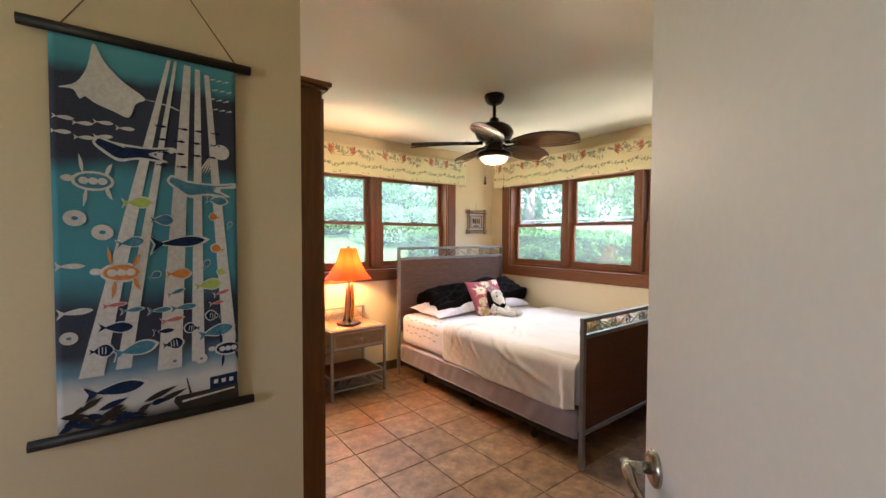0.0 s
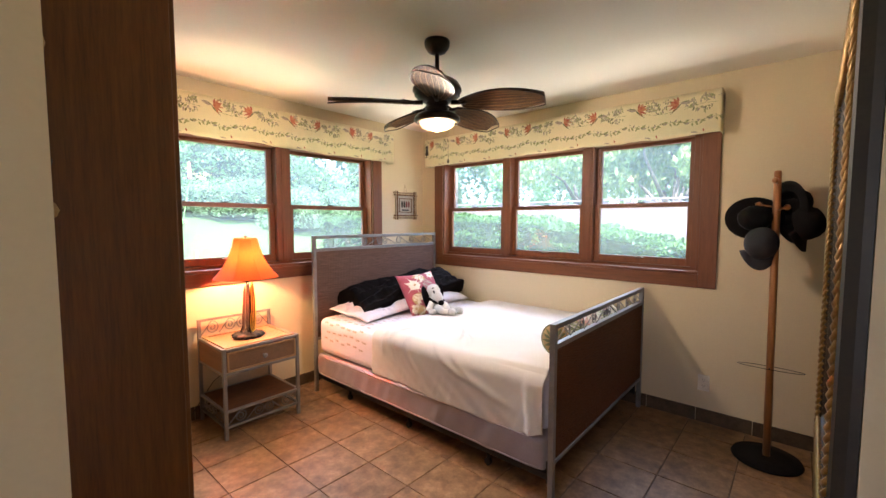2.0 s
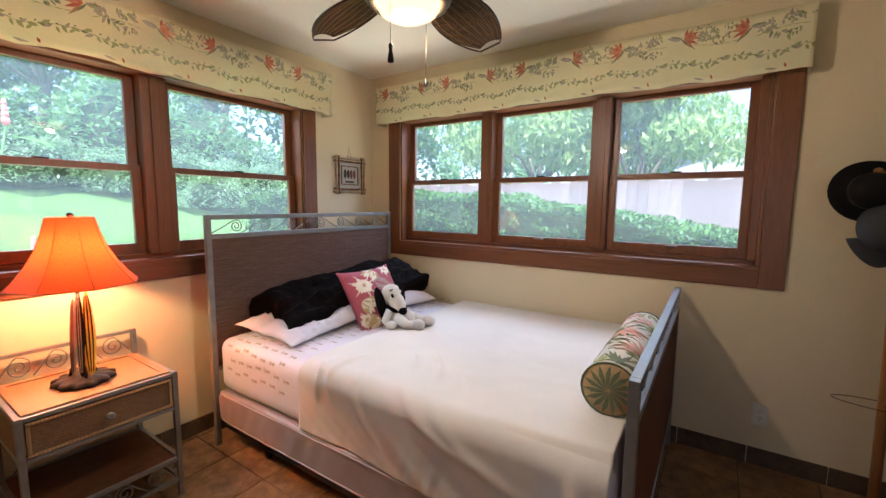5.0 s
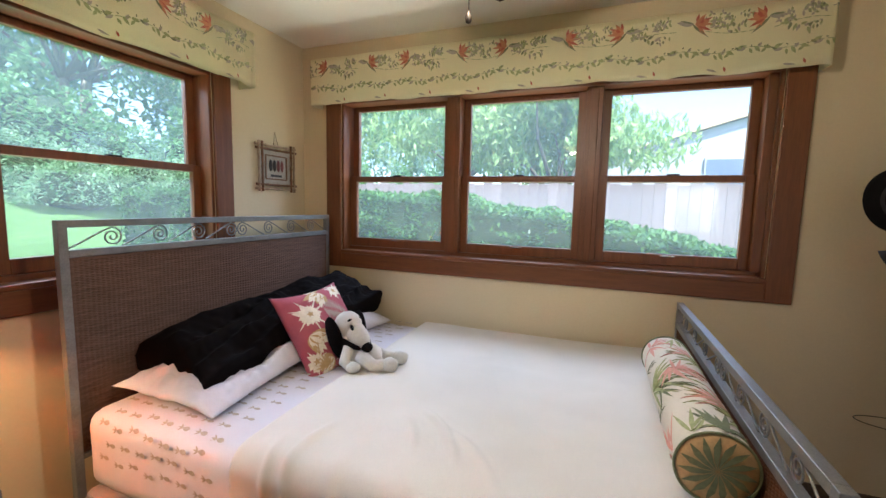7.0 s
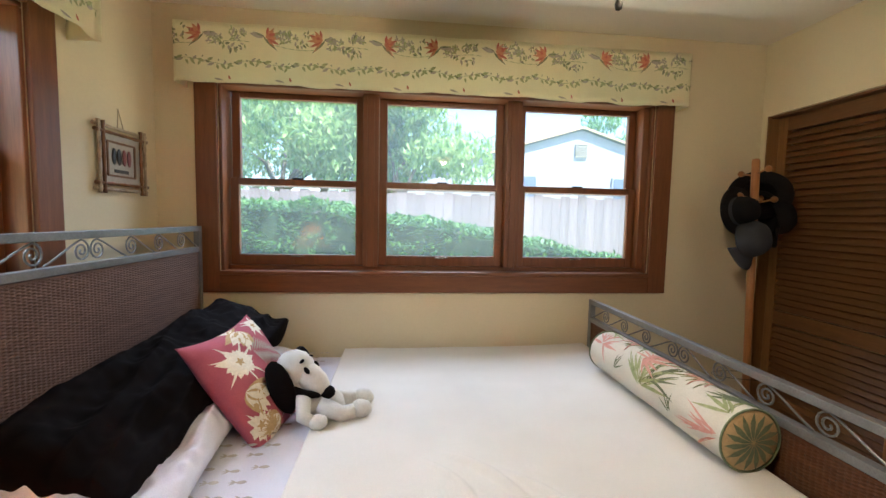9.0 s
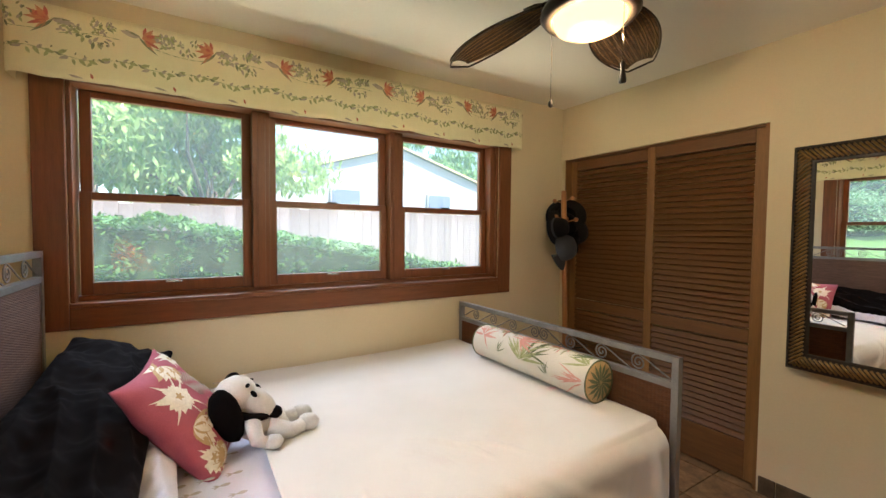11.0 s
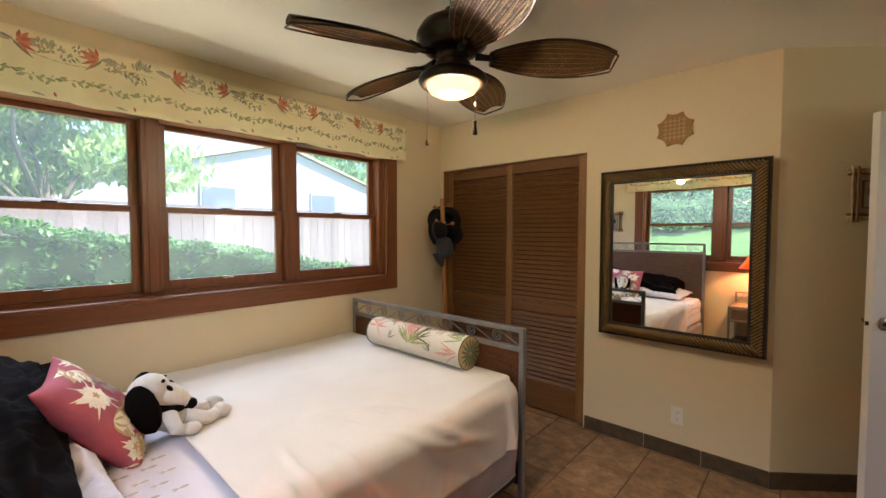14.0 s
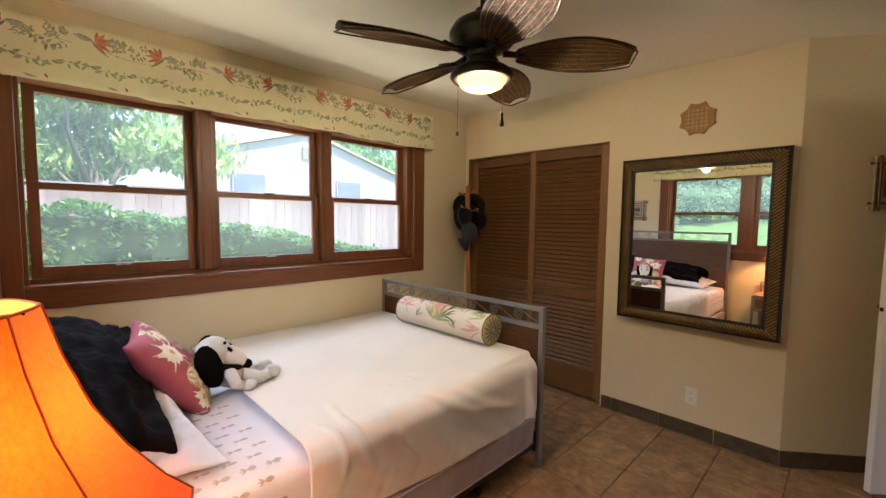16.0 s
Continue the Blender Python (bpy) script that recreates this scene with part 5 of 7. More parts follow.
for k in range(3):
    a = 2.1 * k + 0.4
    tube(bm, [(LX + 0.05 * math.cos(a), LY + 0.05 * math.sin(a), LZ + 0.028), (LX + 0.02 * math.cos(a), LY + 0.02 * math.sin(a), LZ + 0.12), (LX, LY, LZ + 0.24)], 0.006, 8)
part("stem", bm, M_IRON, lamp, "dark metal stem")


def surfboard(nm, x, y, z, ln, w, rz, lean, mats, label):
    bm = bmesh.new()
    g = Matrix.Translation((x, y, z)) @ Euler((radians(lean), 0, radians(rz))).to_matrix().to_4x4()

    def f(sg):
        def h(u, v):
            t = u
            ww = w / 2 * math.sin(math.pi * min(1, (0.06 + t * 0.94))) ** 0.55 * (1 - 0.15 * t) if 0 < t < 1 else 0.001
            b = 2 * v - 1
            return g @ Vector((b * ww, sg * 0.007 * math.sqrt(max(0, 1 - b * b)) * math.sin(math.pi * max(0.02, min(0.98, t))) ** 0.4, t * ln))
        return h
    sheet(bm, f(1), 24, 8), sheet(bm, f(-1), 24, 8)
    bd = part(nm, bm, mats[0], lamp, label)
    for off in (-0.20, 0.04, 0.28):
        bm = bmesh.new()
        sheet(bm, lambda u, v: g @ Vector(((off + (v - 0.5) * 0.11) * w * math.sin(math.pi * (0.08 + 0.86 * u)) ** 0.5, -0.0085 * math.sin(math.pi * (0.08 + 0.86 * u)) ** 0.4, ln * (0.05 + 0.9 * u))), 16, 1, thick=0.001)
        part("stripe", bm, mats[1], bd, "painted stripe")


surfboard("surfboard", LX + 0.012, LY - 0.052, LZ + 0.035, 0.365, 0.050, -22, -3, (M_YELLOW, M_IRON), "yellow surfboard with dark stripes")
surfboard("surfboard", LX - 0.014, LY - 0.030, LZ + 0.03, 0.380, 0.045, -60, -2, (M_IRON, M_PICB), "dark surfboard with pale stripes")
surfboard("surfboard", LX - 0.036, LY - 0.010, LZ + 0.03, 0.35, 0.035, -70, -4, (M_PICB, M_BOARD), "pale surfboard with maroon stripes")
SH = [(0.221, 0.428), (0.190, 0.462), (0.150, 0.520), (0.118, 0.580), (0.094, 0.650), (0.080, 0.708)]
bm = bmesh.new()
n = 8


def shade_r(a, k):
    s = (a / (2 * math.pi) * n) % 1.0
    return 0.5 * math.cos(math.pi / n) / math.cos(math.pi / n * (2 * s - 1)) + 0.5 - 0.012 * math.sin(math.pi * s)


rings = lathe(bm, (LX, LY, LZ), SH, 96, 0, shade_r)
shade = part("shade", bm, M_SHADE, lamp, "orange cloth bell shade with panel seams", recalc=False)
for k in range(n):
    a = 2 * math.pi * k / n
    bm = bmesh.new()
    tube(bm, [(LX + (r * 1.0 + 0.001) * math.cos(a), LY + (r * 1.0 + 0.001) * math.sin(a), LZ + z) for r, z in SH], 0.0013, 5)
    part("seam", bm, M_SEAM, shade)
for r, z in (SH[0], SH[-1]):
    bm = bmesh.new()
    tube(bm, [(LX + r * shade_r(a, 0) * math.cos(a), LY + r * shade_r(a, 0) * math.sin(a), LZ + z) for a in (2 * math.pi * k / 96 for k in range(97))], 0.002, 5)
    part("rim", bm, M_SEAM, shade)
bm = bmesh.new()
for k in range(3):
    a = 2.094 * k
    tube(bm, [(LX, LY, LZ + 0.702), (LX + 0.079 * math.cos(a), LY + 0.079 * math.sin(a), LZ + 0.706)], 0.0015, 5)
part("spider", bm, M_BRONZE, lamp)
bm = bmesh.new()
blob(bm, (LX, LY, LZ + 0.718), (0.012, 0.012, 0.013), n=12)
part("finial", bm, M_BRONZE, lamp, "small dark finial")
bm = bmesh.new()
tube(bm, [(2.66, 5.884, 0.54), (2.665, 5.88, 0.42), (2.61, 5.885, 0.33), (2.45, 5.882, 0.25), (2.28, 5.87, 0.03), (2.12, 5.86, 0.012), (2.02, 5.87, 0.10), (1.975, 5.865, 0.30)], 0.003, 6)
solo("power_cord", bm, M_DARK, "thin dark lamp cord running to the wall outlet", "cord", (2.4, 5.88, 0.0))


# ---- outlets ----
def outlet(m, label):
    o = thing("wall_outlet", label, "outlet", (0, 0, 0), "wall outlets")
    bm = bmesh.new()
    box(bm, -0.036, -0.006, -0.058, 0.036, 0, 0.058, 0.003)
    pl = part("cover_plate", bm, M_PLASTIC, o)
    for z in (-0.021, 0.021):
        bm = bmesh.new()
        tube(bm, [(0, -0.0055, z), (0, -0.0085, z)], 0.016, 16)
        r = part("receptacle", bm, M_PLASTIC, o)
        bm = bmesh.new()
        for x in (-0.006, 0.006):
            box(bm, x - 0.001, -0.0092, z - 0.001, x + 0.001, -0.0082, z + 0.008)
        box(bm, -0.002, -0.0092, z - 0.010, 0.002, -0.0082, z - 0.006)
        part("slot", bm, M_DARK, r, "dark slots")
    o.matrix_world = m
    return o


outlet(pose(2.665, YS + 0.0005, 0.275, 0, 0, 180), "ivory wall outlet below the mirror")
outlet(pose(XE - 0.0005, 3.108, 0.285, 0, 0, -90), "ivory wall outlet low on the window wall")
outlet(pose(1.972, YN - 0.0005, 0.325, 0, 0, 0), "ivory wall outlet with the lamp cord beside the nightstand")

# ---- ceiling fan ----
fan = thing("ceiling_fan", "dark bronze ceiling fan with five woven blades and lit bowl", "ceiling fan", (FX, FY, TOP))
bm = bmesh.new()
lathe(bm, (FX, FY, TOP), [(0.0005, 0), (0.070, 0), (0.072, -0.012), (0.068, -0.035), (0.050, -0.060), (0.022, -0.072), (0.0005, -0.072)], 36)
part("canopy", bm, M_BRONZE, fan)
bm = bmesh.new()
tube(bm, [(FX, FY, TOP - 0.068), (FX, FY, TOP - 0.20)], 0.0125, 14)
part("rod", bm, M_BRONZE, fan)
bm = bmesh.new()
lathe(bm, (FX, FY, TOP), [(0.0005, -0.165), (0.030, -0.165), (0.036, -0.19), (0.080, -0.205), (0.118, -0.228), (0.136, -0.258), (0.138, -0.275), (0.126, -0.287), (0.128, -0.298), (0.110, -0.318), (0.072, -0.333), (0.0005, -0.335)], 44)
part("motor_housing", bm, M_BRONZE, fan)
bm = bmesh.new()
lathe(bm, (FX, FY, TOP), [(0.0005, -0.333), (0.062, -0.333), (0.064, -0.345), (0.056, -0.35), (0.058, -0.362), (0.068, -0.370), (0.062, -0.382), (0.064, -0.394), (0.0005, -0.394)], 36)
part("switch_housing", bm, M_BRONZE, fan)
bm = bmesh.new()
lathe(bm, (FX, FY, TOP), [(0.0005, -0.392), (0.066, -0.392), (0.106, -0.402), (0.126, -0.418), (0.131, -0.434), (0.122, -0.446), (0.104, -0.448), (0.104, -0.440), (0.0005, -0.436)], 44)
part("light_fitter", bm, M_BRONZE, fan)
bm = bmesh.new()
lathe(bm, (FX, FY, TOP), [(0.098, -0.444), (0.097, -0.453), (0.086, -0.470), (0.062, -0.482), (0.034, -0.489), (0.0005, -0.491)], 40)
bowl = part("glass_bowl", bm, M_BOWL, fan, "lit frosted glass bowl")
bowl.visible_shadow = False


def blade_w(t):
    return 0.105 * (math.sin(math.pi * (0.08 + 0.80 * t)) ** 0.75) if t < 0.93 else 0.105 * (math.sin(math.pi * (0.08 + 0.744)) ** 0.75) * (1 - (t - 0.93) * 4.2)


for k in range(5):
    A = 3 + 72 * k
    g = pose(FX, FY, TOP - 0.352, 0, 0, A) @ pose(0, 0, 0, -14, 0, 0)
    bm = bmesh.new()

    def bl(sg):
        def f(u, v):
            b = 2 * v - 1
            return g @ Vector((0.140 + 0.453 * u, b * blade_w(u), 0.004 * sg + 0.012 * (1 - b * b) * 1.0 - 0.015 * u * u))
        return f
    sheet(bm, bl(1), 24, 8), sheet(bm, bl(-1), 24, 8)
    me = mesh_of("blade", bm, M_BLADE, None)
    me.transform(g.inverted())
    bd = new("blade", me)
    bd.parent = fan
    bd.matrix_local = Matrix.Translation((-FX, -FY, -TOP)) @ g
    tagged(bd, "dark woven palm-leaf blade")
    bm = bmesh.new()
    edge = [Vector((0.140 + 0.453 * u, s * blade_w(u), -0.03 * u * u)) for s, us in ((1, [i / 20 for i in range(21)]), (-1, [1 - i / 20 for i in range(21)])) for u in us]
    tube(bm, edge + [edge[0]], 0.0036, 6)
    rim = new("blade_rim", mesh_of("blade_rim", bm, M_BRONZE, None))
    rim.parent = bd
    for j in range(-3, 4):
        bm = bmesh.new()
        pts = []
        for i in range(12):
            u = 0.03 + 0.92 * i / 11
            b = j / 3.6
            pts.append((0.140 + 0.453 * u, b * blade_w(u), -0.0085 + 0.012 * (1 - b * b) - 0.015 * u * u))
        tube(bm, pts, 0.0011, 4)
        rb = new("blade_rib", mesh_of("blade_rib", bm, M_GOLD, None))
        rb.parent = bd
    bm = bmesh.new()
    tube(bm, [(0.085, 0, 0.012), (0.13, 0, 0.006), (0.17, 0.0, 0.006)], [0.014, 0.012, 0.010], 10)
    tube(bm, [(0.13, 0, 0.004), (0.165, 0.032, 0.010), (0.205, 0.036, 0.016)], [0.010, 0.010, 0.006], 8, flat=0.6)
    tube(bm, [(0.13, 0, 0.004), (0.165, -0.032, 0.010), (0.205, -0.036, 0.016)], [0.010, 0.010, 0.006], 8, flat=0.6)
    br = new("blade_arm", mesh_of("blade_arm", bm, M_BRONZE, None))
    br.parent = fan
    br.matrix_local = Matrix.Translation((-FX, -FY, -TOP)) @ g
for (x, y, z0, kk) in ((FX - 0.097, FY - 0.012, 1.795, 0), (FX + 0.118, FY + 0.018, 1.772, 1)):
    bm = bmesh.new()
    c = Vector((FX, FY, 0)) + (Vector((x, y, 0)) - Vector((FX, FY, 0))) * 1.0
    tube(bm, [(c.x, c.y, TOP - 0.425), (c.x, c.y, z0 + 0.03)], 0.0010, 5)
    ch = part("pull_chain", bm, M_NICKEL, fan, "thin metal pull chain")
    bm = bmesh.new()
    if kk == 0:
        lathe(bm, (c.x, c.y, z0), [(0.0005, 0), (0.009, 0.002), (0.0095, 0.010), (0.005, 0.036), (0.007, 0.048), (0.002, 0.056)], 12)
    else:
        lathe(bm, (c.x, c.y, z0 + 0.01), [(0.0005, 0), (0.006, 0.003), (0.0075, 0.013), (0.002, 0.026)], 12)
    part("pull_knob", bm, M_IRON, ch, "small dark pull")

# ---- mirror, star, bamboo pictures ----
MXa, MXb, MZa, MZb, FW = 2.224, 3.152, 0.742, 1.855, 0.092
mir = thing("wall_mirror", "large mirror in a ribbed antique gold and black frame", "mirror", (2.70, YS, 1.3))
bx("backing", mir, M_MDARK, MXa + 0.012, YS + 0.016, MZa + 0.012, MXb - 0.012, YS + 0.030, MZb - 0.012)
bm = bmesh.new()
prof = [(0.0, 0.030), (0.004, 0.046), (0.016, 0.050), (0.020, 0.044), (0.045, 0.052), (0.070, 0.046), (0.074, 0.040), (0.084, 0.040), (FW, 0.031)]
cor = [(MXa, MZa, 1, 1), (MXb, MZa, -1, 1), (MXb, MZb, -1, -1), (MXa, MZb, 1, -1)]
rings = [[bm.verts.new((cx + sx * w, YS + d, cz + sz * w)) for w, d in prof] for cx, cz, sx, sz in cor]
for a in range(4):
    p, q = rings[a], rings[(a + 1) % 4]
    for k in range(len(prof) - 1):
        bm.faces.new((p[k], p[k + 1], q[k + 1], q[k]))
back = [[bm.verts.new((cx + sx * w, YS + 0.018, cz + sz * w)) for w in (0.0,)] for cx, cz, sx, sz in cor]
for a in range(4):
    bm.faces.new((rings[a][0], rings[(a + 1) % 4][0], back[(a + 1) % 4][0], back[a][0]))
part("frame", bm, M_MDARK, mir, "dark gold moulded frame")
bm = bmesh.new()
pitch, wi, wo = 0.0195, 0.074, 0.016


def ridge(p, q, r):
    tube(bm, [p, ((p[0] + q[0]) / 2, p[1] + 0.006, (p[2] + q[2]) / 2), q], r, 6)


for side in range(4):
    horiz = side % 2 == 0
    L = (MXb - MXa) if horiz else (MZb - MZa)
    k = wo + 0.01
    while k < L - wo:
        a_out, a_in = k, k + 0.045
        lo_, hi_ = max(a_out, wo), a_in
        w0_, w1_ = wo + 0.004, wi - 0.002
        # clip to the mitre
        t1 = 1.0
        if a_in > L - wi:
            t1 = max(0.0, min(1.0, (L - w0_ - a_out) / ((a_in - a_out) + (w1_ - w0_))))
        t0 = 0.0
        if a_out < w1_:
            t0 = 0.0 if a_out >= w0_ else 0.1
        if a_out + t1 * 0.045 > 0 and t1 > 0.12:
            e = a_out + t1 * 0.045
            w_e = w0_ + t1 * (w1_ - w0_)
            if e < w_e:
                w_e = e
            P, Q = (a_out, w0_), (e, w_e)
            def at(al, w, side=side):
                return {0: (MXa + al, YS + 0.047, MZa + w), 2: (MXb - al, YS + 0.047, MZb - w), 1: (MXb - w, YS + 0.047, MZa + al), 3: (MXa + w, YS + 0.047, MZb - al)}[side]
            ridge(at(*P), at(*Q), 0.0056)
        k += pitch
part("rope_ribs", bm, M_MGOLD, mir, "slanting gold ribs", kind="stuff")
bx("mirror_pane", mir, M_MIRROR, MXa + FW - 0.004, YS + 0.0305, MZa + FW - 0.004, MXb - FW + 0.004, YS + 0.0335, MZb - FW + 0.004, label="clear mirror pane")

bm = bmesh.new()
pts = []
for k in range(64):
    a = 2 * math.pi * k / 64
    r = 0.091 + 0.019 * (1 - abs(math.sin(4 * a))) ** 1.3
    pts.append((2.715 + r * math.sin(a + 0.39), 2.088 + r * math.cos(a + 0.39)))
f_ = [bm.verts.new((x, YS + 0.018, z)) for x, z in pts]
b_ = [bm.verts.new((x, YS + 0.002, z)) for x, z in pts]
bm.faces.new(f_), bm.faces.new(b_[::-1])
for k in range(64):
    bm.faces.new((f_[k], f_[(k + 1) % 64], b_[(k + 1) % 64], b_[k]))
star = solo("woven_star", bm, M_STRAW, "small eight-pointed woven straw star above the mirror", "wall ornament", (2.715, YS, 2.088))
for k in range(5):
    d = -0.05 + 0.025 * k
    bx("straw_band", star, M_OCHRE, 2.715 + d - 0.002, YS + 0.0185, 2.02, 2.715 + d + 0.002, YS + 0.021, 2.155, label="raised straw band")
    bx("straw_band", star, M_OCHRE, 2.65, YS + 0.0215, 2.088 + d - 0.002, 2.78, YS + 0.023, 2.088 + d + 0.002, label="raised straw band")
# Added block in wall paint closes the gap between mirror and wall.
bx("mounting_panel", mir, M_WALL, MXa + 0.004, YS - 0.0435, MZa + 0.015, MXb - 0.004, YS + 0.0155, MZb - 0.004, label="wall-coloured filler block behind the mirror")
turn = Matrix.Translation((MXb, YS + 0.027, MZa)) @ pose(0, 0, 0, 0.1, 0, -1.2) @ Matrix.Translation((-MXb, -YS, -MZa))
mir.matrix_world = turn @ Matrix.Translation((2.70, YS, 1.3))



def bamboo_picture(m, w, h, label):
    p = thing("bamboo_picture", label, "picture", (0, 0, 0), "bamboo framed pictures")
    bm = bmesh.new()
    box(bm, -w * 0.40, -0.010, -h * 0.40, w * 0.40, -0.002, h * 0.40)
    part("backing", bm, M_PICB, p, "pale woven backing")
    for s in (-1, 1):
        for o_ in (0, 1):
            for nm, a, b in (("bamboo_rail", (-w * 0.52, -0.014 - 0.006 * o_, s * h * (0.46 - 0.085 * o_)), (w * 0.52, -0.014 - 0.006 * o_, s * h * (0.46 - 0.085 * o_))), ("bamboo_stile", (s * w * (0.46 - 0.085 * o_), -0.022, -h * 0.52), (s * w * (0.46 - 0.085 * o_), -0.022, h * 0.52))):
                bm = bmesh.new()
                A, B = Vector(a), Vector(b)
                pts, rs = [], []
                for k in range(17):
                    pts.append(A.lerp(B, k / 16)), rs.append(0.0085 if k % 4 == 0 else 0.0065)
                tube(bm, pts, rs, 8)
                part(nm, bm, M_BAMBOO if o_ == 0 else M_WARD, p, "bamboo cane")
    bm = bmesh.new()
    for s in (-1, 1):
        box(bm, -w * 0.27, -0.016, s * h * 0.25 - 0.004, w * 0.27, -0.011, s * h * 0.25 + 0.004)
        box(bm, s * w * 0.27 - 0.004, -0.0165, -h * 0.25, s * w * 0.27 + 0.004, -0.011, h * 0.25)
    part("inner_frame", bm, M_WARD, p, "dark inner frame")
    for k in range(4):
        bm = bmesh.new()
        blob(bm, (-w * 0.15 + k * w * 0.10, -0.014, 0.012), (w * 0.042, 0.004, h * 0.13), n=12)
        part("painted_oval", bm, M_MAROON if k > 1 else M_MDARK, p, "small painted oval")
    bx("caption_strip", p, M_DARK, -w * 0.14, -0.013, -h * 0.20, w * 0.14, -0.0105, -h * 0.15, label="dark unreadable strip")
    bm = bmesh.new()
    tube(bm, [(-w * 0.06, -0.012, h * 0.48), (0, -0.004, h * 0.78), (w * 0.06, -0.012, h * 0.48)], 0.002, 5)
    part("hanging_cord", bm, M_BAMBOO, p, "thin hanging cord")
    p.matrix_world = m
    return p


bamboo_picture(pose(4.43, YN - 0.001, 1.612, 0, 0, 0), 0.33, 0.29, "small bamboo-framed picture with four ovals beside the window")
bamboo_picture(pose(1.80, 2.168, 1.648, 0, 0, 180 + 39), 0.33, 0.29, "small bamboo-framed picture on the wall behind the door")

# ---- hat stand ----
HX, HY = 4.415, 2.730
hs = thing("hat_stand", "wooden hat stand with black round base beside the closet", "hat stand", (HX, HY, 0))
bm = bmesh.new()
lathe(bm, (HX, HY, 0), [(0.0005, 0), (0.172, 0), (0.176, 0.008), (0.170, 0.020), (0.10, 0.026), (0.0005, 0.028)], 44)
part("base", bm, M_CAPB, hs, "black round base")
top_ = (HX + 0.045, HY + 0.018, 1.735)
P = lambda z: Vector((HX, HY, 0)).lerp(Vector(top_), (z) / 1.735)
bm = bmesh.new()
tube(bm, [P(0.027), P(0.9), P(1.725), P(1.735)], [0.019, 0.019, 0.019, 0.015], 16)
part("pole", bm, M_POLE, hs, "honey wooden pole")
for k, (z, a) in enumerate(((1.655, 175), (1.645, 5), (1.50, 215), (1.52, 90), (1.51, 300))):
    p = P(z)
    e = p + Vector((math.cos(radians(a)) * 0.085, math.sin(radians(a)) * 0.085, 0.018))
    bm = bmesh.new()
    tube(bm, [p, e], 0.0045, 8)
    blob(bm, e, (0.017, 0.017, 0.017), n=12)
    part("peg", bm, M_POLE, hs, "wooden peg with ball end")
bm = bmesh.new()
c = P(0.56)
tube(bm, [(c.x + 0.16 * math.cos(a), c.y + 0.16 * math.sin(a), 0.56 - 0.035 * math.cos(a)) for a in (2 * math.pi * k / 40 for k in range(41))], 0.002, 6)
tube(bm, [(c.x - 0.16, c.y, 0.595), (c.x, c.y, 0.56)], 0.003, 6)
part("ring", bm, M_IRON, hs, "thin metal umbrella ring")


def cap(m, mat, label, brim="visor"):
    h = thing("cap" if brim == "visor" else "hat", label, "hat", (0, 0, 0), "hats on the hat stand")
    bm = bmesh.new()
    hh = 0.115
    lathe(bm, (0, 0, 0), [(0.088, 0.0), (0.090, 0.03), (0.084, 0.065), (0.066, 0.095), (0.035, 0.111), (0.0005, hh)], 28, 0, lambda a, k: 1 + 0.07 * math.cos(2 * a))
    lathe(bm, (0, 0, 0), [(0.0005, hh - 0.004), (0.034, 0.107), (0.064, 0.091), (0.081, 0.063), (0.087, 0.03), (0.085, 0.0)], 28, 0, lambda a, k: 1 + 0.07 * math.cos(2 * a))
    part("crown", bm, mat, h)
    bm = bmesh.new()
    if brim == "visor":
        sheet(bm, lambda u, v: Vector(((0.085 + 0.075 * v * math.sin(math.pi * u) ** 0.5) * math.cos(radians(-62 + 124 * u)), (0.088 + 0.02 * v) * math.sin(radians(-62 + 124 * u)), 0.004 - 0.018 * v - 0.02 * abs(2 * u - 1) ** 2 * v)), 20, 6, thick=0.003)
        part("visor", bm, mat, h)
    else:
        w_ = 0.07
        lathe(bm, (0, 0, 0), [(0.086, 0.004), (0.11, -0.002), (0.088 + w_, 0.006), (0.088 + w_, 0.009), (0.11, 0.002), (0.088, 0.008)], 36, 0, lambda a, k: 1 + 0.08 * math.cos(2 * a))
        part("brim", bm, mat, h)
        bm = bmesh.new()
        lathe(bm, (0, 0, 0), [(0.0915, 0.008), (0.0925, 0.03)], 28, 0, lambda a, k: 1 + 0.07 * math.cos(2 * a))
        part("hat_band", bm, M_CAPG, h, "grey hat band")
    h.matrix_world = m
    return h


cap(pose(4.42, 2.812, 1.305, 0, 25, 195) @ pose(0, 0, 0, 0, 55, 0), M_CAPG, "grey baseball cap hanging low on the front of the hat stand")
cap(pose(4.48, 2.70, 1.465, 0, 70, -60), M_CAPB, "black baseball cap hung on the hat stand")
cap(pose(4.46, 2.64, 1.42, 0, 75, 250), M_CAPB, "dark cap hung behind on the hat stand")
cap(pose(4.445, 2.850, 1.455, -84, 0, 108) @ Matrix.Scale(0.88, 4), M_CAPB, "black felt hat with a brim hung on the hat stand", "round")
cap(pose(4.49, 2.69, 1.545, -80, 0, -150) @ Matrix.Scale(0.9, 4), M_CAPB, "black brimmed hat at the back of the hat stand", "round")

# ---- wardrobe ----
wd = thing("wardrobe", "tall dark oak wardrobe with a small cornice", "wardrobe", (1.35, 4.4, 0))
bx("carcass", wd, M_WARD, 1.02, 3.910, 0.0, 1.70, 4.95, 2.085, bev=0.003)
bx("cornice", wd, M_WARD, 1.02, 3.890, 2.086, 1.722, 4.97, 2.10, bev=0.003)
bx("cornice", wd, M_WARD, 1.02, 3.875, 2.101, 1.735, 4.985, 2.122, bev=0.005)
for y0, y1 in ((3.93, 4.452), (4.458, 4.93)):
    bx("wardrobe_door", wd, M_WARD, 1.701, y0, 0.09, 1.717, y1, 2.06, bev=0.003)
bm = bmesh.new()
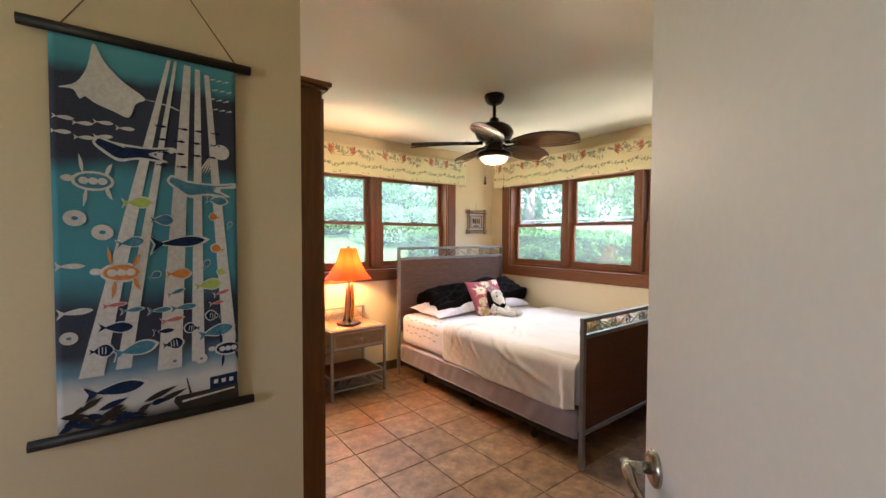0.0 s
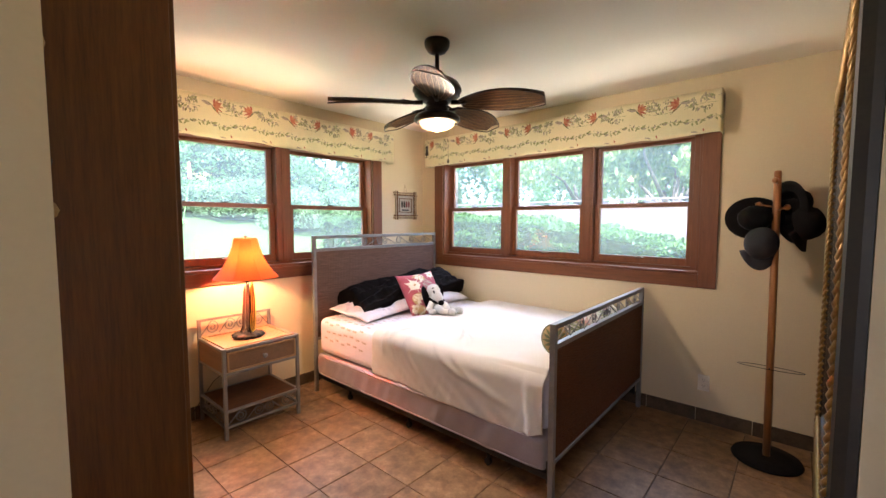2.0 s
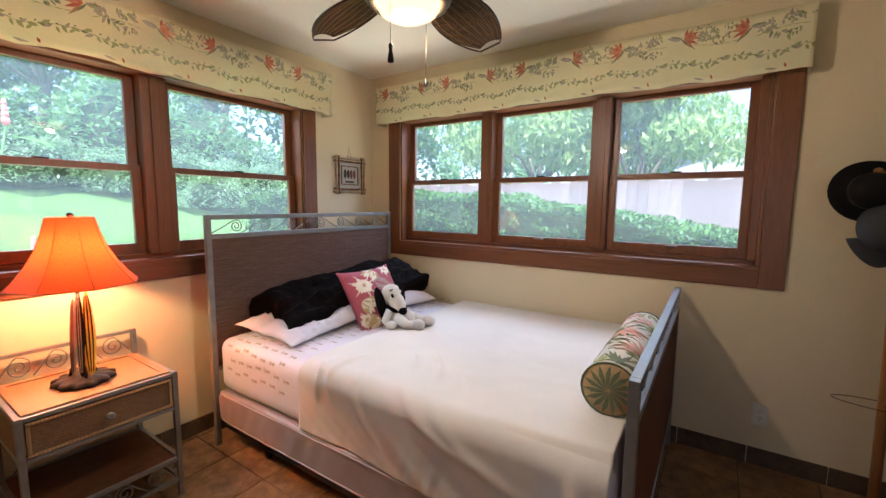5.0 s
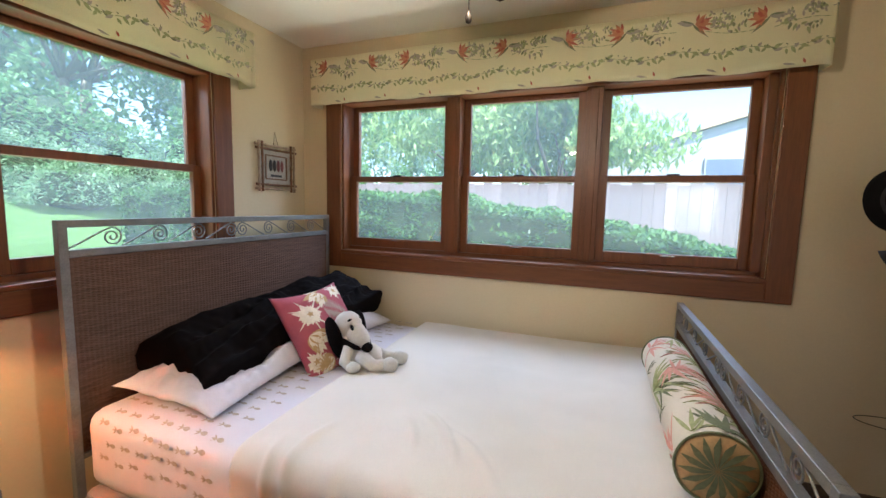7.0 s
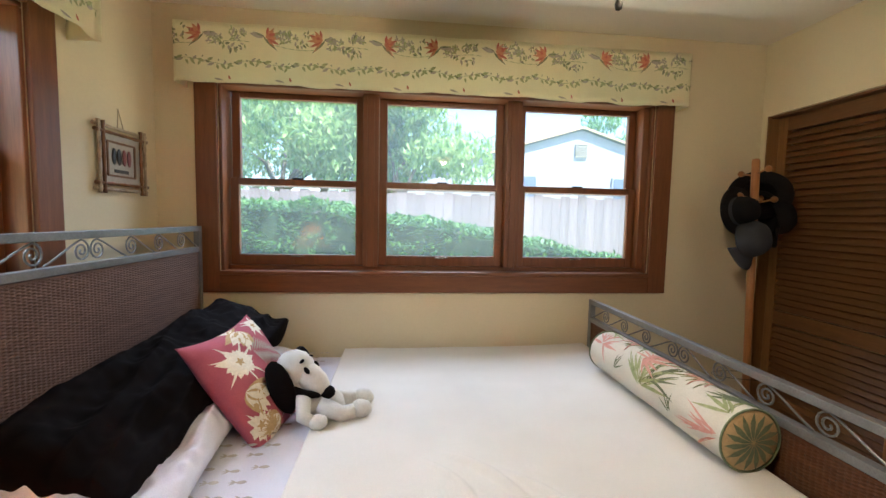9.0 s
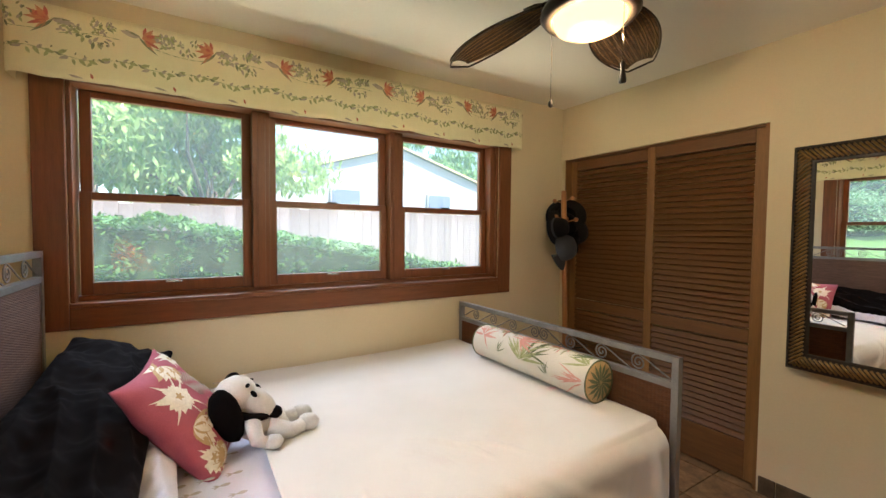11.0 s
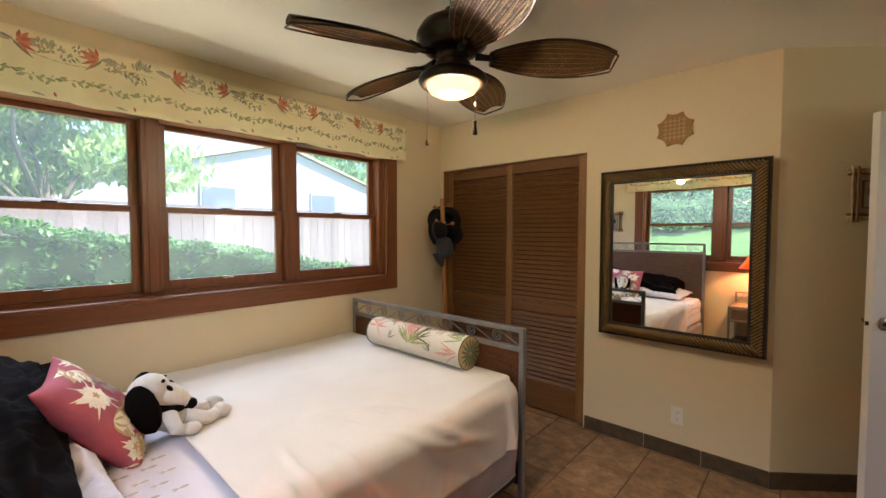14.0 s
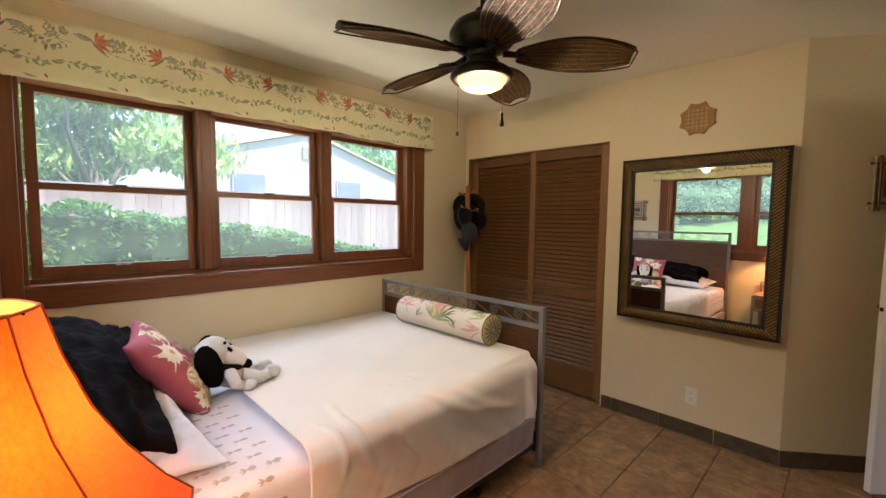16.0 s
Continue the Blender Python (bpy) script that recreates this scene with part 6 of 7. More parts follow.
blob(bm, (1.728, 4.43, 1.05), (0.012, 0.012, 0.012), n=10)
part("knob", bm, M_BRONZE, wd, "small dark knob")
mk = thing("shell_hanging", "narrow strand of shells hanging on the wardrobe side", "wall ornament", (1.43, 3.9, 1.5))
for k in range(17):
    bm = bmesh.new()
    z = 1.965 - 0.036 * k
    blob(bm, (1.422 + 0.010 * math.sin(k * 1.9), 3.886, z), (0.024 + 0.008 * math.sin(k * 2.3), 0.018, 0.023 + 0.004 * math.sin(k)), n=12, lump=0.2, seed=k)
    part("shell", bm, (M_BRONZE, M_IRON, M_PGREY, M_BRONZE, M_OCHRE)[k % 5], mk, ("dark shell", "black bead", "grey shell", "dark shell", "ochre shell")[k % 5])
bm = bmesh.new()
tube(bm, [(1.415, 3.899, 2.02), (1.415, 3.899, 1.30)], 0.004, 6)
part("strand", bm, M_IRON, mk, "dark cord")

# ---- tapestry ----
TX0, TX1, TZ0, TZ1, TY = 0.868, 1.222, 0.992, 1.862, 3.276
tap = thing("tapestry", "blue batik tapestry of sea life hung on two black rods", "tapestry", (1.05, TY, TZ0))


def tap_surf(u, v, off=0.0):
    """u, v in 0..1 over the cloth, v upward."""
    x = TX0 + u * (TX1 - TX0)
    z = TZ0 + v * (TZ1 - TZ0)
    return Vector((x, TY - off + 0.0035 * math.sin(u * 9 + 1.3 * math.sin(v * 5)) * math.sin(math.pi * v), z))


bm = bmesh.new()
sheet(bm, tap_surf, 30, 40, thick=0.0015)
cloth = part("cloth", bm, M_TAP, tap, "batik cloth dyed in teal and navy bands")
for z in (TZ0 - 0.004, TZ1 + 0.004):
    bm = bmesh.new()
    tube(bm, [(TX0 - 0.046, TY - 0.002, z), (TX1 + 0.036, TY - 0.002, z)], 0.0115, 12)
    part("rod", bm, M_IRON, tap, "round black rod")
bm = bmesh.new()
tube(bm, [(TX0 + 0.02, TY - 0.002, TZ1 + 0.014), (1.04, TY + 0.006, TZ1 + 0.26), (TX1 - 0.0, TY - 0.002, TZ1 + 0.014)], 0.0016, 6)
part("hanging_cord", bm, M_WARD, tap, "thin brown hanging cord")
AS = (TZ1 - TZ0) / (TX1 - TX0)
bm = bmesh.new()
rnd = random.Random(77)
W_, NV, BL, OR, GR, PK, DK = range(7)


def tshape(pts, mi, lift=1.0):
    flat_shape(bm, [(min(0.995, max(0.005, a)), min(0.995, max(0.005, b))) for a, b in pts], lambda u, v: tap_surf(u, v, 0.0015 + 0.0007 * lift), mi)


def soft(pts, n=4):
    """A closed outline rounded through its points."""
    out, m = [], len(pts)
    for k in range(m):
        p = [Vector(pts[(k + j) % m]) for j in (-1, 0, 1, 2)]
        for i in range(n):
            t = i / n
            q = 0.5 * (2 * p[1] + (p[2] - p[0]) * t + (2 * p[0] - 5 * p[1] + 4 * p[2] - p[3]) * t * t + (3 * p[1] - p[0] - 3 * p[2] + p[3]) * t ** 3)
            out.append((q.x, q.y))
    return out


def tray(u0, u1, v1, b0, b1, v0):
    n_ = 8
    for k in range(n_):
        a, b = k / n_, (k + 1) / n_
        L0, L1 = u0 + (b0 - u0) * a, u0 + (b0 - u0) * b
        R0, R1 = u1 + (b1 - u1) * a, u1 + (b1 - u1) * b
        y0, y1 = v1 + (v0 - v1) * a, v1 + (v0 - v1) * b
        vs = [bm.verts.new(tap_surf(x, y, 0.0022)) for x, y in ((L0, y0), (R0, y0), (R1, y1), (L1, y1))]
        bm.faces.new(vs).material_index = W_


for r in ((0.585, 0.605, 0.985, 0.10, 0.22, 0.14), (0.625, 0.640, 0.985, 0.28, 0.36, 0.15), (0.68, 0.72, 0.98, 0.50, 0.64, 0.13), (0.745, 0.775, 0.975, 0.70, 0.78, 0.14), (0.80, 0.83, 0.965, 0.90, 0.99, 0.16)):
    tray(*r)


def fish(u, v, ln, mi, ang=0, fat=0.42, outline=True, spot=None):
    """A fish: body and tail, with a pale outline."""
    def pt(lst, lift, m):
        a = radians(ang)
        tshape([(u + (x * math.cos(a) - y * math.sin(a)), v + (x * math.sin(a) + y * math.cos(a)) / AS) for x, y in lst], m, lift)
    def body(s):
        return [(ln * (0.5 - k / 12) * s, ln * fat * 0.5 * math.sin(math.pi * min(1, (k / 12) ** 0.75)) * s) for k in range(13)] + [(ln * (0.5 - k / 12) * s, -ln * fat * 0.5 * math.sin(math.pi * min(1, (k / 12) ** 0.75)) * s) for k in range(11, 0, -1)]
    tail = lambda s: [(-ln * 0.40, 0), (-ln * (0.5 + 0.20 * s), ln * 0.22 * s), (-ln * (0.5 + 0.1 * s), 0), (-ln * (0.5 + 0.20 * s), -ln * 0.22 * s)]
    if outline:
        pt(body(1.22), 2, W_), pt(tail(1.25), 2, W_)
    pt(body(1.0), 3, mi), pt(tail(0.9), 3, mi)
    if spot is not None:
        for k in range(3):
            x = ln * (-0.2 + 0.17 * k)
            pt([(x - ln * 0.025, ln * fat * 0.3), (x + ln * 0.025, ln * fat * 0.3), (x + ln * 0.025, -ln * fat * 0.3), (x - ln * 0.025, -ln * fat * 0.3)], 4, spot)


# ray
tshape(soft([(0.04, 0.862), (0.12, 0.880), (0.175, 0.925), (0.205, 0.985), (0.255, 0.945), (0.34, 0.905), (0.46, 0.868), (0.41, 0.850), (0.375, 0.812), (0.30, 0.822), (0.21, 0.836), (0.16, 0.850), (0.135, 0.842), (0.105, 0.862)]), W_, 2)
tshape([(0.44, 0.868), (0.60, 0.855), (0.68, 0.845), (0.60, 0.860)], W_, 2)
for k in range(7):
    fish(0.06 + 0.10 * (k % 4) + rnd.uniform(-0.01, 0.01), 0.79 - 0.035 * (k // 4) - 0.008 * (k % 2), 0.085, W_, rnd.uniform(-5, 5), 0.3, False)
for k in range(14):
    fish(0.56 + 0.10 * (k % 4) + rnd.uniform(-0.02, 0.02), 0.80 - 0.035 * (k // 4), 0.055, NV, 0, 0.3, False)
for k in range(12):
    fish(0.85 + 0.045 * (k % 3) + 0.02 * (k // 3 % 2), 0.955 - 0.028 * (k // 3), 0.035, W_, 20, 0.3, False)
# swimmer shapes
for cx, cy, s in ((0.38, 0.725, 1), (0.76, 0.640, -1)):
    tshape(soft([(cx - 0.19, cy + 0.012), (cx - 0.165, cy + 0.030), (cx - 0.12, cy + 0.022), (cx - 0.02, cy + 0.016), (cx + 0.10, cy + 0.014), (cx + 0.23, cy + 0.020), (cx + 0.245, cy + 0.006), (cx + 0.12, cy - 0.002), (cx + 0.20, cy - 0.022), (cx + 0.10, cy - 0.022), (cx + 0.02, cy - 0.022), (cx - 0.06, cy - 0.030), (cx - 0.14, cy - 0.010)]), W_, 3)
    tshape(soft([(cx - 0.175, cy + 0.012), (cx - 0.155, cy + 0.024), (cx - 0.12, cy + 0.016), (cx - 0.02, cy + 0.010), (cx + 0.10, cy + 0.009), (cx + 0.21, cy + 0.013), (cx + 0.09, cy - 0.003), (cx + 0.16, cy - 0.018), (cx + 0.05, cy - 0.015), (cx - 0.06, cy - 0.022), (cx - 0.13, cy - 0.004)]), NV if s > 0 else BL, 4)
# jellyfish
tshape([(0.90 + 0.055 * math.cos(a), 0.748 + 0.022 * math.sin(a)) for a in (2 * math.pi * k / 14 for k in range(14))], W_, 3)
for k in range(6):
    tshape(leaf_pts(0.88 - 0.010 * k, 0.732, 235 - 4 * k, 0.055 + 0.008 * k, 0.008), W_, 3)
# turtles
for cx, cy, mi, sz in ((0.19, 0.640, W_, 1.0), (0.32, 0.405, OR, 1.05), (0.93, 0.165, NV, 0.85)):
    e = lambda a, b, x=0, y=0: [(cx + x * sz + a * sz * math.cos(t), cy + (y * sz + b * sz * math.sin(t)) / AS) for t in (2 * math.pi * k / 16 for k in range(16))]
    tshape(e(0.105, 0.062), W_, 2)
    tshape(e(0.088, 0.047), BL if mi == W_ else mi, 3)
    for k in (-1, 0, 1):
        tshape(e(0.024, 0.022, 0.045 * k), W_, 4)
    tshape(e(0.030, 0.020, -0.12, 0.01), W_, 2)
    for sx, sy, an in ((-0.06, 0.06, 110), (-0.04, -0.06, 250), (0.07, 0.045, 40), (0.07, -0.045, 320)):
        tshape(leaf_pts(cx + sx * sz * 0.8, cy + sy * sz * 0.8 / AS, an, 0.05 * sz, 0.018), W_ if mi == W_ else mi, 3)
# pale round shells
for cx, cy, s in ((0.10, 0.545, 1), (0.23, 0.510, 1), (0.06, 0.245, 0.8), (0.60, 0.15, 0.8), (0.76, 0.145, 0.7)):
    e = lambda a, b: [(cx + a * s * math.cos(t), cy + b * s * math.sin(t) / AS) for t in (2 * math.pi * k / 16 for k in range(16))]
    tshape(e(0.055, 0.05), W_, 2)
    tshape(e(0.016, 0.012), BL, 3)
# dolphin
fish(0.66, 0.485, 0.27, NV, 6, 0.24)
for f in ((0.42, 0.590, 0.13, GR, 4, 0.5), (0.55, 0.545, 0.11, BL, 0, 0.6), (0.88, 0.605, 0.11, BL, -4, 0.5), (0.85, 0.558, 0.055, OR, 170, 0.9), (0.95, 0.535, 0.045, BL, 60, 0.6), (0.865, 0.465, 0.07, OR, 160, 0.8), (0.38, 0.485, 0.12, BL, 10, 0.5), (0.64, 0.395, 0.12, OR, 0, 0.55), (0.82, 0.360, 0.14, GR, 8, 0.5), (0.50, 0.395, 0.06, BL, 30, 0.7), (0.80, 0.42, 0.06, BL, 60, 0.6), (0.895, 0.395, 0.06, GR, 170, 0.8), (0.08, 0.425, 0.11, W_, 0, 0.25), (0.10, 0.310, 0.13, W_, 5, 0.25), (0.29, 0.322, 0.10, PK, 6, 0.26), (0.60, 0.268, 0.11, PK, 8, 0.26), (0.90, 0.335, 0.09, PK, 18, 0.26), (0.87, 0.305, 0.08, PK, 10, 0.26), (0.38, 0.305, 0.10, BL, 5, 0.28), (0.53, 0.298, 0.11, BL, 2, 0.28), (0.62, 0.345, 0.09, BL, 20, 0.28), (0.67, 0.30, 0.13, BL, 4, 0.28), (0.30, 0.262, 0.15, NV, -4, 0.42), (0.55, 0.238, 0.10, NV, 2, 0.3), (0.70, 0.238, 0.08, NV, 170, 0.8), (0.83, 0.268, 0.08, NV, 170, 0.8), (0.22, 0.205, 0.10, NV, 0, 0.75), (0.60, 0.200, 0.10, NV, 5, 0.75), (0.40, 0.200, 0.19, BL, 10, 0.42), (0.87, 0.222, 0.19, BL, 12, 0.40), (0.30, 0.100, 0.26, NV, 4, 0.30)):
    fish(*f, spot=W_ if f[3] == NV and f[5] > 0.6 else None)
# boat and rocks
tshape([(0.59, 0.035), (0.63, 0.005), (0.995, 0.005), (0.995, 0.055), (0.60, 0.048)], DK, 2)
tshape([(0.64, 0.028), (0.97, 0.040), (0.97, 0.045), (0.64, 0.034)], W_, 3)
tshape([(0.81, 0.05), (0.81, 0.085), (0.99, 0.090), (0.99, 0.055)], NV, 3)
for k in range(3):
    tshape([(0.835 + 0.05 * k, 0.064), (0.862 + 0.05 * k, 0.065), (0.862 + 0.05 * k, 0.077), (0.835 + 0.05 * k, 0.076)], W_, 4)
tshape([(0.685, 0.045), (0.665, 0.095), (0.672, 0.095), (0.70, 0.045)], DK, 3)
for k in range(22):
    tshape(leaf_pts(rnd.uniform(0.0, 0.5), rnd.uniform(0.008, 0.052), rnd.uniform(-8, 14), rnd.uniform(0.08, 0.2), 0.016), DK if k % 2 else NV, 2)
part("print", bm, [M_TWHITE, M_TNAVY, M_TBLUE, M_TORANGE, M_TGREEN, M_TPINK, M_MDARK], cloth, "batik sea creatures, light rays and a boat", recalc=False, kind="stuff")


# ---- outside ----
def ground_h(x, y):
    h = -0.25
    if y > 7.5:
        h += 0.28 * max(0, min(y - 8.0, 7)) + 0.10 * max(0, min(y - 15, 24)) + 0.12 * noise.noise(Vector((x * 0.2, y * 0.2, 0)))
    return h


bm = bmesh.new()
xs = [-600, -200, -80, -30] + [-15 + 1.5 * k for k in range(38)] + [60, 120, 300, 700]
ys = [-600, -200, -80, -30] + [-14 + 1.5 * k for k in range(40)] + [70, 130, 300, 700]
g = [[bm.verts.new((x, y, ground_h(x, y))) for y in ys] for x in xs]
for i in range(len(xs) - 1):
    for j in range(len(ys) - 1):
        bm.faces.new((g[i][j], g[i + 1][j], g[i + 1][j + 1], g[i][j + 1])).smooth = True
tagged(new("ground", mesh_of("ground", bm, M_GRASS, None)), "sunlit green lawn rising behind the house", "lawn", kind="structure")


def leaves(name, pts, size, mat, parent, seed, droop=0.5, aspect=0.38, kind="stuff", origin=(0, 0, 0)):
    """Many small folded leaves at pts, joined."""
    rg = np.random.default_rng(seed)
    p = np.asarray(pts) - np.asarray(origin)
    n = len(p)
    a = rg.uniform(0, 2 * np.pi, n)
    tilt = rg.normal(-droop, 0.5, n)
    d = np.stack([np.cos(a) * np.cos(tilt), np.sin(a) * np.cos(tilt), np.sin(tilt)], 1)
    side = np.stack([-np.sin(a), np.cos(a), rg.uniform(-0.5, 0.5, n)], 1)
    s = (size * rg.uniform(0.6, 1.3, n))[:, None]
    v = np.concatenate([p - d * s, p + side * s * aspect, p + d * s, p - side * s * aspect], 0)
    idx = np.arange(n)
    faces = np.stack([idx, idx + n, idx + 2 * n, idx + 3 * n], 1)
    me = bpy.data.meshes.new(name)
    me.from_pydata(v.tolist(), [], faces.tolist())
    me.materials.append(mat)
    ob = new(name, me)
    ob.parent = parent
    return tagged(ob, kind=kind)


HE = [(2.5, 1.02), (3.3, 1.18), (4.1, 1.33), (5.2, 1.48), (7.5, 1.58), (9.5, 1.5)]


def hedge_top(y):
    for (a, za), (b, zb) in zip(HE, HE[1:]):
        if y <= b:
            return za + (zb - za) * max(0, (y - a)) / (b - a)
    return HE[-1][1]


hedge = thing("hedge", "dense clipped green hedge outside the three-bay window", "hedge", (6.1, 5.5, -0.25))
rg = np.random.default_rng(5)
pts = []
while len(pts) < 42000:
    y = rg.uniform(2.45, 9.4)
    zt = hedge_top(y) + 0.07 * noise.noise(Vector((y * 2.2, 0, 0))) + 0.03 * noise.noise(Vector((y * 7, 3, 0)))
    w = rg.uniform()
    bulge = 0.12 * noise.noise(Vector((y * 2.5, 1, 0)))
    if w < 0.52:
        z = rg.uniform(-0.1 + (zt - 0.7) * 0.9, zt)
        x = 5.62 - bulge + 0.10 * noise.noise(Vector((y * 3, z * 3, 0))) + 0.16 * noise.noise(Vector((y * 9, z * 9, 4))) + abs(rg.normal(0, 0.05)) + 0.12 * max(0, z - zt + 0.2)
    else:
        x = rg.uniform(5.6, 6.6)
        z = zt + 0.06 * noise.noise(Vector((x * 4, y * 4, 2))) - abs(rg.normal(0, 0.04)) - 0.5 * (x < 5.68) * 0.05 + (0.03 if rg.uniform() > 0.985 else 0)
    pts.append((x, y, z))
leaves("foliage", pts, 0.027, M_HEDGE, hedge, 6, -0.2, 0.42, origin=(6.1, 5.5, -0.25))
# Dark sheets behind the leaves stand for the hedge's shaded inside.
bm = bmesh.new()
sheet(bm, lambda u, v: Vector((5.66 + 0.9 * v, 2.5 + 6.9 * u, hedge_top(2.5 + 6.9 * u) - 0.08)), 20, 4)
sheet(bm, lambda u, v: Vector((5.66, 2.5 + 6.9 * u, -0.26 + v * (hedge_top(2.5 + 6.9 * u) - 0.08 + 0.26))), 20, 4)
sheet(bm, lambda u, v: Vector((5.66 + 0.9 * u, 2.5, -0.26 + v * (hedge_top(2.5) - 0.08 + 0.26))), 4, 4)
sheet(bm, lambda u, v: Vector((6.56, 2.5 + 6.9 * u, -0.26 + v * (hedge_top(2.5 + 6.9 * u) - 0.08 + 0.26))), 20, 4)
part("core", bm, M_LEAF_SHADE, hedge)

fence = thing("fence", "pale weathered board fence behind the hedge", "fence", (9.0, 4, -0.25))
bm = bmesh.new()
box(bm, 9.0, 0, -0.27, 9.02, 0.1485, 1.78, 0.003)
me = mesh_of("board", bm, M_FENCE, None)
for k in range(150):
    o = new("board", me)
    o.parent = fence
    o.location = (0, -10 + 0.15 * k - 4, 0.25 + 0.012 * ((k * 7) % 5 - 2))
    o.location.x = -9.0 + 0.0
for z in (0.2, 1.45):
    bx("fence_rail", fence, M_FENCE, 9.021, -10, z, 9.06, 12.5, z + 0.09)
bx("fence_cap", fence, M_FENCE, 8.985, -10, 1.815, 9.05, 12.5, 1.85)

house = thing("neighbour_house", "pale gabled neighbour house behind the fence", "house", (18, -1, -0.25))
bm = bmesh.new()
GY, GZ, GS, GH = -1.0, 4.25, 0.30, 6.5
yy = (GY - GH, GY + GH)
sec = [(yy[0], -0.3), (yy[1], -0.3), (yy[1], GZ - GS * GH), (GY, GZ), (yy[0], GZ - GS * GH)]
fr_ = [bm.verts.new((15.0, y, z)) for y, z in sec]
bk_ = [bm.verts.new((24.0, y, z)) for y, z in sec]
bm.faces.new(fr_), bm.faces.new(bk_[::-1])
for k in range(5):
    bm.faces.new((fr_[k], fr_[(k + 1) % 5], bk_[(k + 1) % 5], bk_[k]))
part("wall", bm, M_HOUSE, house)
for s in (-1, 1):
    bm = bmesh.new()
    e = GH + 0.6
    q = [(14.9, GY, GZ + 0.03), (24.4, GY, GZ + 0.03), (24.4, GY + s * e, GZ + 0.03 - GS * e), (14.9, GY + s * e, GZ + 0.03 - GS * e)]
    lo = [bm.verts.new(p) for p in q]
    hi = [bm.verts.new((p[0], p[1], p[2] + 0.05)) for p in q]
    bm.faces.new(lo), bm.faces.new(hi[::-1])
    for k in range(4):
        bm.faces.new((lo[k], lo[(k + 1) % 4], hi[(k + 1) % 4], hi[k]))
    part("roof", bm, M_ROOF, house)
    bm = bmesh.new()
    q = [(GY, GZ + 0.02), (GY + s * e, GZ + 0.02 - GS * e), (GY + s * e, GZ + 0.09 - GS * e), (GY, GZ + 0.09)]
    a_ = [bm.verts.new((14.86, y, z)) for y, z in q]
    b_ = [bm.verts.new((14.895, y, z)) for y, z in q]
    bm.faces.new(a_), bm.faces.new(b_[::-1])
    for k in range(4):
        bm.faces.new((a_[k], a_[(k + 1) % 4], b_[(k + 1) % 4], b_[k]))
    part("fascia", bm, M_FASCIA, house, "tan fascia board")
for y in (0.9, -2.55):
    bm = bmesh.new()
    box(bm, 14.93, y - 0.5, 2.05, 14.995, y + 0.5, 2.80, 0.01)
    wn_ = part("window", bm, M_HOUSE, house)
    bm = bmesh.new()
    box(bm, 14.91, y - 0.45, 2.10, 14.929, y + 0.45, 2.75)
    part("pane", bm, M_HWIN, wn_, "dark screened pane")
bm = bmesh.new()
for k in range(6):
    box(bm, 14.94, GY - 0.2, 3.40 + 0.075 * k, 14.99, GY + 0.2, 3.445 + 0.075 * k)
part("gable_vent", bm, M_PGREY, house, "slatted gable vent")


def tree(at, height, crown, n, size, mat, seed, label, name="tree", group="trees in the garden", clumps=26, flat=0.7):
    rg = np.random.default_rng(seed)
    rn = random.Random(seed)
    at = (at[0], at[1], ground_h(at[0], at[1]) - 0.1 if at[1] > 7.5 else -0.3)
    t = thing(name, label, "tree", at, group)
    bm = bmesh.new()
    A = Vector(at)
    fork = A + Vector((0.1, 0.0, height * 0.38))
    tube(bm, [A, A + Vector((0.04, 0.03, height * 0.2)), fork], [height * 0.034, height * 0.026, height * 0.018], 12)
    cs = []
    for k in range(clumps):
        a, e = rn.uniform(0, 6.283), rn.uniform(-0.25, 1.0)
        r = crown * rn.uniform(0.45, 1.0)
        c = A + Vector((math.cos(a) * r * math.sqrt(max(0.05, 1 - e * e * 0.8)), math.sin(a) * r * math.sqrt(max(0.05, 1 - e * e * 0.8)), height * 0.56 + e * crown * flat))
        cs.append((c, crown * rn.uniform(0.18, 0.36)))
        if k % 4 == 0:
            m_ = fork.lerp(c, 0.5) + Vector((rn.uniform(-0.2, 0.2), rn.uniform(-0.2, 0.2), 0.1))
            tube(bm, [fork - Vector((0, 0, 0.2)), m_, c], [height * 0.011, height * 0.006, height * 0.002], 7)
    part("trunk", bm, M_BARK, t, "grey-brown trunk with limbs")
    P_ = []
    for k in range(n):
        c, r = cs[rn.randrange(clumps)]
        v = rg.normal(0, 1, 3)
        v /= np.linalg.norm(v)
        rr = r * rg.uniform(0.3, 1.0) ** 0.5
        P_.append((c.x + v[0] * rr * 1.25, c.y + v[1] * rr * 1.25, c.z + v[2] * rr * 0.8))
    leaves("crown", P_, size, mat, t, seed, 0.7, 0.30, kind="", origin=at)
    return t


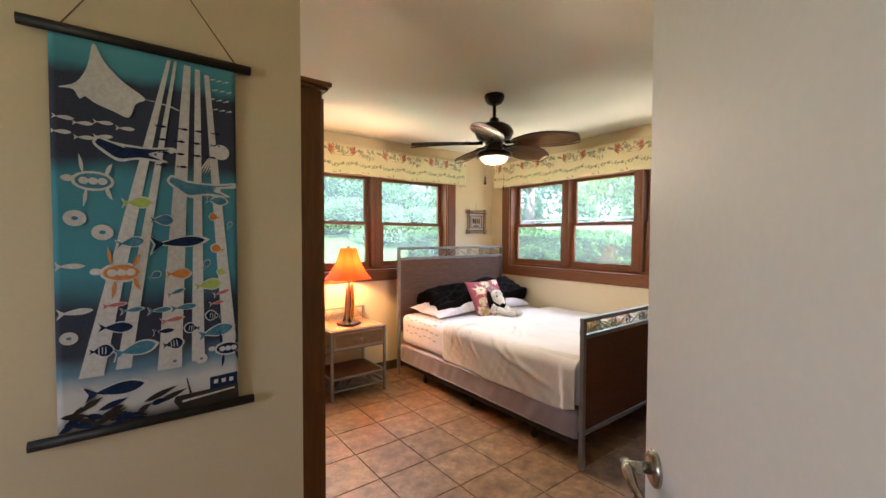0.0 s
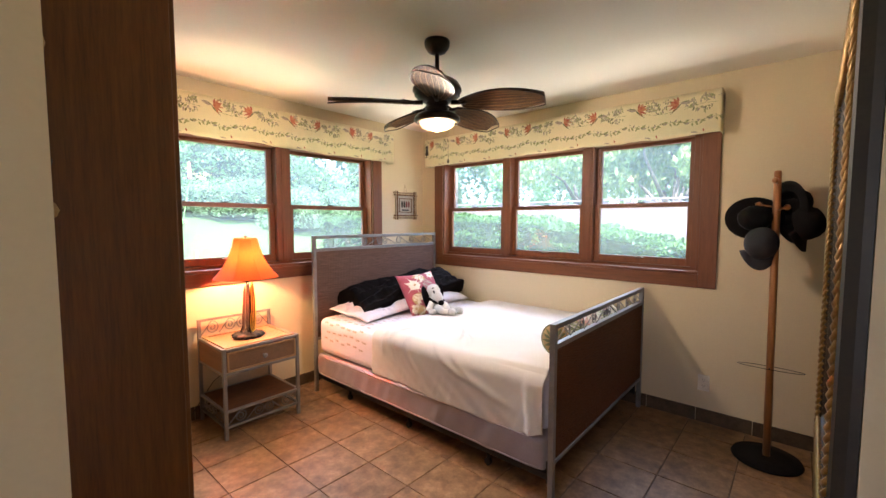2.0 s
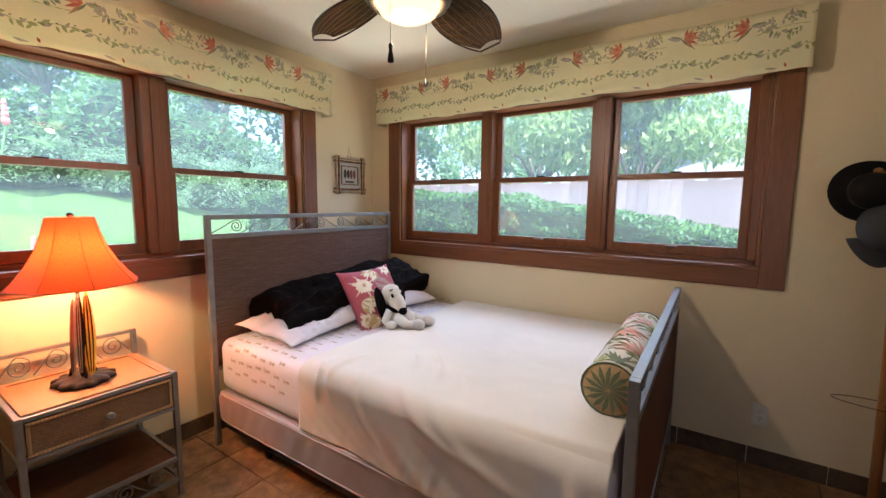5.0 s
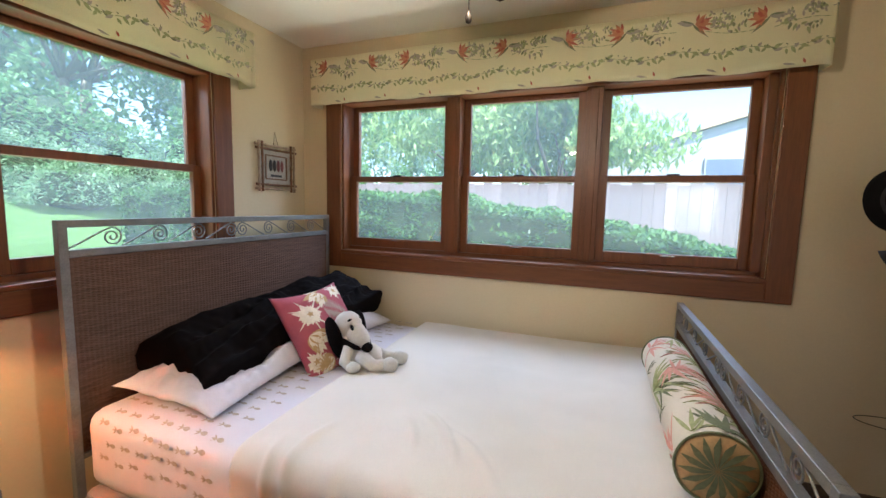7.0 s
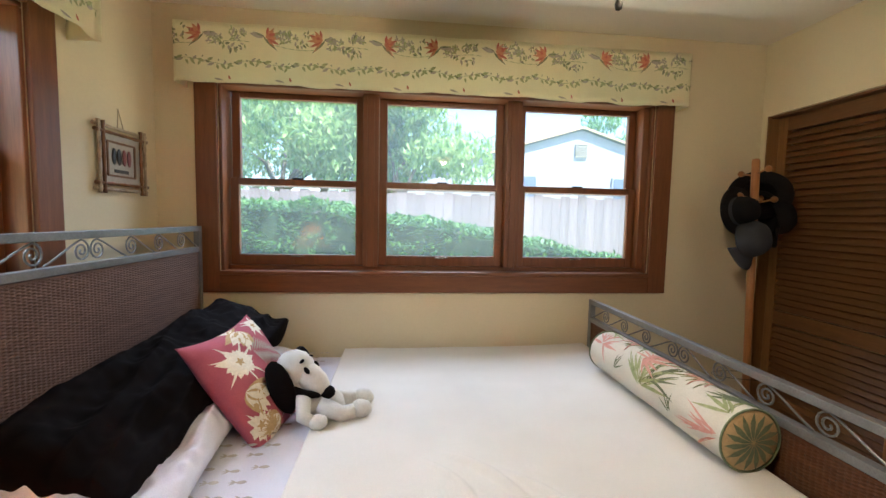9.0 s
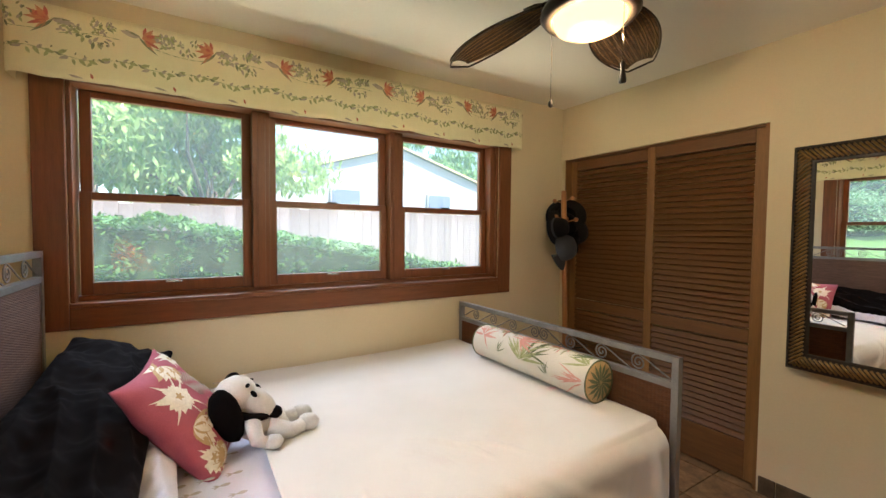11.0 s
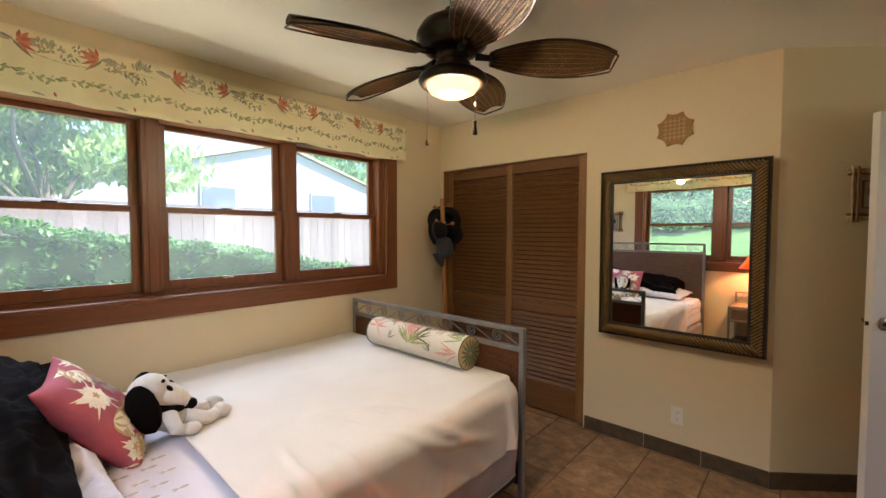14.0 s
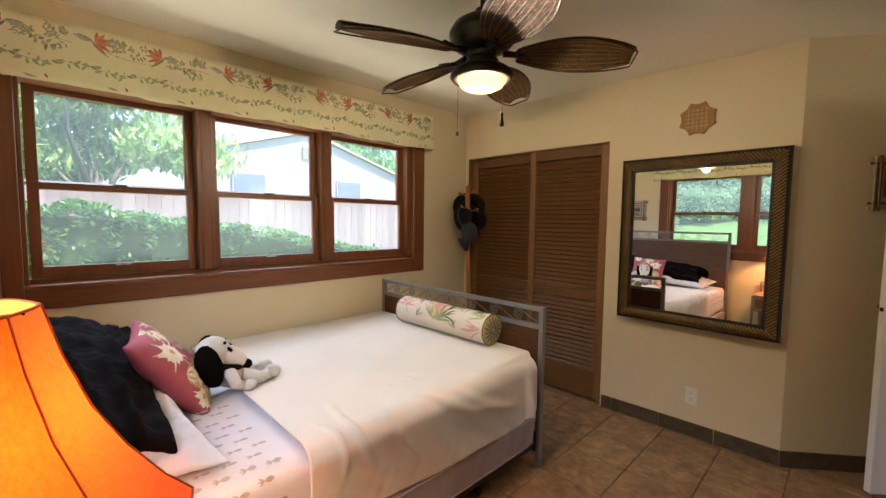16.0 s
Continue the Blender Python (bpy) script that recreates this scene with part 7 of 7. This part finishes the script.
tree((11.3, 4.75), 5.2, 2.0, 11000, 0.11, M_TREE, 31, "spreading green tree with drooping leaves behind the fence")
tree((13.5, 7.8), 6.5, 2.8, 9000, 0.12, M_TREE, 32, "leafy green tree beyond the fence")
tree((12.0, 11.5), 6.5, 2.8, 8000, 0.12, M_TREE2, 33, "dense green tree near the corner of the fence")
tree((21, 8.0), 9, 4.2, 8000, 0.20, M_TREE2, 34, "tall green tree far behind the fence")
tree((27, -9.0), 9, 4.5, 7000, 0.22, M_TREE2, 35, "green tree beyond the neighbour house")
for k, (x, y, h, c) in enumerate(((-9, 25, 9, 4.2), (-3.5, 24, 8.5, 4.0), (1.5, 26, 9.5, 4.5), (6.5, 23, 8.0, 4.0), (11.5, 22, 9, 4.2), (17, 19, 9, 4.2), (15, 27, 11, 5.0), (4, 31, 12, 5.5), (-6, 32, 12, 5.5), (24, 24, 12, 5.5), (-15, 22, 9, 4.5))):
    tree((x, y), h, c, 6500, 0.20, M_TREE2, 50 + k, "tall green tree on the slope behind the lawn" if k % 2 else "broad green tree at the top of the lawn", clumps=30, flat=1.1)


def shrub(x, y, w, h, n, mat, seed, label, size=0.045):
    z = ground_h(x, y)
    t = thing("shrub", label, "shrub", (x, y, z), "shrubs along the lawn")
    rg = np.random.default_rng(seed)
    v = rg.normal(0, 1, (n, 3))
    v /= np.linalg.norm(v, axis=1)[:, None]
    v[:, 2] = np.abs(v[:, 2])
    k = 1 + 0.25 * np.sin(v[:, 0] * 5 + seed) * np.cos(v[:, 1] * 6) - 0.15 * rg.uniform(0, 1, n)
    P_ = np.stack([x + v[:, 0] * w * k, y + v[:, 1] * w * k * 0.8, z + 0.05 + v[:, 2] * h * k], 1)
    leaves("foliage", P_, size, mat, t, seed, 0.1, 0.45, kind="", origin=(x, y, z))
    # A dark blob stands for the shaded inside of the shrub.
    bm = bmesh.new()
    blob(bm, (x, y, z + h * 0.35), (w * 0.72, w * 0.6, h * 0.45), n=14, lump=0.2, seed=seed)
    part("core", bm, M_LEAF_SHADE, t)
    return t


for k in range(14):
    x = -10 + k * 2.1
    shrub(x, 18.0 + 0.8 * math.sin(k * 2.1), 1.6, 2.4 + 0.7 * math.sin(k * 1.7), 4200, M_TREE2, 200 + k, "tall dark green shrub below the trees", 0.09)
woods = tagged(new("woods"), "far band of mixed green woods", "woods", kind="stuff")
ORIGIN[woods.name] = (0, 0, 0)
rg = np.random.default_rng(71)
n_ = 60000
u = rg.uniform(0, 1, n_)
px, py = -34 + 92 * u, 30 + rg.uniform(-1, 1, n_) - 14 * np.maximum(0, u - 0.55)
pz = rg.uniform(0, 1, n_) * (11 + 2.2 * np.sin(u * 47) + 1.5 * np.sin(u * 111)) + 0.3
py = py + 1.6 * np.sin(px * 0.9) * np.cos(pz * 0.8)
leaves("woods_foliage", np.stack([px, py, pz], 1), 0.30, M_TREE2, woods, 72, 0.3, 0.5)
rn = random.Random(12)
for k in range(17):
    x = -8 + k * 1.35 + rn.uniform(-0.3, 0.3)
    shrub(x, 15.6 + rn.uniform(-0.8, 0.8) - 0.10 * max(0, x - 4), rn.uniform(0.9, 1.3), rn.uniform(0.6, 1.1), 3200, M_SHRUB, 100 + k, "rounded pale green shrub at the edge of the lawn" if k % 3 else "low flowering shrub at the edge of the lawn")
for k, (x, y, w, h) in enumerate(((7.2, 13.2, 0.95, 0.85), (8.8, 12.4, 1.0, 1.0), (10.4, 13.2, 1.0, 1.1), (6.0, 14.4, 1.0, 0.9))):
    shrub(x, y, w, h, 4200, M_SHRUB, 140 + k, "leafy pale green shrub beside the lawn")


def broad_plant(x, y, seed, label, n=7, hh=2.0):
    z = ground_h(x, y)
    t = thing("ginger_plant", label, "plant", (x, y, z), "broad-leaved plants by the window")
    rn = random.Random(seed)
    for k in range(n):
        a, ln = rn.uniform(0, 6.28), rn.uniform(0.7, 1.0) * hh
        bm = bmesh.new()
        base = Vector((x + 0.06 * math.cos(a), y + 0.06 * math.sin(a), z))
        tip = Vector((x + math.cos(a) * 0.42 * ln * 0.5, y + 0.3 * math.sin(a) * 0.42 * ln * 0.5 + 0.12, z + ln))
        tube(bm, [base, base.lerp(tip, 0.5) + Vector((0, 0, 0.06)), tip], [0.009, 0.008, 0.005], 6)
        st = part("stem", bm, M_HELI, t)
        bm = bmesh.new()
        for j in range(4):
            c = base.lerp(tip, 0.45 + 0.17 * j)
            aa, L, w = a + 2.2 * j, 0.26, 0.05
            d = Vector((math.cos(aa), 0.45 * math.sin(aa), 0.35)).normalized()
            sd = d.cross(Vector((0, 0, 1))).normalized()
            sheet(bm, lambda u, v: c + d * (u * L) + Vector((0, 0, -0.12 * u * u)) + sd * ((2 * v - 1) * w * math.sin(math.pi * max(0.02, min(0.98, u))) ** 0.7), 8, 2)
        part("leaf", bm, M_HELI, st, recalc=False)
        if k % 3 == 0:
            bm = bmesh.new()
            for j in range(4):
                blob(bm, tip + Vector((0, 0, 0.02 + 0.035 * j)), (0.022 - 0.003 * j, 0.022 - 0.003 * j, 0.030), n=8)
            part("flower", bm, M_HELIF, st, "pink flower spike")
    return t


broad_plant(2.25, 6.85, 3, "tall broad-leaved ginger with pink spikes outside the window", 4, 2.2)
broad_plant(3.0, 7.2, 5, "broad-leaved green plant under the window", 5, 1.35)

# ---- floor tiles ----
TS, GX, GY0 = 0.333, 2.148, 4.187
bm = bmesh.new()
box(bm, 0.003, 0.003, -0.012, TS - 0.003, TS - 0.003, 0.0, 0.003)
full = mesh_of("floor_tile", bm, M_TILE, None)
for i in range(-6, 8):
    for j in range(-8, 6):
        x, y = GX + i * TS, GY0 + j * TS
        if x + TS < 0.2 or y + TS < 1.9 or x > XE - 0.01 or y > YN - 0.01:
            continue
        if y < YS - 0.35 and x > 2.2:
            continue
        if x + TS <= XE and y + TS <= YN:
            me = full
        else:
            bm = bmesh.new()
            box(bm, 0.003, 0.003, -0.012, min(TS - 0.003, XE - x - 0.002), min(TS - 0.003, YN - y - 0.002), 0.0, 0.003)
            me = mesh_of("floor_tile", bm, M_TILE, None)
        o = new("floor_tile", me)
        o.parent, o.location = floor, (x, y, 0.001 * (((i * 5 + j * 3) % 3) - 1) * 0.6)
